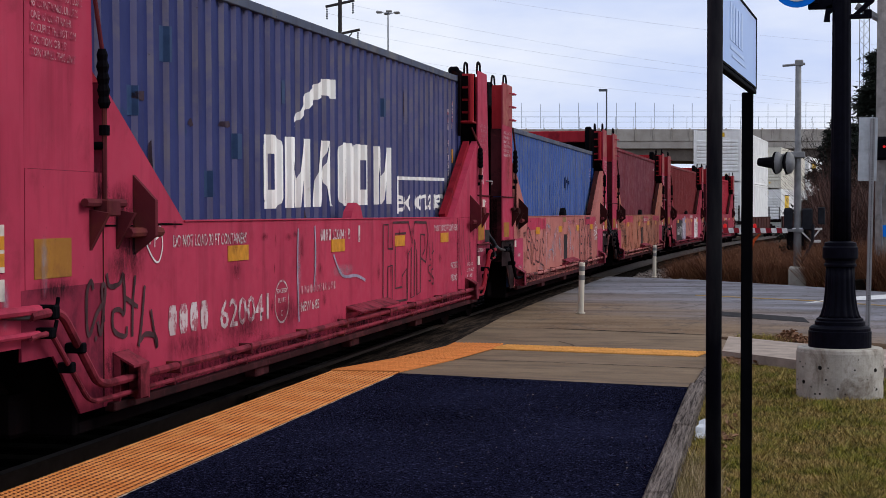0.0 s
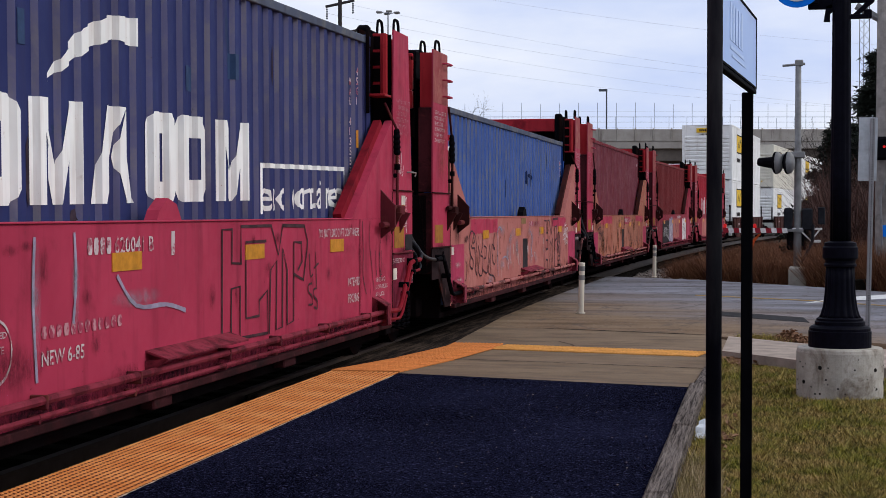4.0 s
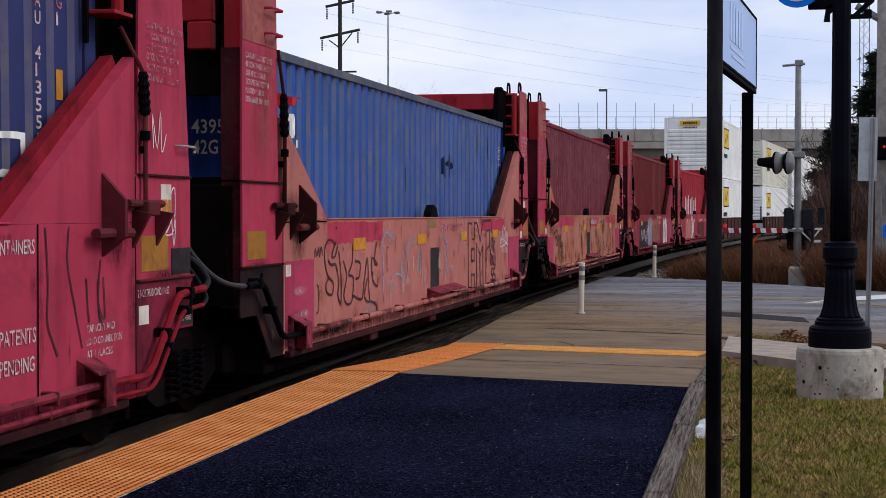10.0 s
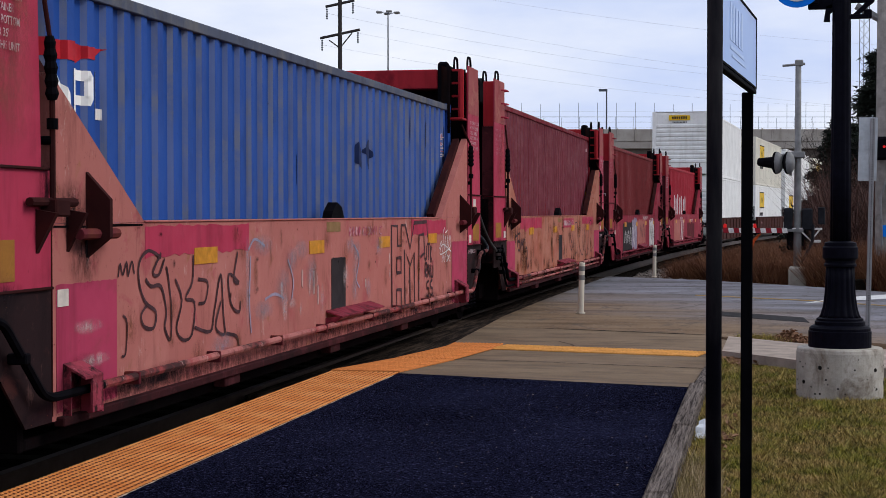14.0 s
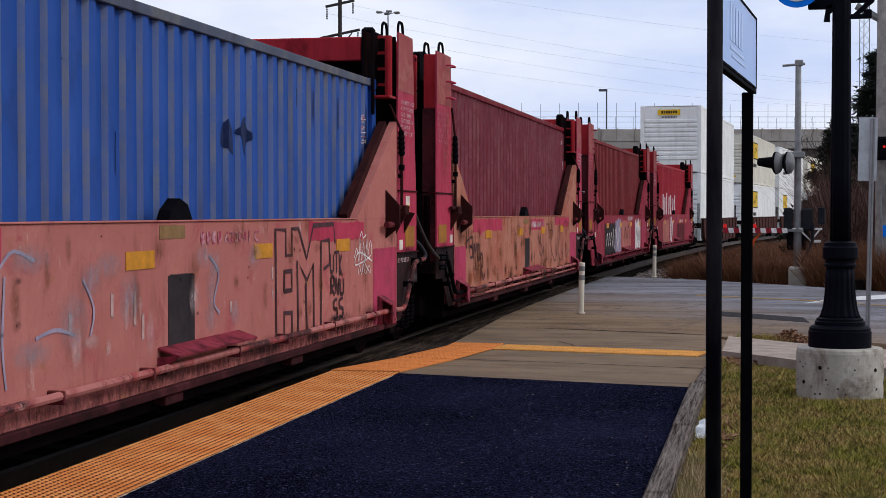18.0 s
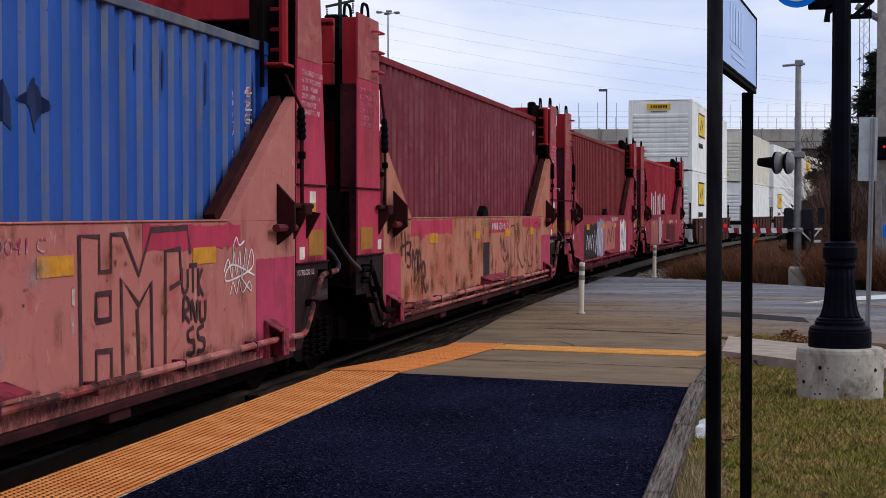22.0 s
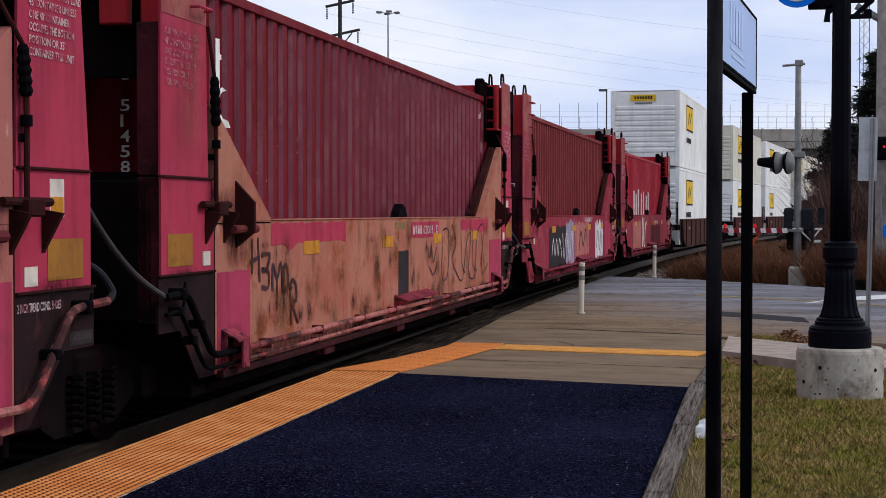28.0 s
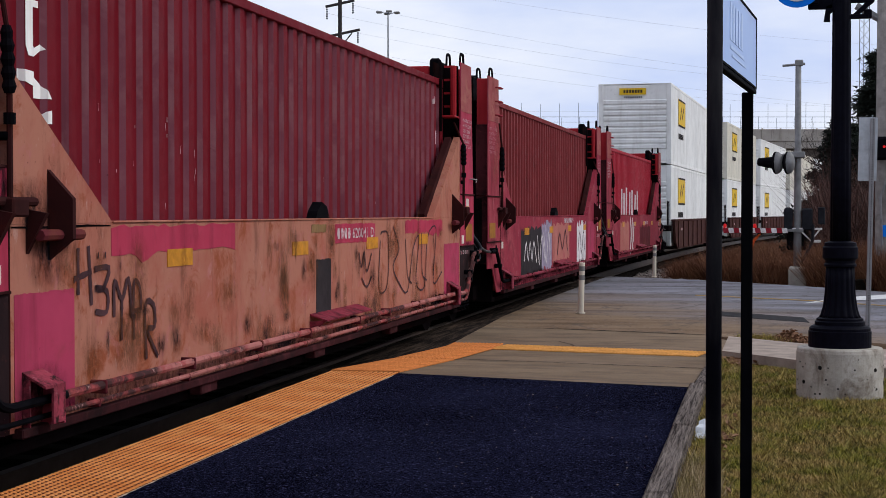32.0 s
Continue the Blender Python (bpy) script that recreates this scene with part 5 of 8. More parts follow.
patch(ud, 4.75, 5.9, 0.5, 1.4, fresh_pink, rag=0.01)
bars(ud, 11, 1.0, 1.39, 0.1, 1.3, white_print)
graffiti(ue, [[(-1.9, 1.45), (-1.7, 1.0), (-1.9, 0.5)], [(-1.4, 1.45), (-1.5, 0.9), (-1.2, 0.55)], [(-1.0, 1.3), (-1.15, 0.8)]], 0.16, tag_white, "white streaked graffiti")
patch(ue, -4.2, -2.2, 0.6, 1.35, salmon_paint, rag=0.05)
patch(ue, 0.6, 3.6, 0.55, 1.2, dusk_paint, rag=0.05)
bars(ue, 11, 1.6, 1.25, 0.1, 1.3, white_print)

# ---- stains: soft-edged soot, overspray, rust, scuffs and sill-foot shade on the steel sides
def stain_paint(name, c, seed, cover=0.9, rough=0.85):
    """A blotch that thins out towards the border of its sheet, broken up by grain."""
    k = M(name, rough, spec=0.02)
    gen = k.t.nodes.new("ShaderNodeTexCoord").outputs["Generated"]
    mp = k.t.nodes.new("ShaderNodeMapping")
    mp.inputs["Location"].default_value = (0, -1, -1)
    mp.inputs["Scale"].default_value = (0, 2, 2)
    k.link(gen, mp.inputs["Vector"])
    ln = k.t.nodes.new("ShaderNodeVectorMath")
    ln.operation = "LENGTH"
    k.link(mp.outputs["Vector"], ln.inputs[0])
    fall = k.ramp(ln.outputs["Value"], 0.15, 1.0, 1.0, 0.0)
    sh = k.t.nodes.new("ShaderNodeMapping")
    sh.inputs["Location"].default_value = (seed, seed * 1.7, seed * 2.3)
    k.link(k.co, sh.inputs["Vector"])
    grain = k.ramp(k.noise(15, 9, 0.8, stretch=(1, 1, 0.5), vector=sh.outputs["Vector"]), 0.36, 0.66, 0.0, 1.5)
    mul = k.t.nodes.new("ShaderNodeMath")
    mul.operation = "MULTIPLY"
    k.link(fall, mul.inputs[0])
    k.link(grain, mul.inputs[1])
    k.link(k.ramp(mul.outputs[0], 0.05, 0.95, 0.0, cover), k.b.inputs["Alpha"])
    k.color(k.mix(k.ramp(k.noise(14, 5, 0.7), 0.35, 0.65), tuple(v * 0.7 for v in c), tuple(v * 1.25 for v in c)))
    return k.m


soot_shade_stain = stain_paint("black_soot_shade_stain", (0.012, 0.010, 0.013), 1.3, 0.85)
dirt_shade_stain = stain_paint("dark_maroon_dirt_shade_stain", (0.06, 0.014, 0.022), 2.9, 0.6)
rust_stain = stain_paint("dark_rust_stain", (0.13, 0.048, 0.022), 4.1, 0.55)
haze_stain = stain_paint("pale_blue_overspray", (0.25, 0.26, 0.31), 5.7, 0.5)
scuff_stain = stain_paint("pale_scuff", (0.50, 0.38, 0.37), 6.3, 0.6)
khaki_stain = stain_paint("khaki_grime", (0.20, 0.10, 0.06), 7.9, 0.4)


def stain(car, mat, y, z, w, h, label=""):
    STAINS[0] += 1
    x = SKIN + 0.006 + 0.0002 * (STAINS[0] % 30)
    bm = BM()
    bm.faces.new([bm.verts.new((x, y + a * w / 2, z + b * h / 2)) for a, b in ((-1, -1), (1, -1), (1, 1), (-1, 1))])
    ob = part("stain", bm, mat, car, label)
    ob.visible_shadow = False


STAINS = [0]
rg_s = np.random.default_rng(90)
for n, car in enumerate(UNITS[:5]):
    # soot round the pins and rods, and along the foot of the posts
    for y, z, w, h in ((-5.55, 1.36, 0.55, 0.5), (-6.02, 1.70, 0.28, 0.55), (-5.72, 1.62, 0.5, 0.35), (6.02, 1.45, 0.5, 0.55), (6.42, 2.1, 0.2, 0.9), (-6.6, 1.16, 0.7, 0.16), (6.8, 1.16, 0.8, 0.16)):
        stain(car, soot_shade_stain, y, z, w, h)
    stain(car, soot_shade_stain, -5.60, 0.62, 0.7, 0.34)
    if n > 1:
        stain(car, khaki_stain, -6.45, 2.25, 0.7, 0.8)
        stain(car, khaki_stain, -6.3, 2.7, 0.4, 0.7)
    # overlapping band along the sill foot: grime plus painted shade below the pipe
    for i in range(9):
        stain(car, dirt_shade_stain, -5.2 + i * 1.35, 0.475, 2.6, 0.2)
    # darker blotches deepen that band of grime and shade
    for i in range(9):
        stain(car, soot_shade_stain if n > 1 else dirt_shade_stain, float(rg_s.uniform(-5.2, 5.6)), float(rg_s.uniform(0.50, 0.58)), float(rg_s.uniform(0.5, 1.3)), float(rg_s.uniform(0.12, 0.26)))
for y, z, w, h in ((0.375, 1.28, 0.4, 0.22), (0.617, 1.2, 0.3, 0.3), (0.518, 1.05, 0.25, 0.35), (0.52, 0.85, 0.3, 0.3), (1.03, 0.84, 0.25, 0.25), (-1.51, 1.19, 0.4, 0.25), (-1.25, 1.27, 0.5, 0.2), (-2.28, 1.33, 0.6, 0.2), (-2.65, 1.25, 0.14, 0.35), (-2.65, 0.95, 0.12, 0.6), (-1.75, 0.97, 0.5, 0.4), (-2.28, 0.82, 0.6, 0.2), (-0.95, 1.05, 0.4, 0.4), (1.5, 1.25, 0.4, 0.25), (-3.2, 0.62, 0.6, 0.2)):
    stain(ub, haze_stain, y, z, w, h)
for y, z, w, h in ((-0.98, 0.97, 0.09, 0.30), (-1.25, 0.77, 0.10, 0.14), (-0.6, 0.80, 0.16, 0.34), (-0.76, 0.98, 0.07, 0.2), (-1.5, 0.83, 0.3, 0.12), (1.95, 0.94, 0.08, 0.18), (-1.7, 0.80, 0.2, 0.3), (-5.5, 0.92, 0.5, 0.10), (-5.4, 0.72, 0.5, 0.10), (0.2, 1.0, 0.25, 0.3)):
    stain(ub, scuff_stain, y, z, w, h)
for i in range(34):
    stain(ub, rust_stain, float(rg_s.uniform(-4.9, 5.1)), float(rg_s.uniform(0.55, 1.48)), float(rg_s.uniform(0.06, 0.3)), float(rg_s.uniform(0.1, 0.4)))
for i in range(26):
    stain(ub, soot_shade_stain, float(rg_s.uniform(-4.9, 5.1)), float(rg_s.uniform(0.6, 1.5)), float(rg_s.uniform(0.03, 0.10)), float(rg_s.uniform(0.02, 0.08)))
for i in range(55):
    stain(uc, rust_stain, float(rg_s.uniform(-5.0, 5.2)), float(rg_s.uniform(0.55, 1.42)), float(rg_s.uniform(0.1, 0.5)), float(rg_s.uniform(0.2, 0.6)))
for i in range(26):
    stain(uc, soot_shade_stain, float(rg_s.uniform(-5.0, 5.2)), float(rg_s.uniform(0.6, 1.4)), float(rg_s.uniform(0.05, 0.3)), float(rg_s.uniform(0.06, 0.4)))
for y, z, w, h in ((-4.37, 0.72, 0.7, 0.3), (-4.15, 0.84, 0.5, 0.4), (-4.95, 0.72, 0.4, 0.35), (-5.25, 1.3, 0.4, 0.4)):
    stain(uc, rust_stain, y, z, w, h)
for y, z, w, h in ((-5.76, 1.26, 0.34, 0.22), (-5.88, 0.66, 0.34, 0.26), (-4.49, 0.68, 1.2, 0.26), (-3.4, 0.72, 1.3, 0.26), (-2.3, 0.76, 0.9, 0.3), (4.97, 1.0, 0.12, 1.0), (6.25, 1.0, 0.2, 0.8)):
    stain(ua, dirt_shade_stain, y, z, w, h)
for y, z, w, h in ((-2.0, 1.1, 0.14, 0.8), (-1.5, 1.15, 0.12, 0.6), (-0.6, 1.05, 0.9, 0.14), (-7.2, 1.1, 0.1, 0.3), (-6.75, 1.3, 0.1, 0.4)):
    stain(ua, haze_stain, y, z, w, h)
for i in range(26):
    stain(ua, dirt_shade_stain, float(rg_s.uniform(-5.6, 6.0)), float(rg_s.uniform(0.7, 1.5)), float(rg_s.uniform(0.03, 0.25)), float(rg_s.uniform(0.04, 0.3)))

# ---- paint on the containers ----
SIDE = 1.20


def draped(boxob, polys, mat, name, label=""):
    """Flat shapes (lists of (y, z)) laid over the ribs of a container's side."""
    bm = BM()
    for pts in polys:
        bm.faces.new([bm.verts.new((0, y - 0.14, z)) for y, z in pts])
    drape_bm(bm, PHASE[boxob.name])
    return part(name, bm, mat, boxob, label)


def drape_bm(bm, phase):
    ys = [v.co.y for v in bm.verts]
    for y in rib_stops(min(ys), max(ys), phase)[1:-1]:
        bmesh.ops.bisect_plane(bm, geom=bm.verts[:] + bm.edges[:] + bm.faces[:], plane_co=(0, y, 0), plane_no=(0, 1, 0), dist=1e-5)
    for v in bm.verts:
        v.co.x = SIDE + rib_x(v.co.y, phase) - 0.001


def draped_text(boxob, body, y, z, height, width, mat):
    me = text_mesh(body, height, width)
    bm = BM()
    bm.from_mesh(me)
    for v in bm.verts:
        v.co += Vector((0, y - 0.14, z))
    drape_bm(bm, PHASE[boxob.name])
    return part("lettering", bm, mat, boxob)


def rect(y0, y1, z0, z1):
    return [(y0, z0), (y1, z0), (y1, z1), (y0, z1)]


def ring_block(y0, y1, z0, z1, w):
    """A block with cut corners and a slot in its middle, in four strips."""
    c = w * 0.45
    return [[(y0, z0 + c), (y0 + c, z0), (y0 + w, z0), (y0 + w, z1), (y0 + c, z1), (y0, z1 - c)],
            [(y1 - w, z0), (y1 - c, z0), (y1, z0 + c), (y1, z1 - c), (y1 - c, z1), (y1 - w, z1)],
            rect(y0 + w, y1 - w, z0, z0 + w * 0.8), rect(y0 + w, y1 - w, z1 - w * 0.8, z1)]


def notch_block(y0, y1, z0, z1):
    """A block with a wedge cut from its top."""
    m, w = (y0 + y1) / 2, (y1 - y0) * 0.28
    return [[(y0, z0), (y0 + w * 0.8, z0), (y0 + w * 0.8, z1 - 0.2), (y0 + w, z1), (y0, z1)], [(y1 - w * 0.8, z0), (y1, z0), (y1, z1), (y1 - w, z1), (y1 - w * 0.8, z1 - 0.2)],
            [(y0 + w * 0.8, z1 - 0.2), (m - 0.03, z0), (m + 0.03, z0), (y1 - w * 0.8, z1 - 0.2), (y1 - w, z1), (m, z0 + 0.24), (y0 + w, z1)]]


ZL = -0.375


def along(d, polys):
    return [[(y + d, z) for y, z in p] for p in polys]


cma = BOXES[1]
ZL = -0.46
z0, z1 = 1.645 + ZL, 2.27 + ZL
shapes = [ring_block(-2.36, -1.80, z0, z1, 0.20), notch_block(-1.62, -0.94, z0, z1), [[(-0.75, z0), (-0.58, z0), (-0.36, z0 + 0.5), (-0.24, z1), (-0.56, z1)], [(-0.24, z1), (-0.42, z0 + 0.3), (-0.24, z0), (-0.07, z0)]]]
shapes += [ring_block(0.18, 0.68, z0, z1, 0.18), ring_block(0.74, 1.40, z0, z1, 0.2), notch_block(1.60, 2.36, z0, z1)]
for group_ in shapes:
    group_ = [[(0.955 * y + 0.045, z) for y, z in p] for p in group_]
    draped(cma, group_, logo_white, "emblem", "large white block shape with rust runs")
draped(cma, along(0.12, [[(-1.45, 2.36 + ZL), (-1.28, 2.5 + ZL), (-0.95, 2.72 + ZL), (-0.5, 2.85 + ZL), (-0.1, 2.87 + ZL), (-0.1, 2.68 + ZL), (-0.45, 2.70 + ZL), (-0.8, 2.62 + ZL), (-1.15, 2.48 + ZL)]]), logo_white, "emblem", "white sweeping stripe")
draped(cma, [rect(2.58, 5.37, 1.915 + ZL, 1.955 + ZL), rect(2.58, 2.64, 1.53 + ZL, 1.915 + ZL), rect(5.31, 5.37, 1.62 + ZL, 1.915 + ZL)], logo_white, "frame_line")
draped_text(cma, "eco container", 2.70, 1.55 + ZL, 0.27, 2.44, logo_white)
for k, ch in enumerate("MAU 413555"):
    if ch != " ":
        draped_text(cma, ch, 5.43, 2.78 + ZL - k * 0.10, 0.078, 0.024 if ch == "1" else 0.075, white_print)
for k, ch in enumerate("45G1"):
    draped_text(cma, ch, 5.71, 2.90 + ZL - k * 0.10, 0.078, 0.024 if ch == "1" else 0.075, white_print)
draped(cma, [rect(5.70, 5.80, 2.16 + ZL, 2.34 + ZL)], amber, "label", "small yellow label")
for y, z, a, b in ((-5.0, 2.3, 0.16, 0.2), (-4.4, 2.7, 0.16, 0.25), (-3.6, 1.75, 0.18, 0.2), (-2.9, 2.05, 0.16, 0.2), (0.9, 2.45, 0.2, 0.18), (-1.7, 2.55, 0.12, 0.2), (1.9, 2.6, 0.16, 0.2), (-5.2, 1.9, 0.16, 0.18)):
    draped(cma, [rect(y, y + a, z + ZL, z + b + ZL)], repaint := plain("teal_touch_up_paint", (0.032, 0.058, 0.125), 0.5) if "teal_touch_up_paint" not in bpy.data.materials else repaint, "touch_up", "teal touched-up spot")
rust_spot = plain("rust_bloom", (0.045, 0.030, 0.04), 0.85, var=0.5)
for y, z, a, b in ((-4.9, 2.42, 0.2, 0.05), (-3.95, 2.28, 0.22, 0.05), (-3.2, 2.3, 0.18, 0.04), (-1.55, 1.75, 0.05, 0.3), (0.36, 1.72, 0.04, 0.3), (-0.98, 1.55, 0.1, 0.07), (2.9, 2.7, 0.04, 0.25), (-4.6, 1.9, 0.03, 0.25)):
    draped(cma, [[(y, z + ZL), (y + a * 0.6, z - b * 0.4 + ZL), (y + a, z + ZL), (y + a * 0.8, z + b + ZL), (y + a * 0.2, z + b * 0.8 + ZL)]], rust_spot, "rust_spot", "rust bloom")

apl = BOXES[2]
ZL = -0.375
dark_blue_mark = plain("dark_blue_scuff_paint", (0.016, 0.026, 0.075), 0.6, var=0.4)
emblem_red = plain("red_emblem_paint", (0.42, 0.02, 0.03), 0.5)
draped(apl, [[(-5.66, 2.495 + ZL), (-5.2, 2.50 + ZL), (-5.09, 2.485 + ZL), (-4.98, 2.53 + ZL), (-4.84, 2.53 + ZL), (-4.68, 2.615 + ZL), (-4.95, 2.605 + ZL), (-5.12, 2.62 + ZL), (-5.66, 2.60 + ZL)]], emblem_red, "emblem", "small red bird-like emblem")
draped(apl, [[(-5.60, 2.15 + ZL), (-5.20, 2.15 + ZL), (-5.22, 2.30 + ZL), (-5.37, 2.45 + ZL), (-5.52, 2.45 + ZL)]], logo_white, "emblem", "white slanted block shape")
draped(apl, [rect(-5.17, -5.08, 2.16 + ZL, 2.455 + ZL), rect(-5.08, -4.93, 2.39 + ZL, 2.455 + ZL), rect(-5.08, -4.93, 2.24 + ZL, 2.30 + ZL), [(-4.98, 2.30 + ZL), (-4.93, 2.24 + ZL), (-4.89, 2.28 + ZL), (-4.89, 2.42 + ZL), (-4.93, 2.455 + ZL), (-4.98, 2.39 + ZL)]], logo_white, "emblem", "white block shape")
draped(apl, [rect(-4.865, -4.825, 2.235 + ZL, 2.46 + ZL), rect(-4.865, -4.70, 2.165 + ZL, 2.235 + ZL)], logo_white, "emblem", "white angled block shape")
draped(apl, along(0.16, [[(1.30, 2.12 + ZL), (1.42, 2.30 + ZL), (1.50, 2.20 + ZL), (1.52, 2.02 + ZL)]]), dark_blue_mark, "marking", "dark blue leaf-shaped mark")
draped(apl, along(0.16, [[(1.60, 2.24 + ZL), (1.66, 2.20 + ZL), (1.78, 2.34 + ZL), (1.92, 2.30 + ZL), (2.02, 2.18 + ZL), (1.80, 2.02 + ZL), (1.74, 2.16 + ZL)]]), dark_blue_mark, "marking", "dark blue leaf-shaped mark")
for k, ch in enumerate("APZU 439"):
    if ch != " ":
        draped_text(apl, ch, 5.43, 2.47 + ZL - k * 0.10, 0.085, 0.08, white_print)
for k, ch in enumerate("42G1"):
    draped_text(apl, ch, 5.78, 2.50 + ZL - k * 0.11, 0.085, 0.024 if ch == "1" else 0.075, white_print)
for y, z, a, b in ((3.9, 2.4, 0.06, 0.3), (4.3, 2.38, 0.07, 0.32), (4.75, 2.35, 0.08, 0.34), (5.12, 2.3, 0.07, 0.4), (5.85, 1.9, 0.08, 0.8), (3.5, 2.5, 0.05, 0.2), (2.55, 2.0, 0.05, 0.15), (-0.6, 1.8, 0.03, 0.3)):
    draped(apl, [[(y, z + ZL), (y + a * 0.5, z + 0.04 + ZL), (y + a * 0.6, z + b * 0.9 + ZL), (y + a * 0.2, z + b + ZL), (y - a * 0.1, z + b * 0.5 + ZL)]], dark_blue_mark, "rust_spot", "dark sooty run")

red_c = BOXES[3]
draped(red_c, [rect(-5.305, -5.215, 2.53 + ZL, 2.91 + ZL), rect(-5.215, -5.07, 2.765 + ZL, 2.805 + ZL), [(-5.305, 2.53 + ZL), (-5.27, 2.475 + ZL), (-5.15, 2.47 + ZL), (-5.03, 2.53 + ZL), (-5.05, 2.56 + ZL), (-5.15, 2.52 + ZL), (-5.215, 2.53 + ZL)]], logo_white, "emblem", "white hooked block shape")
draped(red_c, [[(-5.34, 2.395 + ZL), (-5.19, 2.385 + ZL), (-5.06, 2.33 + ZL), (-4.975, 2.245 + ZL), (-5.17, 2.24 + ZL), (-5.19, 2.30 + ZL), (-5.34, 2.33 + ZL)], [(-5.09, 2.10 + ZL), (-4.975, 2.10 + ZL), (-4.975, 2.18 + ZL), (-5.03, 2.17 + ZL)]], logo_white, "emblem", "white curved block shape")
draped(red_c, [rect(5.66, 5.82, 1.67 + ZL, 1.88 + ZL), [(5.7, 1.98 + ZL), (5.82, 1.98 + ZL), (5.72, 2.16 + ZL)]], amber, "label", "yellow hazard label")
scratch = []
for i in range(46):
    y, z = random.choice((random.uniform(-4.8, -2.4), random.uniform(1.0, 5.0), random.uniform(1.4, 3.0))), random.uniform(1.55, 2.25)
    y = round((y - 0.02) / RIB) * RIB + random.uniform(0.01, 0.05)
    scratch.append(rect(y, y + random.uniform(0.005, 0.010), z + ZL, z + ZL + random.uniform(0.01, 0.06)))
draped(red_c, scratch, white_print, "scratches", "pale vertical scratches")
draped(red_c, [rect(5.78, 5.83, 2.95 + ZL, 3.05 + ZL), rect(5.84, 5.89, 2.45 + ZL, 2.62 + ZL)], white_print, "marking")
graf_e = []
for i, (a, b) in enumerate(((-2.1, 2.2), (-1.5, 2.1), (-0.9, 2.25), (-0.2, 2.15), (0.5, 2.2), (1.2, 2.1), (1.9, 2.2))):
    graf_e.append([(a, 1.52 + ZL), (a + 0.32, 1.52 + ZL), (a + 0.4, b + ZL), (a + 0.1, b + 0.04 + ZL)])
draped(BOXES[5], graf_e, tag_white, "graffiti", "row of white sprayed strokes")

# writing on the ends that show in the gaps
def end_text(boxob, body, x, z, h, w):
    me = text_mesh(body, h, w)
    for v in me.vertices:
        v.co = Vector((v.co.y + x, -6.096 + 0.038, v.co.z + z + ZL))
    me.materials.append(logo_white)
    ob = new("lettering", me)
    ob.parent = boxob


end_text(apl, "APZU", 0.10, 2.24, 0.12, 0.36)
end_text(apl, "43953", 0.62, 2.24, 0.12, 0.36)
end_text(apl, "42G1", 0.63, 2.07, 0.12, 0.27)
for k, ch in enumerate("GBU 514587"):
    if ch != " ":
        end_text(red_c, ch, 0.69, 2.77 - k * 0.112, 0.088, 0.024 if ch == "1" else 0.075)


# ---- white double-stacked containers and their cars ----
yellow_sign = plain("yellow_label", (0.72, 0.46, 0.03), 0.5, var=0.12)
brown_car = weathered("dark_brown_car_paint", (0.055, 0.022, 0.02), (0.09, 0.04, 0.03), (0.02, 0.012, 0.01), 0.75, (0.5, 0.65), 0.6)


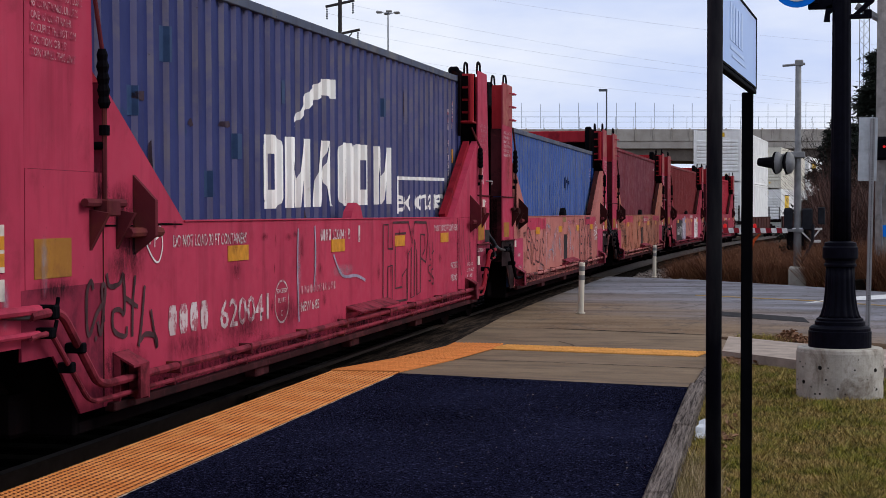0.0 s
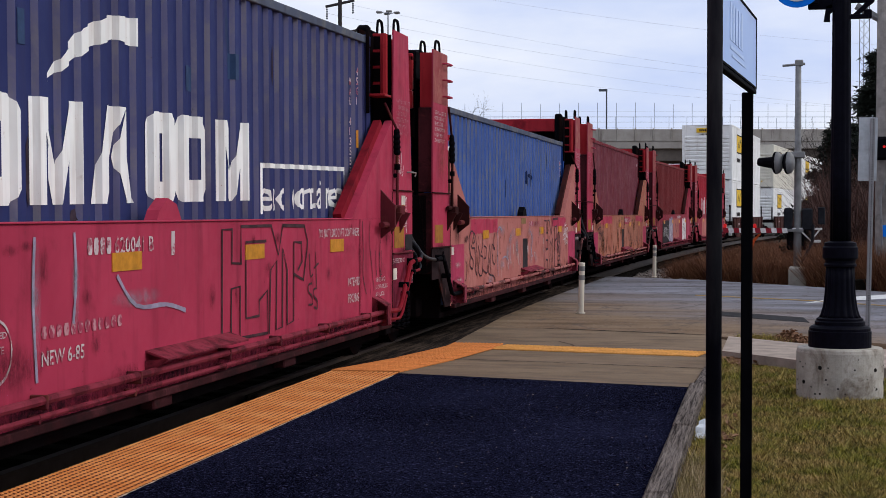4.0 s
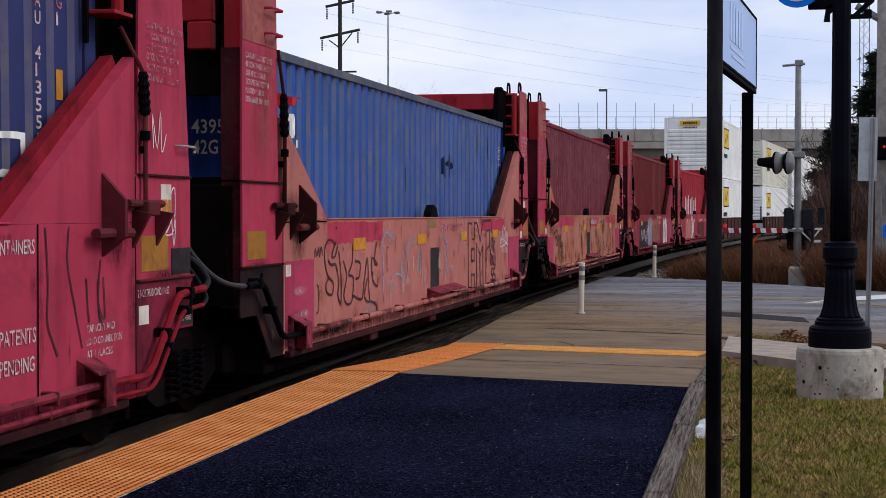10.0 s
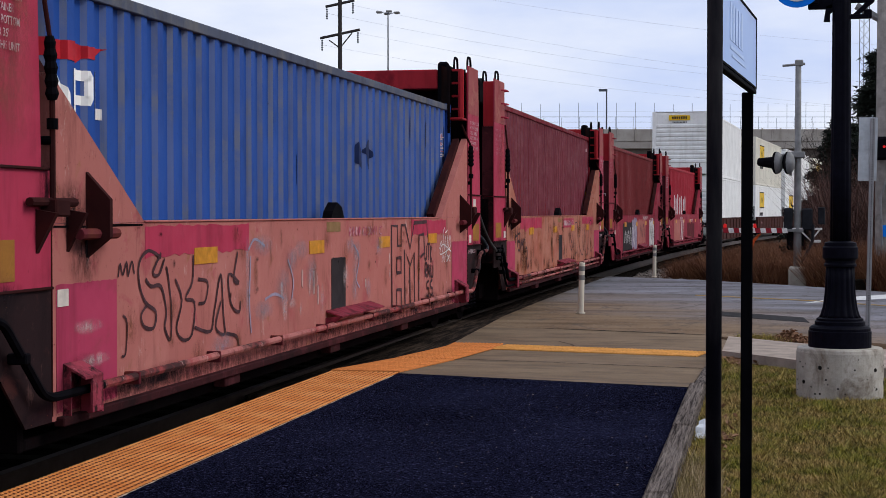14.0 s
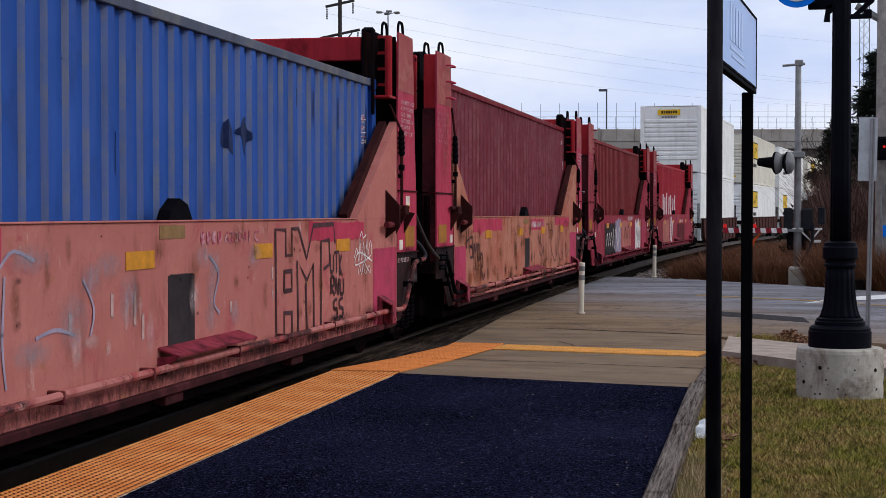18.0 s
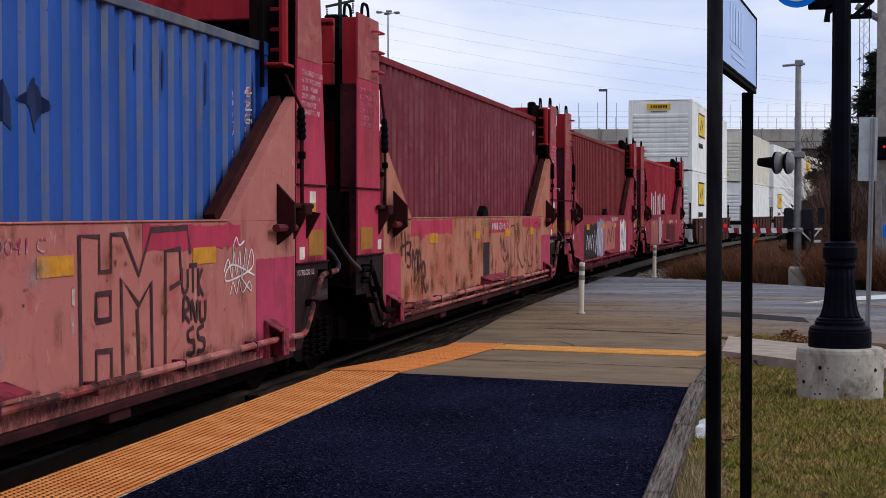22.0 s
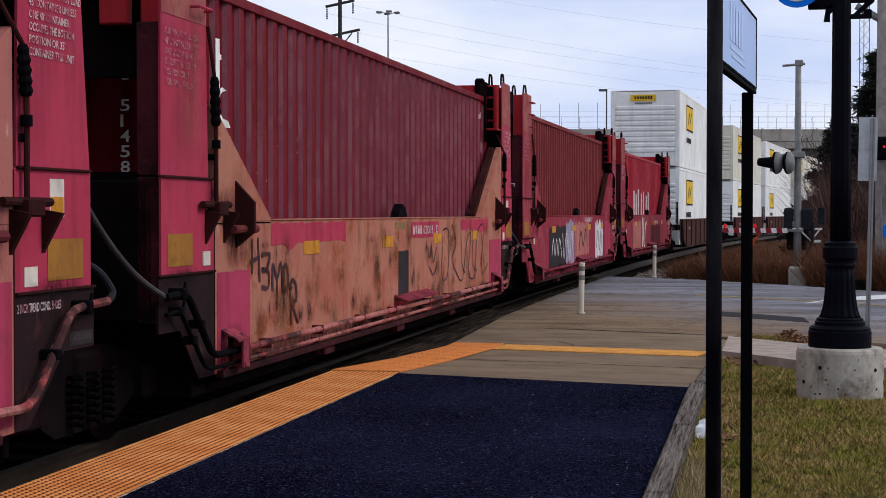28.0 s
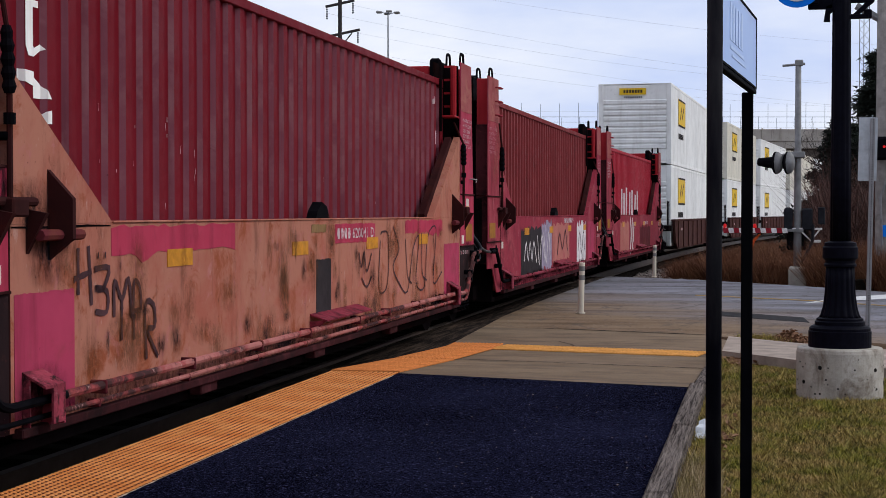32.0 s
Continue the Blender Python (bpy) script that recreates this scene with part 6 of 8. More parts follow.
def long_container(paint, label):
    c = empty("intermodal_container")
    tagged(c, label, "container", group="white containers on the train")
    h, L, w = 2.89, 8.08, 1.295
    for sx in (1, -1):
        outline = [(sx * (w - 0.012), -L + 0.1)]
        for i in range(39):
            y = -L + 0.4 + i * 0.4
            outline += [(sx * (w - 0.012), y), (sx * w, y + 0.01), (sx * w, y + 0.05), (sx * (w - 0.012), y + 0.06)]
        outline += [(sx * (w - 0.012), L - 0.1), (sx * (w - 0.05), L - 0.1), (sx * (w - 0.05), -L + 0.1)]
        bm = prism(BM(), outline, 0.1, h - 0.08, "z")
        part("side_panel", bm, paint, c)
        part("top_rail", box(BM(), *sorted((sx * (w - 0.08), sx * (w + 0.004))), -L + 0.02, L - 0.02, h - 0.1, h, 0.01), paint, c)
        part("bottom_rail", box(BM(), *sorted((sx * (w - 0.08), sx * (w + 0.004))), -L + 0.02, L - 0.02, 0.0, 0.13, 0.01), paint, c)
        for s in (1, -1):
            part("corner_post", box(BM(), *sorted((sx * (w - 0.16), sx * (w + 0.006))), *sorted((s * (L - 0.14), s * (L + 0.006))), 0.005, h - 0.005, 0.012), paint, c)
    ep = part("end_panel", box(BM(), -w + 0.1, w - 0.1, -L + 0.05, -L + 0.1, 0.05, h - 0.05), paint, c)
    for i in range(9):
        z = 0.55 + i * 0.2
        bm = prism(BM(), [(-L + 0.048, z), (-L + 0.015, z + 0.03), (-L + 0.015, z + 0.13), (-L + 0.048, z + 0.16)], -w + 0.17, w - 0.17)
        part("rib", bm, paint, ep)
    part("rear_panel", box(BM(), -w + 0.1, w - 0.1, L - 0.1, L - 0.04, 0.05, h - 0.05), paint, c)
    part("roof", box(BM(), -w + 0.05, w - 0.05, -L + 0.05, L - 0.05, h - 0.03, h - 0.006), paint, c)
    part("end_label", box(BM(), -0.55, 0.40, -L + 0.0, -L + 0.013, h - 0.40, h - 0.17), yellow_sign, c, "yellow label with dark lettering bars")
    bm = BM()
    for i in range(7):
        box(bm, -0.40 + i * 0.1, -0.33 + i * 0.1, -L - 0.004, -L + 0.002, h - 0.34, h - 0.23)
    part("label_bars", bm, black_paint, c)
    bm = BM()
    for i in range(10):
        box(bm, -0.38 + i * 0.066, -0.34 + i * 0.066, -L + 0.008, -L + 0.013, h - 0.52, h - 0.46)
    part("label_bars", bm, black_paint, c)
    part("end_mark", box(BM(), 0.45, 0.56, -L + 0.0, -L + 0.013, 0.36, 0.46), yellow_sign, c)
    lab = part("side_label", box(BM(), w - 0.002, w + 0.006, -L + 2.4, -L + 4.9, 1.50, 2.48), yellow_sign, c, "yellow side label with a dark figure")
    bm = BM()
    stroke(bm, [(-L + 2.43, 1.52), (-L + 4.87, 1.52), (-L + 4.87, 2.46), (-L + 2.43, 2.46), (-L + 2.43, 1.52)], 0.07, w + 0.009, 0.0)
    stroke(bm, [(-L + 3.0, 1.75), (-L + 3.5, 2.2), (-L + 3.7, 1.8), (-L + 4.3, 2.25)], 0.14, w + 0.010, 0.2)
    part("label_figure", bm, black_paint, lab)
    bm = BM()
    for i in range(4):
        box(bm, w, w + 0.006, -L + 2.5 + i * 0.45, -L + 2.82 + i * 0.45, 1.02, 1.22)
    part("label_bars", bm, black_paint, c)
    return c


def long_car():
    car = empty("long_well_car")
    tagged(car, "dark brown steel well car under white double-stacked containers", "freight wagon", group="long well cars of the train")
    for sx in (1, -1):
        part("side_sill", prism(BM(), [(-7.9, 0.55), (-7.2, 0.3), (7.2, 0.3), (7.9, 0.55), (8.3, 1.3), (-8.3, 1.3)], *sorted((sx * 1.36, sx * 1.46))), brown_car, car)
        part("sill_cap", box(BM(), *sorted((sx * 1.33, sx * 1.49)), -8.3, 8.3, 1.301, 1.36, 0.01), brown_car, car)
        for i in range(9):
            y = -7.2 + i * 1.8
            part("stiffener", box(BM(), *sorted((sx * 1.461, sx * 1.50)), y - 0.05, y + 0.05, 0.34, 1.29, 0.008), brown_car, car)
    part("well_floor", box(BM(), -1.355, 1.355, -8.0, 8.0, 0.3, 0.38), shade_grime, car)
    for s in (1, -1):
        part("end_platform", box(BM(), -1.355, 1.355, *sorted((s * 8.31, s * 9.3)), 0.95, 1.15, 0.02), shade_grime, car)
        for x in (-1.3, 1.3):
            bm = BM()
            tube(bm, [(x, s * 9.2, 1.15), (x, s * 9.2, 2.0)], 0.02, 6)
            tube(bm, [(x, s * 8.75, 1.15), (x, s * 8.75, 2.0)], 0.02, 6)
            for k in range(4):
                tube(bm, [(x, s * 8.75, 1.35 + k * 0.2), (x, s * 9.2, 1.35 + k * 0.2)], 0.014, 5)
            part("ladder", bm, shade_grime, car)
    bars(car, 5, -6.3, 0.95, 0.1, 0.6, white_print, x=1.465)
    return car


FRONTS = (88.05, 112.6, 131.5, 150.6, 170.2)
proto_top, proto_car = None, None
for i, y in enumerate(FRONTS):
    yc = y + 8.08
    if i == 0:
        proto_car, proto_top = long_car(), long_container(white_box, "clean white intermodal container with yellow labels, stacked two high")
        proto_cream = long_container(cream_box, "cream-white intermodal container with yellow labels, stacked two high")
        trio = [(proto_car, 0.0), (proto_top, 3.31)]
        low = copy_thing(proto_top, Matrix.Identity(4))
        trio.append((low, 0.40))
    else:
        up = proto_cream if i == 1 else copy_thing(proto_cream if i in (3,) else proto_top, Matrix.Identity(4))
        trio = [(copy_thing(proto_car, Matrix.Identity(4)), 0.0), (up, 3.31), (copy_thing(proto_top, Matrix.Identity(4)), 0.40)]
    for ob, lift in trio:
        on_track(ob, yc, 9.0, Matrix.Translation((0, 0, lift)))
for y in (84.0, 87.0, 108.6, 110.6, 130.0, 149.2, 168.8):
    b = copy_thing(truck, Matrix.Identity(4))
    on_track(b, y, 0.9)
    SPINNERS += [o for o in b.children if o.name.startswith("wheelset")]

# ---- tactile paving ----
def dome_tile(nx, ny, px, py, r, h, long=1.0):
    """A paving plate with rows of flat-topped domes."""
    w, l = nx * px, ny * py
    verts, faces = [], []
    for x, y, z in ((-w / 2, -l / 2, 0), (w / 2, -l / 2, 0), (w / 2, l / 2, 0), (-w / 2, l / 2, 0)):
        verts.append((x + (0.002 if x < 0 else -0.002), y + (0.002 if y < 0 else -0.002), z))
        verts.append((x + (0.002 if x < 0 else -0.002), y + (0.002 if y < 0 else -0.002), z + 0.011))
    faces += [(1, 3, 5, 7), (0, 2, 3, 1), (2, 4, 5, 3), (4, 6, 7, 5), (6, 0, 1, 7)]
    for i in range(nx):
        for j in range(ny):
            cx, cy = -w / 2 + (i + 0.5) * px, -l / 2 + (j + 0.5) * py
            b = len(verts)
            for k in range(6):
                a = k * math.tau / 6
                verts.append((cx + r * math.cos(a), cy + (r if j % 2 == j else r) * long * math.sin(a), 0.0112))
                verts.append((cx + r * 0.72 * math.cos(a), cy + r * 0.62 * long * math.sin(a), 0.0112 + h))
            for k in range(6):
                m = (k + 1) % 6
                faces.append((b + 2 * k, b + 2 * m, b + 2 * m + 1, b + 2 * k + 1))
            faces.append(tuple(b + 2 * k + 1 for k in range(6)))
    me = bpy.data.meshes.new("tactile_tile")
    me.from_pydata(verts, [], faces)
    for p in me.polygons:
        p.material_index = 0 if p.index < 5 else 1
    return me


# dark plate colour paints in the shade between the domes
tactile_base = plain("shaded_tactile_base", (0.10, 0.022, 0.006), 0.9, var=0.3)
tile_me = dome_tile(14, 14, 0.04364, 0.04364, 0.0168, 0.0055, 1.0)
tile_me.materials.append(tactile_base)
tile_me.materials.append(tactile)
edge_strip = empty("tactile_strip")
tagged(edge_strip, "orange tactile warning strip along the platform edge", "tactile paving", kind="structure")
edge_strip.location = (-3.312, 0, Z_PLAT - 0.012)
for i in range(22):
    ob = new("tactile_tile", tile_me)
    ob.parent = edge_strip
    ob.location = (0, 12.70 - i * 0.613, random.uniform(0, 0.001))
slope = math.atan2(-(Z_PLAT - 0.105), 15.4 - 13.06)
tile_y = tile_me.copy()
tile_y.materials.clear()
tile_y.materials.append(plain("worn_yellow_base", (0.60, 0.29, 0.08), 0.9))
tile_y.materials.append(yellow_tactile)
tile_o = tile_me.copy()
tile_o.materials.clear()
tile_o.materials.append(plain("worn_orange_base", (0.55, 0.19, 0.055), 0.9))
tile_o.materials.append(tactile)
ramp_strip = empty("tactile_strip")
tagged(ramp_strip, "faded orange tactile strip down the ramp edge", "tactile paving", kind="structure")
ramp_strip.location = (-3.312, 13.02, Z_PLAT - 0.002)
ramp_strip.rotation_euler = (slope, 0, 0)
for i in range(4):
    ob = new("tactile_tile", tile_o)
    ob.parent = ramp_strip
    ob.location = (0, 0.31 + i * 0.613, 0.0)
low_strip = empty("tactile_strip", Matrix.Translation((-3.312, 15.475, 0.101)) @ Matrix.Rotation(math.atan2(-0.10, 2.58), 4, "X"))
tagged(low_strip, "faded orange tactile strip down the lower ramp", "tactile paving", kind="structure")
for i in range(4):
    ob = new("tactile_tile", tile_o)
    ob.parent = low_strip
    ob.location = (0, 0.31 + i * 0.613, 0.0)
foot_strip = empty("tactile_strip", pose(-3.312, 18.26, 0.003))
tagged(foot_strip, "faded orange tactile strip at the foot of the ramp", "tactile paving", kind="structure")
ob = new("tactile_tile", tile_o)
ob.parent = foot_strip
cross_strip = empty("tactile_strip")
tagged(cross_strip, "yellow tactile strip across the foot of the ramp", "tactile paving", kind="structure")
cross_strip.location = (-3.0, 18.20, 0.0)
cross_strip.rotation_euler = (0, 0, math.atan2(-0.5, 2.45))
for i in range(4):
    ob = new("tactile_tile", tile_y)
    ob.parent = cross_strip
    ob.location = (0.31 + i * 0.613, -0.06, 0.002)

edge_timber = M("dark_edge_timber", 0.95, spec=0.03)
edge_timber.color(edge_timber.mix(edge_timber.ramp(edge_timber.noise(20, 7, 0.75, stretch=(1, 0.08, 1)), 0.45, 0.66), (0.006, 0.005, 0.005), (0.10, 0.085, 0.08)))
edge_timber = edge_timber.m
tagged(part("edge_beam", box(BM(), EDGE - 0.06, EDGE - 0.006, -12, 13.0, -0.2, 0.196, 0.012), edge_timber), "dark weathered timber beam below the platform edge", "edge beam", kind="structure")
lip_mat = plain("pale_concrete_lip", (0.42, 0.34, 0.27), 0.9, var=0.5, scale=9)
tagged(part("edge_lip", box(BM(), EDGE - 0.005, EDGE + 0.016, -12, 12.9, 0.1, 0.2165, 0.003), lip_mat), "pale worn concrete lip along the platform edge", "edge lip", kind="structure")
rg_c = np.random.default_rng(61)
crust = BM()
last = None
for i in range(520):
    y = -0.2 + i * 0.025
    w = 0.004 + 0.012 * max(0.0, noise.noise((y * 2.3, 0.4, 9.0)) + float(rg_c.uniform(-0.3, 0.5)))
    cur = [crust.verts.new((STRIP - 0.004, y, 0.2215)), crust.verts.new((STRIP + w, y, 0.2225))]
    if last:
        crust.faces.new((last[0], cur[0], cur[1], last[1]))
    last = cur
tagged(part("mortar_crust", crust, lip_mat), "ragged pale mortar crust beside the tactile strip", "joint", kind="structure")
crack_mat = plain("dark_joint_filler", (0.012, 0.011, 0.010), 0.95, var=0.3)


def crack(pts, w, z, name="pavement_joint"):
    bm = BM()
    prev = None
    fine = []
    for (xa, ya), (xb, yb) in zip(pts, pts[1:]):
        n = max(2, int(math.hypot(xb - xa, yb - ya) / 0.06))
        fine += [(xa + (xb - xa) * i / n, ya + (yb - ya) * i / n + random.uniform(-0.012, 0.012)) for i in range(n)]
    fine.append(pts[-1])
    zz = z if callable(z) else (lambda y: z)
    for x, y in fine:
        k = w * random.uniform(0.5, 1.4) / 2
        cur = [bm.verts.new((x - k * 0.3, y - k, zz(y))), bm.verts.new((x + k * 0.3, y + k, zz(y)))]
        if prev:
            bm.faces.new((prev[0], cur[0], cur[1], prev[1]))
        prev = cur
    return tagged(part(name, bm, crack_mat), "thin dark joint in the concrete", "joint", kind="structure")


crack([(-2.85, 21.25), (-1.7, 20.9), (-0.68, 20.55)], 0.07, 0.004)
crack([(-0.35, 17.4), (-0.28, 18.4), (-0.2, 19.2)], 0.05, 0.004)
crack([(-2.98, 15.66), (-1.7, 15.4), (-0.52, 15.16)], 0.03, 0.094)
crack([(-2.4, 19.1), (-2.2, 18.7), (-2.15, 18.5)], 0.02, 0.004)

# road markings and patches
tar = plain("dark_road_patch", (0.030, 0.029, 0.030), 0.9, var=0.3)
line_white = plain("worn_white_road_paint", (0.55, 0.55, 0.54), 0.7, var=0.2)
line_yellow = plain("worn_yellow_road_paint", (0.26, 0.17, 0.06), 0.8, var=0.35)
tagged(part("road_patch", prism(BM(), [(-0.75, 24.6), (0.72, 23.2), (0.66, 24.3), (-0.75, 25.7)], -0.003, 0.001, "z"), tar), "dark rectangular repair patch in the road", "road patch", kind="structure")
tagged(part("road_marking", prism(BM(), [(0.78, 28.2), (4.0, 32.0), (4.0, 33.6), (1.5, 30.2)], -0.003, 0.001, "z"), line_white), "worn white stop line on the road", "road marking", kind="structure")
tagged(part("road_marking", prism(BM(), [(-1.2, 30.4), (0.9, 28.9), (4.5, 25.0), (4.5, 25.25), (0.9, 29.15), (-1.2, 30.65)], -0.003, 0.002, "z"), line_yellow), "faded yellow centre line on the road", "road marking", kind="structure")

# ---- delineator posts ----
post_white = weathered("soiled_white_plastic", (0.52, 0.47, 0.38), (0.40, 0.34, 0.27), (0.18, 0.14, 0.11), 0.5, (0.6, 0.7), 0.5)
band_grey = plain("grey_reflective_band", (0.17, 0.165, 0.16), 0.4)


def delineator(x, y, h, lean):
    p = empty("delineator_post", pose(x, y, 0, 0, lean, 0))
    tagged(p, "soiled white plastic delineator post with grey bands", "bollard", group="delineator posts at the crossing")
    part("tube", lathe(BM(), [(0.052, 0.0), (0.05, 0.03), (0.046, 0.05), (0.046, h - 0.02), (0.042, h), (0.02, h + 0.004)], 16), post_white, p, smooth=True)
    part("foot", lathe(BM(), [(0.07, 0.0), (0.07, 0.02), (0.054, 0.026)], 16), post_white, p)
    for z in (h - 0.13, h - 0.27):
        part("band", lathe(BM(), [(0.047, z), (0.0475, z + 0.005), (0.0475, z + 0.07), (0.047, z + 0.075)], 16), band_grey, p)
    return p


delineator(-2.75, 24.58, 0.80, 1.3)
delineator(-2.53, 38.82, 0.79, 0.6)

# ---- station sign ----
sign_steel = M("dark_bronze_sign_steel", 0.6, 0.0, 0.03)
sign_steel.color(sign_steel.mix(sign_steel.ramp(sign_steel.noise(9, 6, 0.6, stretch=(1, 1, 0.2)), 0.4, 0.7), (0.005, 0.005, 0.009), (0.034, 0.032, 0.034)))
sign_steel.bump(sign_steel.noise(80, 4), 0.15, 0.003)
sign_steel = sign_steel.m
sign_black = plain("black_sign_steel", (0.003, 0.003, 0.004), 0.7, var=0.4, spec=0.01)
sign_blue = plain("pale_blue_sign_face", (0.30, 0.45, 0.80), 0.4, var=0.05, scale=3, spec=0.4)
sign_white = plain("white_sign_lettering", (0.46, 0.58, 0.84), 0.4, var=0.1)
sg = empty("station_sign", pose(-0.175, 6.29, 0.17))
tagged(sg, "pale blue station name sign on two dark steel posts", "sign")
part("post", lathe(BM(), [(0.031, -0.12), (0.031, 3.2), (0.02, 3.215)], 24), sign_steel, sg, smooth=True)
part("post", box(BM(), 0.088, 0.144, 1.51, 1.56, -0.12, 2.0, 0.006), sign_black, sg)
dx, dy = 0.143, 1.57
ang, reach = math.atan2(dx, dy), math.hypot(dx, dy)
mz = Matrix.Rotation(-ang, 4, "Z")
part("rail", box(BM(), -0.016, 0.016, 0.0, reach, 1.994, 2.016, 0.004, mz), sign_black, sg)
face = part("panel", box(BM(), -0.012, 0.012, 0.03, reach + 0.004, 2.018, 2.365, 0.002, mz), sign_blue, sg, "pale blue enamel panel")
for y0, y1, z0, z1 in ((0.42, 0.49, 2.14, 2.30), (0.53, 0.60, 2.14, 2.30), (0.64, 0.71, 2.14, 2.30), (0.75, 0.82, 2.14, 2.30), (0.86, 0.93, 2.14, 2.30), (0.45, 0.98, 2.105, 2.12), (0.50, 1.06, 2.075, 2.085)):
    part("inscription", box(BM(), 0.0125, 0.0145, y0, y1, z0, z1, 0.0, mz), sign_white, face)
bm = BM()
for z in (2.018, 2.357):
    box(bm, -0.016, 0.016, 0.03, reach + 0.012, z, z + 0.010, 0.0, mz)
box(bm, -0.016, 0.016, reach + 0.004, reach + 0.012, 2.028, 2.357, 0.0, mz)
part("panel_frame", bm, sign_black, face)

# ---- street lamp on its concrete foot ----
lamp_black = M("black_cast_iron_paint", 0.55, 0.0, 0.03)
lamp_black.color(lamp_black.mix(lamp_black.ramp(lamp_black.noise(20, 5), 0.3, 0.7), (0.0022, 0.0022, 0.0045), (0.005, 0.005, 0.010)))
lamp_black.bump(lamp_black.noise(70, 4), 0.12, 0.003)
lamp_black = lamp_black.m
foot = part("lamp_foundation", lathe(BM(), [(0.337, -0.3), (0.338, 0.31), (0.332, 0.335), (0.322, 0.345), (0.1, 0.35)], 48), foot_concrete, None, smooth=False)
foot.location = (0.633, 12.83, 0.17)
rg_f = np.random.default_rng(70)
for i in range(26):
    a, z, r = rg_f.uniform(3.3, 6.2), rg_f.uniform(-0.02, 0.29), rg_f.choice((0.004, 0.005, 0.006, 0.008, 0.011, 0.017))
    d = Vector((math.cos(a), math.sin(a), 0))
    part("pit", rod(BM(), d * 0.335 + Vector((0, 0, z)), d * 0.3395 + Vector((0, 0, z)), float(r), 7), crack_mat, foot)
tagged(foot, "round pale concrete lamp foundation with pitted sides", "foundation")
lp = empty("street_lamp", pose(0.633, 12.83, 0.518))
tagged(lp, "black fluted cast-iron street lamp post on a concrete foundation", "street lamp")
part("base_plinth", lathe(BM(), [(0.245, 0.0), (0.245, 0.125), (0.238, 0.13), (0.238, 0.15), (0.222, 0.165), (0.196, 0.175), (0.196, 0.2), (0.182, 0.21), (0.182, 0.225), (0.165, 0.235)], 40), lamp_black, lp)


def fluted(prof, n_flute, depth, n=96):
    bm = BM()
    rings = []
    for r, z in prof:
        ring = []
        for k in range(n):
            a = k * math.tau / n
            rr = r - depth * (0.5 + 0.5 * math.cos(a * n_flute)) ** 2 * (r / 0.15)
            ring.append(bm.verts.new((rr * math.cos(a), rr * math.sin(a), z)))
        rings.append(ring)
    for a, b in zip(rings, rings[1:]):
        for k in range(n):
            bm.faces.new((a[k], a[(k + 1) % n], b[(k + 1) % n], b[k]))
    bm.faces.new(rings[0][::-1])
    bm.faces.new(rings[-1])
    return bm


part("fluted_base", fluted([(0.168, 0.23), (0.152, 0.26), (0.135, 0.32), (0.122, 0.42), (0.116, 0.52), (0.112, 0.64)], 16, 0.014), lamp_black, lp, smooth=True)
part("collar", lathe(BM(), [(0.112, 0.635), (0.127, 0.64), (0.127, 0.655), (0.118, 0.665), (0.118, 0.685), (0.132, 0.70), (0.138, 0.705), (0.138, 0.79), (0.126, 0.80), (0.124, 0.825), (0.112, 0.832), (0.08, 0.84)], 40), lamp_black, lp)
part("shaft", fluted([(0.082, 0.835), (0.08, 1.4), (0.074, 2.4), (0.068, 4.2)], 12, 0.008), lamp_black, lp, smooth=True)
bm = BM()
prism(bm, [(-0.07, 2.72), (-0.12, 2.70), (-0.14, 2.58), (-0.09, 2.58), (-0.09, 2.64), (-0.07, 2.66)], -0.02, 0.02, "y")
box(bm, -0.26, -0.07, -0.02, 0.02, 2.68, 2.76, 0.006)
part("sign_bracket", bm, lamp_black, lp)
bm = BM()
box(bm, 0.06, 0.25, -0.02, 0.02, 2.725, 2.775, 0.006)
box(bm, 0.06, 0.21, -0.03, 0.03, 2.60, 2.635, 0.006)
box(bm, 0.17, 0.23, -0.025, 0.025, 2.60, 2.67, 0.006)
prism(bm, [(0.07, 2.62), (0.12, 2.62), (0.25, 2.73), (0.20, 2.74)], -0.015, 0.015, "y")
part("side_arm", bm, lamp_black, lp)
disc = empty("disc_sign", pose(0.285, 12.71, 3.40))
tagged(disc, "round blue disc sign with a white ring on a lamp bracket", "sign")
disc_blue = plain("bright_blue_enamel", (0.005, 0.17, 0.72), 0.35, var=0.05)
part("plate", rod(BM(), (0, 0, 0), (0, 0.012, 0), 0.197, 40), disc_blue, disc)
bm = BM()
ring = [(0.15 * math.cos(i * math.tau / 40), 0.15 * math.sin(i * math.tau / 40)) for i in range(41)]
for (a, b), (c, d) in zip(ring, ring[1:]):
    k = 0.87
    bm.faces.new([bm.verts.new(p) for p in ((a, -0.003, b), (c, -0.003, d), (c * k, -0.003, d * k), (a * k, -0.003, b * k))])
part("ring", bm, line_white, disc)
part("clamp", box(BM(), -0.02, 0.17, 0.013, 0.04, -0.17, -0.13, 0.005), lamp_black, disc)

# ---- crossing gate ----
galv = plain("galvanised_steel", (0.20, 0.20, 0.20), 0.55, 0.3, var=0.3, scale=5)
grey_box = plain("grey_cabinet_paint", (0.018, 0.019, 0.023), 0.6, var=0.3)
gate_red = plain("red_gate_stripe", (0.26, 0.02, 0.03), 0.5)
gate_white = plain("white_gate_stripe", (0.70, 0.68, 0.66), 0.5)
lit_red = M("lit_red_lens", 0.3)
lit_red.color((0.35, 0.01, 0.012))
lit_red.b.inputs["Emission Color"].default_value = (1.0, 0.03, 0.03, 1)
lit_red.b.inputs["Emission Strength"].default_value = 0.3
lit_red = lit_red.m
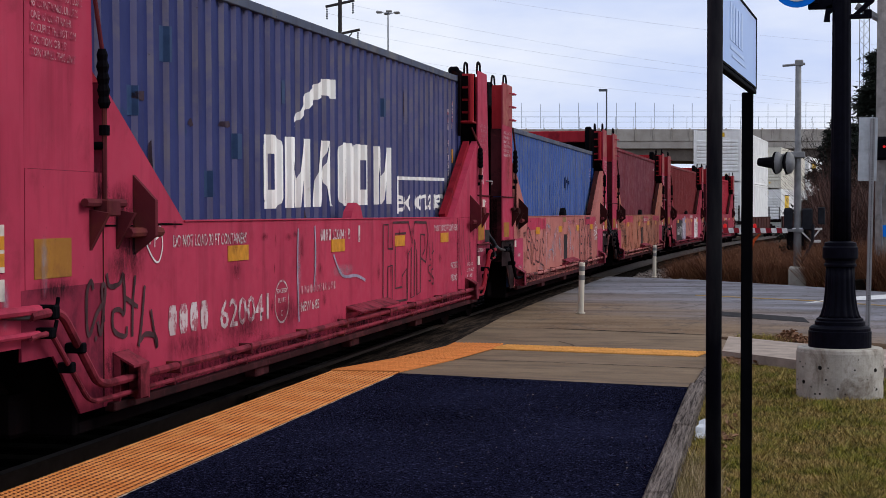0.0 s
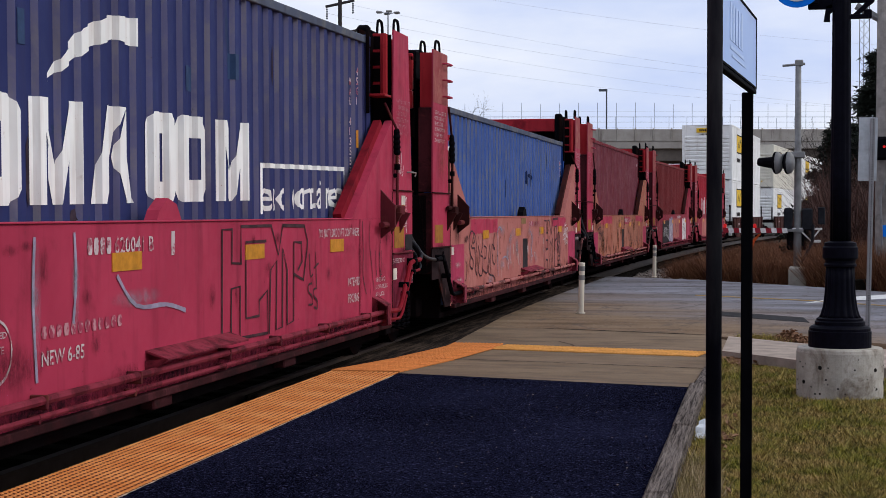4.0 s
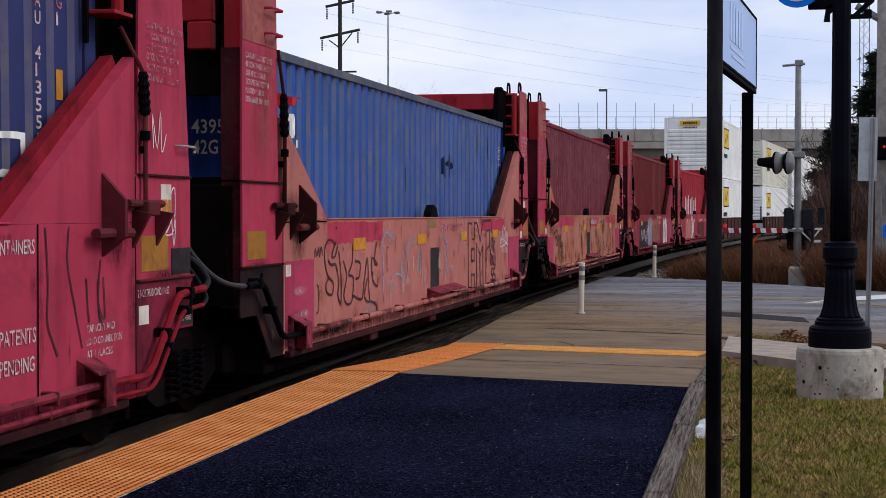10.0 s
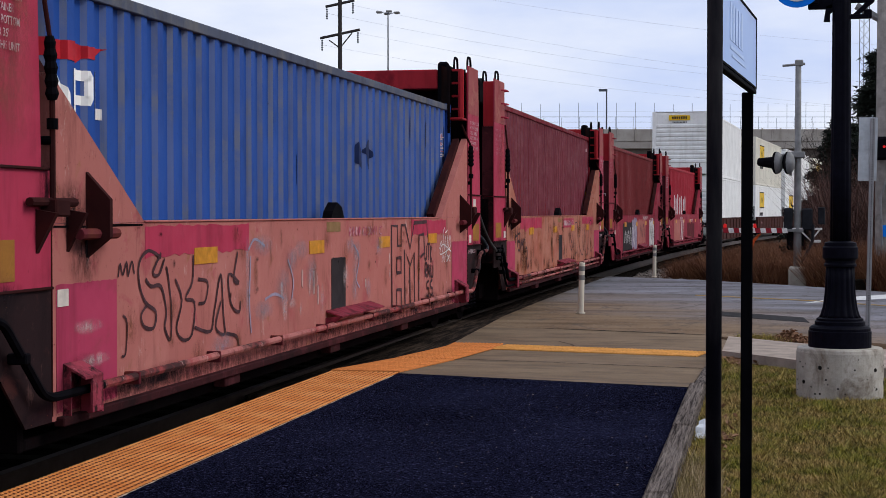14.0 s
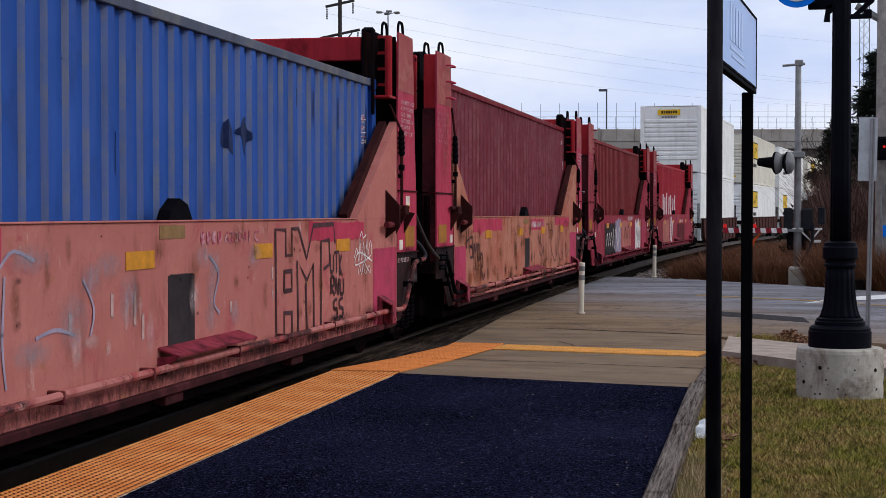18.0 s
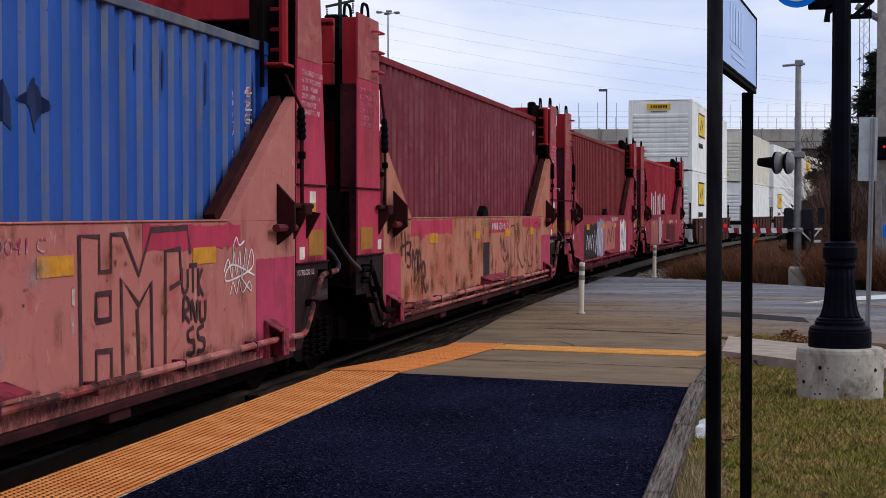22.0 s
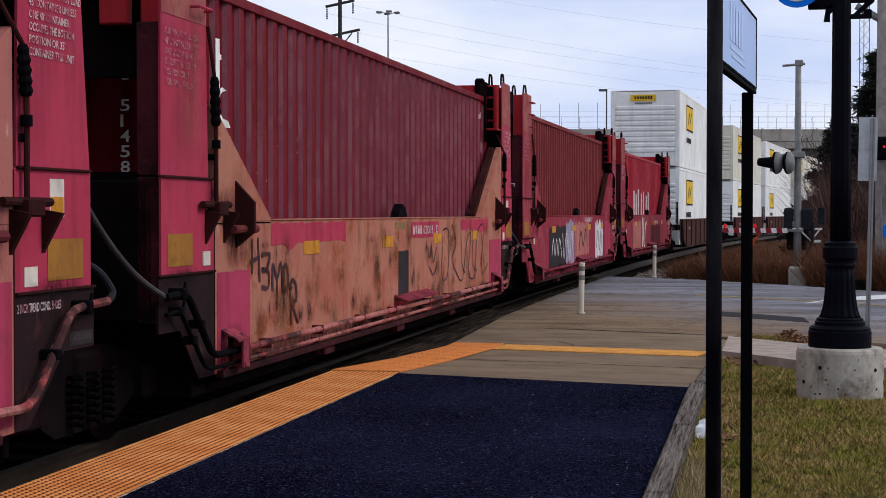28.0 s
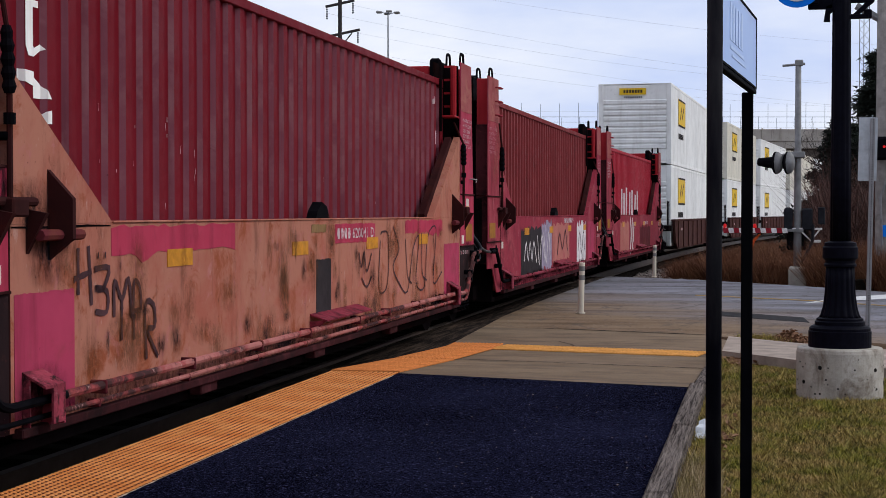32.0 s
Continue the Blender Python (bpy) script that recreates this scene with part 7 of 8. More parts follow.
gt = empty("crossing_gate", pose(0.87, 37.2, -0.28))
tagged(gt, "lowered red and white crossing gate on a grey signal mast", "crossing gate")
part("mast", lathe(BM(), [(0.09, 0.25), (0.088, 1.5), (0.078, 3.0), (0.066, 5.32), (0.04, 5.34)], 20), galv, gt, smooth=True)
part("foundation", box(BM(), -0.2, 0.2, -0.2, 0.2, -0.05, 0.62, 0.04), light_concrete, gt)
bm = rod(BM(), (-0.36, 0, 5.27), (0.15, 0, 5.31), 0.028, 8)
box(bm, -0.08, 0.11, -0.08, 0.08, 5.26, 5.40, 0.02)
part("mast_head", bm, galv, gt)
arm = empty("gate_arm")
arm.parent = gt
arm.location = (-0.12, -0.2, 1.40)
for i in range(12):
    y0 = -0.1 - i * 0.122
    part("stripe", prism(BM(), [(y0, 0.0), (y0 - 0.118, 0.0), (y0 - 0.142, 0.115), (y0 - 0.024, 0.115)], -0.02, 0.02, "y"), gate_red if i % 2 else gate_white, arm)
part("arm_bar", box(BM(), -1.6, 0.25, 0.021, 0.05, 0.03, 0.09, 0.005), galv, arm)
for x in (-1.53, -0.85):
    part("arm_lamp", lathe(BM(), [(0.025, 0.117), (0.04, 0.13), (0.035, 0.2), (0.015, 0.215)], 10, (x, 0, 0)), lit_red, arm, "lit red warning lamp")
bm = box(BM(), -0.25, 0.55, -0.08, -0.03, 1.47, 1.52, 0.006)
tube(bm, [(0.5, -0.05, 1.48), (0.3, -0.05, 1.22), (0.1, -0.05, 1.42)], 0.02, 6)
box(bm, 0.3, 0.52, -0.06, -0.02, 1.18, 1.24, 0.006)
part("counter_arm", bm, gate_white, gt)
part("gate_motor", box(BM(), -0.24, 0.2, 0.02, 0.4, 1.0, 1.55, 0.04), black_steel, gt)
part("relay_box", box(BM(), -0.31, -0.11, -0.1, 0.25, 1.46, 1.98, 0.03), grey_box, gt)
part("relay_box", box(BM(), 0.10, 0.34, -0.1, 0.25, 1.46, 1.97, 0.03), grey_box, gt)
part("relay_box", box(BM(), 0.46, 0.62, -0.1, 0.1, 1.6, 2.0, 0.02), grey_box, gt)
bm = BM()
tube(bm, bend([(0.35, -0.1, 1.6), (0.34, -0.12, 1.2), (0.16, -0.15, 0.85), (0.1, -0.16, 0.7)]), 0.035, 8)
part("cable", bm, rubber, gt)
bm = BM()
tube(bm, bend([(0.1, -0.1, 3.22), (-0.3, -0.1, 3.22), (-0.5, -0.1, 3.12)]), 0.035, 8)
box(bm, -0.16, 0.16, -0.16, 0.14, 3.14, 3.28, 0.02)
part("signal_arm", bm, galv, gt)
for x in (-0.22, -0.48):
    head = empty("signal_head")
    head.parent = gt
    head.matrix_basis = pose(x, -0.18, 3.02, 0, 0, -24)
    part("background", rod(BM(), (-0.02, 0, 0), (0.0, 0, 0), 0.26, 28), black_steel, head)
    bm = BM()
    rings = [[bm.verts.new((0.005 + 0.15 * math.sin(a), 0.17 * math.cos(a) * math.cos(k * math.tau / 20), 0.26 * math.cos(a) * math.sin(k * math.tau / 20))) for k in range(20)] for a in (0.0, 0.35, 0.7, 1.05, 1.35)]
    for a, b in zip(rings, rings[1:]):
        for k in range(20):
            bm.faces.new((a[k], a[(k + 1) % 20], b[(k + 1) % 20], b[k]))
    bm.faces.new(rings[-1])
    part("housing", bm, galv, head, "grey rounded housing", smooth=True)
    bm = rod(BM(), (-0.45, 0, 0.03), (-0.02, 0, 0), 0.09, 14, 0.15)
    part("hood", bm, black_steel, head)
flag_orange = plain("orange_warning_flag", (0.42, 0.07, 0.02), 0.8, var=0.3)
bm = BM()
prev = None
for i in range(9):
    u = i / 8
    cur = [bm.verts.new((0.27 - 0.30 * u - 0.06 * math.sin(u * 5), -0.22 + 0.04 * math.sin(u * 9), 1.38 - 0.52 * u)), bm.verts.new((0.33 - 0.26 * u - 0.05 * math.sin(u * 4), -0.18, 1.38 - 0.50 * u))]
    if prev:
        bm.faces.new((prev[0], cur[0], cur[1], prev[1]))
    prev = cur
fl = part("warning_flag", bm, flag_orange)
fl.modifiers.new("thick", "SOLIDIFY").thickness = 0.008
fl.location = (-0.28, 37.2, -0.28)
tagged(fl, "limp orange cloth strip hanging from the gate arm", "flag")

# ---- perforated sign post ----
perf_mat = plain("galvanised_sign_post", (0.24, 0.24, 0.25), 0.5, 0.4, var=0.2)
hole_mat = plain("dark_post_holes", (0.02, 0.02, 0.02), 0.9)
ps = empty("road_sign", pose(1.293, 19.645, 0.0, 0, 1.1, 0))
tagged(ps, "back of a grey road sign on a perforated steel post", "sign")
bm = box(BM(), -0.028, 0.028, -0.022, 0.022, -0.25, 2.73, 0.004)
post_p = part("post", bm, perf_mat, ps)
bm = BM()
for i in range(88):
    rod(bm, (0.004, -0.0235, 0.1 + i * 0.03), (0.004, -0.0215, 0.1 + i * 0.03), 0.0075, 6)
part("perforation", bm, hole_mat, post_p)
tagged(post_p.children[0], kind="stuff")
bm = box(BM(), -0.16, 0.06, 0.025, 0.028, 1.97, 2.74, 0.0)
part("plate", bm, plain("pale_grey_sign_back", (0.42, 0.45, 0.48), 0.4, 0.2, var=0.2, scale=8), ps, "pale grey sign plate")

# ---- grey utility pole at the roadside ----
up_ = empty("utility_pole", pose(2.66, 35.22, -0.28))
tagged(up_, "weathered grey steel pole with equipment and small signs", "utility pole")
part("shaft", lathe(BM(), [(0.30, 0.0), (0.27, 0.3), (0.20, 0.9), (0.19, 3.0), (0.17, 7.5)], 20), plain("weathered_grey_pole", (0.22, 0.20, 0.185), 0.8, var=0.35, scale=4), up_, smooth=True)
part("blue_plate", box(BM(), -0.09, 0.16, -0.24, -0.215, 1.35, 1.6, 0.004), disc_blue, up_, "small blue plate")
part("green_plate", box(BM(), 0.04, 0.2, -0.235, -0.21, 1.95, 2.6, 0.004), plain("teal_plate", (0.05, 0.17, 0.18), 0.5), up_, "dark teal plate")
part("signal_head", box(BM(), -0.3, 0.1, -0.5, -0.22, 3.0, 3.5, 0.05), black_steel, up_)
part("red_lens", rod(BM(), (-0.05, -0.52, 3.28), (-0.05, -0.50, 3.28), 0.03, 14), lit_red, up_, "lit red signal lens")
part("bracket", tube(BM(), [(-0.1, 0, 6.05), (-0.62, 0.0, 6.36)], 0.08, 10), galv, up_)
part("conduit", tube(BM(), [(0.2, -0.2, 3.1), (-0.1, -0.25, 2.2), (-0.05, -0.24, 0.9)], 0.025, 8), galv, up_)
gb = empty("guard_beam", pose(2.3, 34.6, -0.05, 0, 0, 35))
tagged(gb, "dark fallen timber beam at the foot of the pole", "timber")
part("beam", box(BM(), -0.9, 1.2, -0.12, 0.12, 0.0, 0.22, 0.02), timber, gb)

# ---- far things: bridge, fence, poles, wires ----
bridge_conc = M("stained_bridge_concrete", 0.9, spec=0.2)
bc = bridge_conc.mix(bridge_conc.ramp(bridge_conc.noise(0.35, 6, 0.65), 0.3, 0.7), (0.26, 0.23, 0.20), (0.42, 0.39, 0.35))
bridge_conc.color(bridge_conc.mix(bridge_conc.ramp(bridge_conc.noise(0.8, 6, 0.7, stretch=(1, 1, 0.2)), 0.55, 0.75), bc, (0.12, 0.10, 0.09)))
bridge_conc = bridge_conc.m
girder_mat = plain("dark_bridge_girder", (0.13, 0.11, 0.095), 0.9, var=0.35, scale=0.4)
br = empty("road_bridge", Matrix.Translation((-12, 191.5, 0)) @ Matrix.Rotation(radians(11.4), 4, "Z"))
tagged(br, "long grey concrete road bridge with a panelled parapet", "bridge")
part("deck", box(BM(), -60, 50, 0, 12, 9.4, 10.3, 0.05), bridge_conc, br)
part("girder", box(BM(), -60, 50, 0.6, 1.4, 7.9, 9.39, 0.05), girder_mat, br)
part("girder", box(BM(), -60, 50, 5.6, 6.4, 7.9, 9.39, 0.05), girder_mat, br)
part("girder", box(BM(), -60, 50, 10.6, 11.4, 7.9, 9.39, 0.05), girder_mat, br)
for i in range(50):
    x = -60 + i * 2.2
    part("parapet_panel", box(BM(), x + 0.05, x + 2.07, -0.1, 0.15, 10.301, 11.75, 0.03), bridge_conc, br)
for i in range(51):
    x = -60 + i * 2.2
    part("parapet_post", box(BM(), x - 0.12, x + 0.04, -0.18, 0.2, 10.301, 11.85, 0.02), bridge_conc, br)
for x in (-32, -9, 20):
    part("pier", box(BM(), x - 0.8, x + 0.8, 2, 10, -0.5, 7.89, 0.1), bridge_conc, br)
fence_steel = plain("mast_steel", (0.10, 0.11, 0.13), 0.6, 0.4)
fence_wire = plain("bridge_fence_steel", (0.30, 0.34, 0.43), 0.7)
fe = empty("bridge_fence", br.matrix_world.copy())
tagged(fe, "tall thin wire fence along the bridge parapet", "fence")
for row, (y, top, off) in enumerate(((0.3, 14.9, 0.0), (11.5, 13.9, 1.1))):
    for i in range(44):
        x = -58 + i * 2.3 + off
        part("fence_post", rod(BM(), (x, y, 11.85 if row == 0 else 10.31), (x, y, top + random.uniform(-0.1, 0.1)), 0.032, 5), fence_wire, fe)
    bm = BM()
    for z in (12.6, 13.3, 13.9):
        tube(bm, [(-58, y, z), (42, y, z)], 0.011, 4)
    part("fence_wires", bm, fence_wire, fe)


def pole_lamp(x, y, h, arm, name, label):
    p = empty(name, Matrix.Translation((x, y, -0.5)))
    tagged(p, label, "street lamp")
    part("pole", lathe(BM(), [(0.14, 0), (0.08, h)], 10), fence_steel, p)
    if arm == "tower":
        for k in range(4):
            a = k * math.tau / 4 + 0.35
            c, s_ = math.cos(a) * 1.15, math.sin(a) * 1.15
            part("lamp_arm", tube(BM(), [(0, 0, h - 0.2), (c, s_, h + 0.1)], 0.05, 5), fence_steel, p)
            part("lamp_head", box(BM(), c - 0.35, c + 0.35, s_ - 0.25, s_ + 0.25, h - 0.12, h + 0.14, 0.06), band_grey, p)
    else:
        part("lamp_head", box(BM(), -0.95, 0.1, -0.12, 0.12, h - 0.25, h + 0.05, 0.05), fence_steel, p)
    return p


pole_lamp(-46.45, 194.6, 27.6, "tower", "light_tower", "tall grey floodlight mast with four lamp heads")
pole_lamp(-18.24, 190.6, 17.1, "arm", "street_lamp", "thin street lamp standing on the bridge")
pole_wood = plain("dark_pole_timber", (0.045, 0.04, 0.04), 0.9)
pp = empty("power_pole", Matrix.Translation((-36.72, 135.4, -0.5)))
tagged(pp, "dark wooden power pole with two slanted crossarms", "power pole")
part("shaft", lathe(BM(), [(0.24, 0), (0.17, 24.5)], 10), pole_wood, pp)
for z, w, sl in ((18.05, 1.75, 0.24), (20.75, 1.25, 0.26), (23.4, 1.6, 0.24)):
    arm_ = part("crossarm", tube(BM(), [(-w, -0.3, z - w * sl * 0.9), (w, 0.3, z + w * sl * 0.9)], 0.12, 6), pole_wood, pp)
    for k in (-0.9, 0.9):
        zt = z + w * k * sl * 0.9
        prof = []
        for n in range(5):
            prof += [(0.03, -1.15 + n * 0.2), (0.09, -1.10 + n * 0.2), (0.09, -1.02 + n * 0.2), (0.03, -0.97 + n * 0.2)]
        part("insulator", lathe(BM(), prof, 8, (w * k, 0.3 * k, zt)), fence_steel, arm_)
bm = BM()
tube(bm, [(0, 0, 16.8), (-1.0, 0, 17.5)], 0.06, 5)
tube(bm, [(0, 0, 16.8), (1.1, 0, 18.1)], 0.06, 5)
box(bm, 0.1, 1.5, -0.1, 0.1, 14.6, 14.75)
part("brace", bm, pole_wood, pp)
wire_mat = plain("thin_cable", (0.42, 0.45, 0.54), 0.7)
for i, (a, b, sag) in enumerate((((-35.6, 135.6, 20.1), (60, 190, 14.5), 3.2), ((-35.0, 135.7, 17.6), (62, 190, 12.0), 3.0), ((-37.9, 135.1, 19.4), (50, 195, 17.5), 3.6), ((-38.4, 135.0, 16.6), (52, 195, 15.2), 3.4), ((-36.7, 135.4, 23.0), (55, 192, 20.5), 3.0))):
    a, b = Vector(a), Vector(b)
    pts = []
    for k in range(25):
        u = k / 24
        p = a.lerp(b, u)
        p.z -= sag * 4 * u * (1 - u)
        pts.append(p)
    tagged(part("power_line", tube(BM(), pts, 0.009, 4), wire_mat), "thin dark overhead power line across the sky", "cable", group="overhead lines")
lt = empty("lattice_tower", Matrix.Translation((7.55, 120.0, -0.5)))
tagged(lt, "thin steel lattice radio tower", "tower")
bm = BM()
for cx, cy in ((-0.35, -0.35), (0.35, -0.35), (0, 0.4)):
    tube(bm, [(cx, cy, 0), (cx, cy, 19)], 0.035, 4)
part("legs", bm, fence_steel, lt)
bm = BM()
for i in range(24):
    z = i * 0.78
    tube(bm, [(-0.35, -0.35, z), (0.35, -0.35, z + 0.78)], 0.02, 4)
    tube(bm, [(0.35, -0.35, z), (-0.35, -0.35, z + 0.78)], 0.02, 4)
part("bracing", bm, fence_steel, lt)

# ---- plants ----
def leafy(name, c1, c2, rough=0.8):
    k = M(name, rough, spec=0.2)
    g = k.t.nodes.new("ShaderNodeNewGeometry")
    k.color(k.mix(g.outputs["Random Per Island"], c1, c2))
    return k.m


def blades(name, count, place, size, mat, label, category, seed, lean=0.35, width=0.006):
    """A field of thin upright blades in one mesh."""
    rg = np.random.default_rng(seed)
    v = np.zeros((count * 3, 3), np.float32)
    n = 0
    for _ in range(count):
        x, y, z = place(rg)
        h = size(rg, x, y)
        a = rg.uniform(0, math.tau)
        w = width * rg.uniform(0.6, 1.5)
        lx, ly = rg.normal(0, lean, 2) * h
        v[n] = (x - w * math.cos(a), y - w * math.sin(a), z)
        v[n + 1] = (x + w * math.cos(a), y + w * math.sin(a), z)
        v[n + 2] = (x + lx, y + ly, z + h)
        n += 3
    me = bpy.data.meshes.new(name)
    me.from_pydata(v.tolist(), [], np.arange(count * 3).reshape(-1, 3).tolist())
    me.materials.append(mat)
    ob = new(name, me)
    return tagged(ob, label, category, kind="stuff")


def grass_mix(name, pairs):
    """Blade colour by clump and by blade."""
    k = M(name, 0.75, spec=0.2)
    g = k.t.nodes.new("ShaderNodeNewGeometry").outputs["Random Per Island"]
    a = k.mix(g, pairs[0], pairs[1])
    b = k.mix(g, pairs[2], pairs[3])
    c = k.mix(k.ramp(k.noise(2.6, 7, 0.72), 0.41, 0.57), a, b)
    k.color(k.mix(k.ramp(k.noise(17, 4, 0.7), 0.50, 0.62, 0.0, 0.75), c, tuple(v * 0.5 for v in pairs[0])))
    return k.m


lawn_mat = grass_mix("winter_grass_blades", ((0.030, 0.048, 0.004), (0.34, 0.30, 0.036), (0.085, 0.05, 0.010), (0.54, 0.37, 0.135)))


def lawn_far(x):
    return 15.80 - 1.2 * (x + 0.36) if x < 0.34 else 14.96 - 0.87 * (x - 0.34)


def lawn_place(rg):
    while True:
        y = 6.3 + 11.0 * rg.uniform() ** 1.4
        x = rg.uniform(-0.41, 0.35 + (y - 6.3) * 0.30 if y < 16 else 0.5)
        if y < lawn_far(x) and (x - 0.633) ** 2 + (y - 12.83) ** 2 > 0.33 ** 2:
            return x, y, 0.112


def lawn_h(rg, x, y):
    clump = noise.noise((x * 3.1, y * 1.6, 4.0))
    h = rg.uniform(0.014, 0.042) + 0.05 * max(0.0, clump) * rg.uniform(0.5, 1.5) + (0.05 * rg.uniform() if x < -0.30 else 0.0)
    return min(h, 0.022) if lawn_far(x) - y < 0.25 else h


blades("grass", 120000, lawn_place, lawn_h, lawn_mat, "short yellow-green winter grass blades", "grass", 3, 0.75, 0.0046)
blades("tall_grass", 2600, lambda rg: (-0.41 + abs(rg.normal(0, 0.09)), rg.uniform(6.2, 9.0), 0.112), lambda rg, x, y: rg.uniform(0.05, 0.17), grass_mix("long_kerb_grass", ((0.14, 0.12, 0.03), (0.30, 0.24, 0.10), (0.32, 0.22, 0.12), (0.50, 0.38, 0.24))), "long pale dry grass along the kerb", "grass", 4, 0.45, 0.003)
blades("verge_grass", 1500, lambda rg: (rg.normal(0.04, 0.14), rg.normal(18.9, 0.2), 0.055), lambda rg, x, y: rg.uniform(0.03, 0.10), lawn_mat, "small tuft of green grass on the verge", "grass", 6, 0.5, 0.005)
dry_mat = grass_mix("dry_brush_stalks", ((0.06, 0.018, 0.009), (0.17, 0.070, 0.030), (0.12, 0.034, 0.015), (0.25, 0.125, 0.06)))


def far_edge(x):
    return 39.3 - 0.55 * (x + 3.4) - 0.085 * max(0, x + 3.4) ** 2 * 0.9


def brush_place(rg):
    x = rg.uniform(-2.2, 8.0)
    y = far_edge(x) + 0.9 + rg.exponential(2.2) + (0.9 if x < -0.9 else 0)
    if abs(x - 0.84) < 0.42 and y < 37.6:
        y += 1.6
    return x, y, -0.28


def brush_h(rg, x, y):
    base = (0.36 if x > -1.3 else 0.08) + 0.45 * noise.noise((x * 1.3, y * 1.1, 0.0)) + (0.3 if x > 1.2 else 0.0)
    return max(0.12, base + rg.uniform(0.05, 0.55))


blades("dry_grass", 60000, brush_place, brush_h, dry_mat, "rust-brown dry brush and tall grass", "dry grass", 5, 0.42, 0.0085)


def trackside_place(rg):
    y = 40.5 + 45 * rg.uniform() ** 1.5
    return track_x(y) + rg.uniform(2.5, 7.0), y, -0.26


blades("trackside_grass", 22000, trackside_place, lambda rg, x, y: rg.uniform(0.12, 0.55), dry_mat, "sparse rust-brown dry grass beside the track", "dry grass", 15, 0.45, 0.010)
twig_mat = grass_mix("bare_twigs", ((0.035, 0.018, 0.015), (0.10, 0.045, 0.035), (0.07, 0.03, 0.022), (0.13, 0.07, 0.055)))


def thicket_place(rg):
    x = rg.uniform(1.55, 9.5)
    return x, 45 + rg.uniform(-3.0, 6.0), rg.uniform(-0.3, 1.8)


blades("thicket", 15000, thicket_place, lambda rg, x, y: rg.uniform(0.5, 1.9), twig_mat, "dense reddish-brown leafless thicket", "shrubs", 8, 0.5, 0.010)


def limb(bm, a, d, length, r, depth, rg, spread=0.55):
    pts, p, dd = [a], Vector(a), Vector(d)
    for i in range(3):
        dd = (dd + Vector(rg.normal(0, 0.12, 3))).normalized()
        p = p + dd * length / 3
        pts.append(p.copy())
    tube(bm, pts, [r, r * 0.85, r * 0.7, r * 0.5], 5 if depth > 1 else 3)
    if depth > 0:
        for k in range(rg.integers(3, 5)):
            q = pts[rg.integers(1, 4)]
            nd = (dd + Vector(rg.normal(0, spread, 3)) + Vector((0, 0, 0.12))).normalized()
            limb(bm, q, nd, length * rg.uniform(0.5, 0.75), r * 0.5, depth - 1, rg, spread)


bark = plain("grey_brown_bark", (0.032, 0.024, 0.022), 0.9, var=0.3)


def bare_tree(x, y, h, r, seed, label, depth=4):
    rg = np.random.default_rng(seed)
    t = empty("bare_tree", Matrix.Translation((x, y, -0.3)))
    tagged(t, label, "tree")
    bm = BM()
    tube(bm, [(0, 0, 0), (0.03, 0, h * 0.2), (0, 0.05, h * 0.38)], [r, r * 0.85, r * 0.7], 8)
    part("trunk", bm, bark, t)
    bm = BM()
    for k in range(6):
        a = k * math.tau / 6 + rg.uniform(0, 0.6)
        limb(bm, Vector((0, 0.03, h * (0.24 + 0.025 * k))), Vector((math.cos(a) * 0.55, math.sin(a) * 0.55, 0.9)).normalized(), h * 0.34, r * 0.5, depth, rg)
    part("crown", bm, bark, t)
    return t


bare_tree(3.3, 52.5, 5.2, 0.08, 21, "leafless grey-brown tree beside the evergreen")
bare_tree(5.2, 47.0, 5.0, 0.10, 22, "leafless grey-brown tree in the thicket")
bare_tree(-33.5, 140.0, 13.8, 0.2, 23, "leafless tree standing far behind the train")
bare_tree(-30.0, 143.0, 13.2, 0.2, 24, "leafless tree standing far behind the train")
needle = leafy("dark_evergreen_needles", (0.004, 0.006, 0.005), (0.013, 0.018, 0.011))


def conifer(x, y, h, r, seed):
    rg = np.random.default_rng(seed)
    t = empty("evergreen_tree", Matrix.Translation((x, y, -0.3)))
    tagged(t, "dark ragged evergreen tree with drooping branches", "tree")
    bm = BM()
    tube(bm, [(0, 0, 0), (0.02, 0.01, h * 0.5), (0, 0, h)], [0.16, 0.1, 0.02], 8)
    part("trunk", bm, bark, t)
    bm = BM()
    verts, faces = [], []
    for i in range(170):
        u = rg.uniform(0.05, 0.98)
        z0 = h * u
        a = rg.uniform(0, math.tau)
        ln = r * (1.05 - u) * rg.uniform(0.6, 1.2) + 0.25
        tip = Vector((math.cos(a) * ln, math.sin(a) * ln, z0 - ln * rg.uniform(0.05, 0.35)))
        tube(bm, [(0, 0, z0), tip * 0.5 + Vector((0, 0, z0 * 0.5 + 0.08)), tip], [0.025, 0.018, 0.006], 3)
        for k in range(int(190 * ln)):
            q = Vector((0, 0, z0)).lerp(tip, rg.uniform(0.2, 1.05)) + Vector(rg.normal(0, 0.09, 3))
            d = Vector((math.cos(a), math.sin(a), -0.25)) + Vector(rg.normal(0, 0.6, 3))
            s1 = d.normalized() * rg.uniform(0.10, 0.22)
            s2 = Vector(rg.normal(0, 1, 3)).cross(d).normalized() * rg.uniform(0.02, 0.042)
            b = len(verts)
            verts += [tuple(q - s2), tuple(q + s2), tuple(q + s1)]
            faces.append((b, b + 1, b + 2))
    part("branches", bm, bark, t)
    me = bpy.data.meshes.new("crown")
    me.from_pydata(verts, [], faces)
    me.materials.append(needle)
    ob = new("crown", me)
    ob.parent = t
    return t


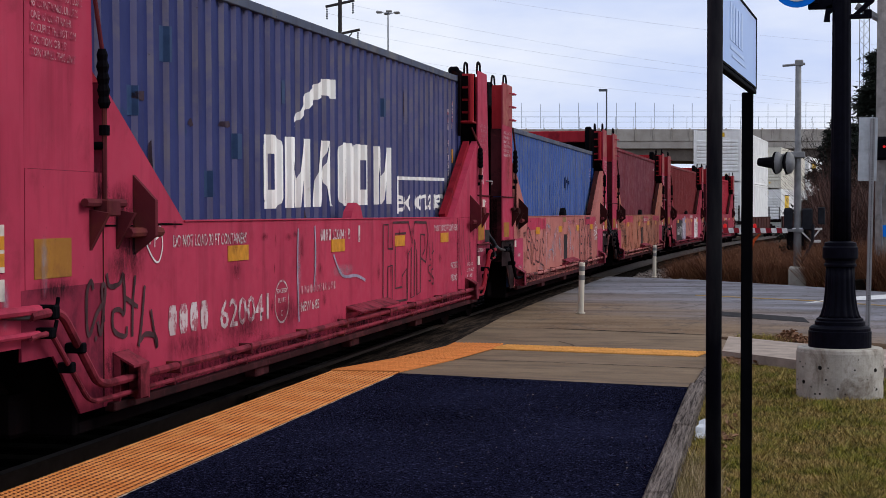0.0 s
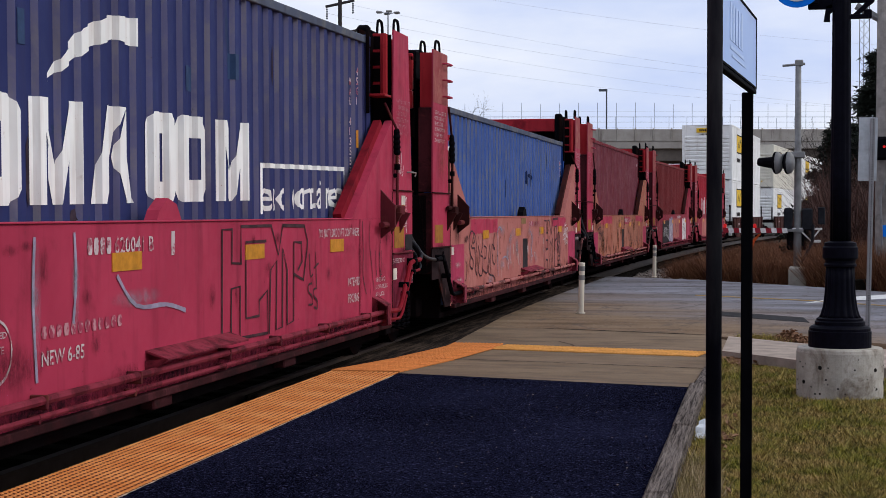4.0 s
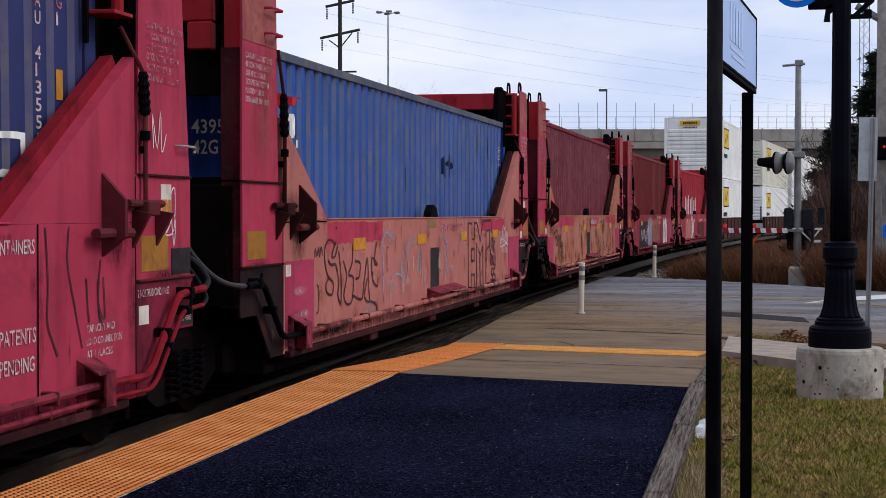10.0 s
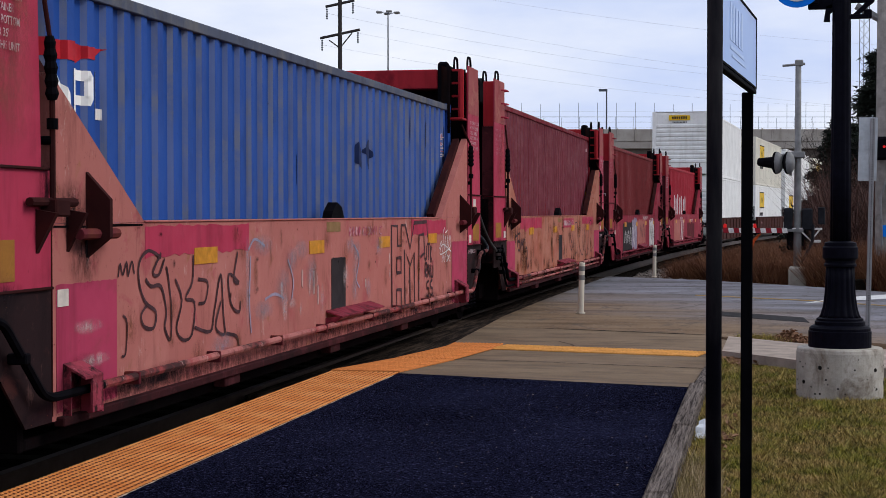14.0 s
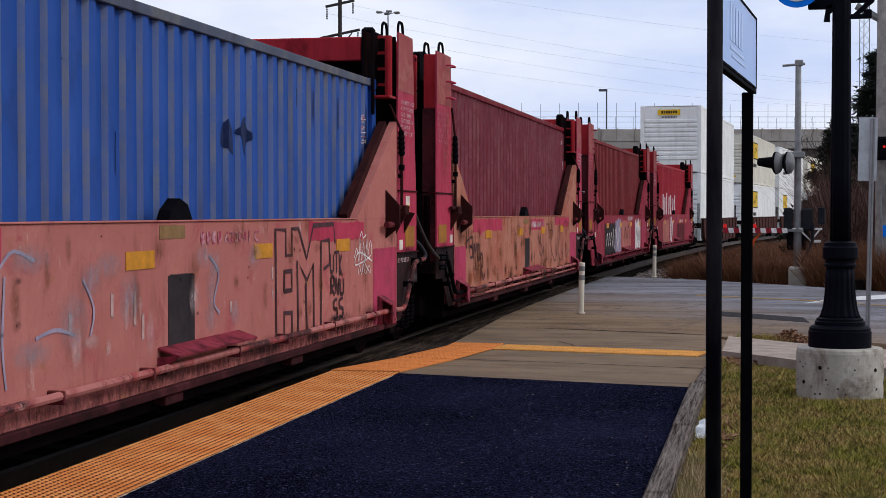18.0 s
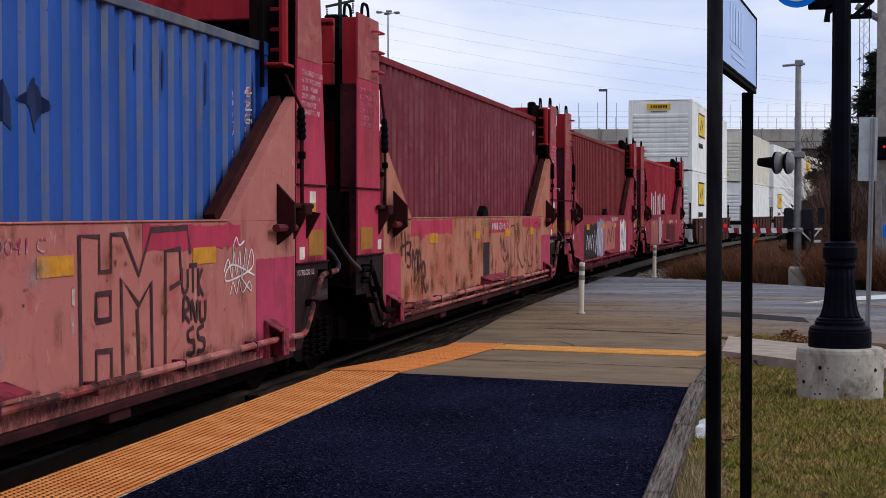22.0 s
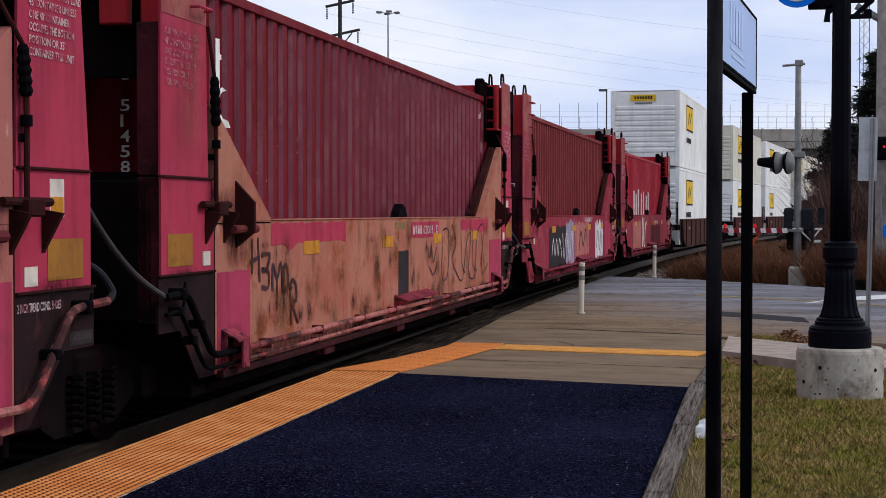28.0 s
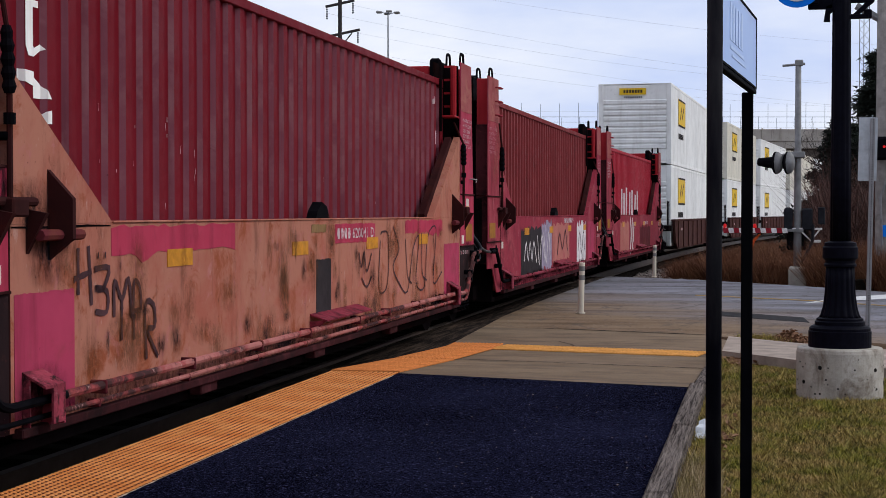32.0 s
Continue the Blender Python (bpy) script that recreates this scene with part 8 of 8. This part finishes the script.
conifer(3.75, 49.5, 7.0, 2.2, 31)
conifer(5.0, 51.5, 8.2, 2.3, 33)
conifer(2.75, 53.5, 5.0, 2.0, 32)
conifer(3.2, 47.5, 4.2, 1.9, 34)

# ---- loose litter, stones and leaves ----
stone_mat = plain("pale_rubble_stone", (0.12, 0.10, 0.09), 0.9, var=0.55, scale=9)


bm = BM()
bmesh.ops.create_icosphere(bm, subdivisions=1, radius=1.0)
STONE_V = [tuple(v.co) for v in bm.verts]
STONE_F = [tuple(v.index for v in f.verts) for f in bm.faces]
bm.free()


def stones(name, count, place, r0, r1, seed, label):
    rg = np.random.default_rng(seed)
    verts, faces = [], []
    for i in range(count):
        x, y, z = place(rg)
        r = rg.uniform(r0, r1)
        sc = rg.uniform(0.6, 1.2, 3) * (r, r, r * 0.7)
        b = len(verts)
        for p in STONE_V:
            verts.append(tuple(np.array(p) * sc * rg.uniform(0.8, 1.2) + (x, y, z)))
        faces += [tuple(b + k for k in f) for f in STONE_F]
    me = bpy.data.meshes.new(name)
    me.from_pydata(verts, [], faces)
    me.materials.append(stone_mat)
    ob = new(name, me)
    return tagged(ob, label, "stones", kind="stuff")


stones("gravel_bank", 900, lambda rg: (lambda x: (x, far_edge(x) + 0.3 + abs(rg.normal(0, 3.5)), -0.24 + 0.1 * rg.uniform()))(rg.uniform(-3.3, 0.2)), 0.04, 0.16, 41, "bank of loose grey stones beside the track")
def shoulder_place(rg):
    y = 39.6 + 28 * rg.uniform() ** 1.6
    return track_x(y) + rg.uniform(1.55, 4.2), y, -0.22


stones("loose_ballast", 1100, shoulder_place, 0.03, 0.10, 45, "loose brown-grey stones on the track shoulder")
stones("gravel_edge", 500, lambda rg: (lambda x: (x, far_edge(x) + 0.25 + rg.uniform(-0.1, 0.6), -0.22))(rg.uniform(-0.5, 6.0)), 0.02, 0.07, 42, "line of loose gravel along the road edge")
leaf_mat = leafy("dry_brown_leaves", (0.13, 0.06, 0.03), (0.30, 0.17, 0.10))


def leaves(name, count, cx, cy, sx, sy, z, pile, seed, label):
    rg = np.random.default_rng(seed)
    verts, faces = [], []
    for i in range(count):
        x, y = rg.normal(cx, sx), rg.normal(cy, sy)
        zz = z + pile * math.exp(-((x - cx) / sx) ** 2 - ((y - cy) / sy) ** 2) * rg.uniform(0, 1)
        m = Matrix.Translation((x, y, zz + 0.01)) @ Euler(rg.uniform(-0.9, 0.9, 3) + [0, 0, rg.uniform(0, 6)]).to_matrix().to_4x4()
        b = len(verts)
        l, w = rg.uniform(0.025, 0.05), rg.uniform(0.014, 0.026)
        for px, py, pz in ((-l, 0, 0), (-l * 0.2, w, 0.012), (l, 0, 0.0), (-l * 0.2, -w, 0.012), (0, 0, -0.004)):
            verts.append(tuple(m @ Vector((px, py, pz))))
        faces += [(b, b + 4, b + 1), (b + 1, b + 4, b + 2), (b + 2, b + 4, b + 3), (b + 3, b + 4, b)]
    me = bpy.data.meshes.new(name)
    me.from_pydata(verts, [], faces)
    me.materials.append(leaf_mat)
    ob = new(name, me)
    return tagged(ob, label, "leaves", kind="stuff")


leaves("leaf_pile", 480, 0.37, 19.0, 0.17, 0.2, 0.06, 0.13, 50, "small heap of dry brown leaves at the kerb")
leaves("fallen_leaves", 110, -0.2, 15.5, 0.1, 0.15, 0.13, 0.0, 51, "scattered dry brown leaves on the lawn edge")
leaves("fallen_leaves", 60, -0.25, 9.6, 0.06, 1.6, 0.13, 0.0, 52, "dry brown leaves along the kerb")
stones("pebbles", 45, lambda rg: (lambda y: (rg.uniform(-1.9, -0.6) if rg.uniform() < 0.75 else rg.uniform(-2.9, -1.0), y, Z_PLAT + 0.002))(rg.uniform(6.4, 12.3)), 0.003, 0.007, 43, "small pale stones lying loose on the asphalt")
stones("chippings", 70, lambda rg: (rg.uniform(-3.6, -3.05), rg.uniform(5.0, 13.0), Z_PLAT), 0.003, 0.008, 44, "pale stone chippings on the tactile strip")
bm = BM()
rg_p = np.random.default_rng(60)
grid = [[bm.verts.new((i * 0.035 + rg_p.normal(0, 0.006), j * 0.035, 0.02 + 0.03 * rg_p.uniform() + 0.01 * i)) for i in range(4)] for j in range(6)]
for a, b in zip(grid, grid[1:]):
    for k in range(3):
        bm.faces.new((a[k], a[k + 1], b[k + 1], b[k]))
paper = part("paper_scrap", bm, plain("white_paper", (0.70, 0.72, 0.74), 0.6, var=0.08))
paper.location = (-0.40, 10.12, 0.10)
paper.rotation_euler = (radians(38), 0, radians(-12))
paper.modifiers.new("thick", "SOLIDIFY").thickness = 0.002
tagged(paper, "crumpled white paper scrap lying beside the kerb", "litter")


# ---- motion of the train ----
def motions():
    rows_t = [i * 0.5 for i in range(65)]
    for thing, y, reach, seat in MOVERS:
        walk(thing, [(t, way(y - run(t), 0.0, reach) @ seat) for t in rows_t])
    for ws in SPINNERS:
        at = ws.location.copy()
        walk(ws, [(t, Matrix.Translation(at) @ Matrix.Rotation(run(t) / 0.42, 4, "X")) for t in rows_t])


motions()
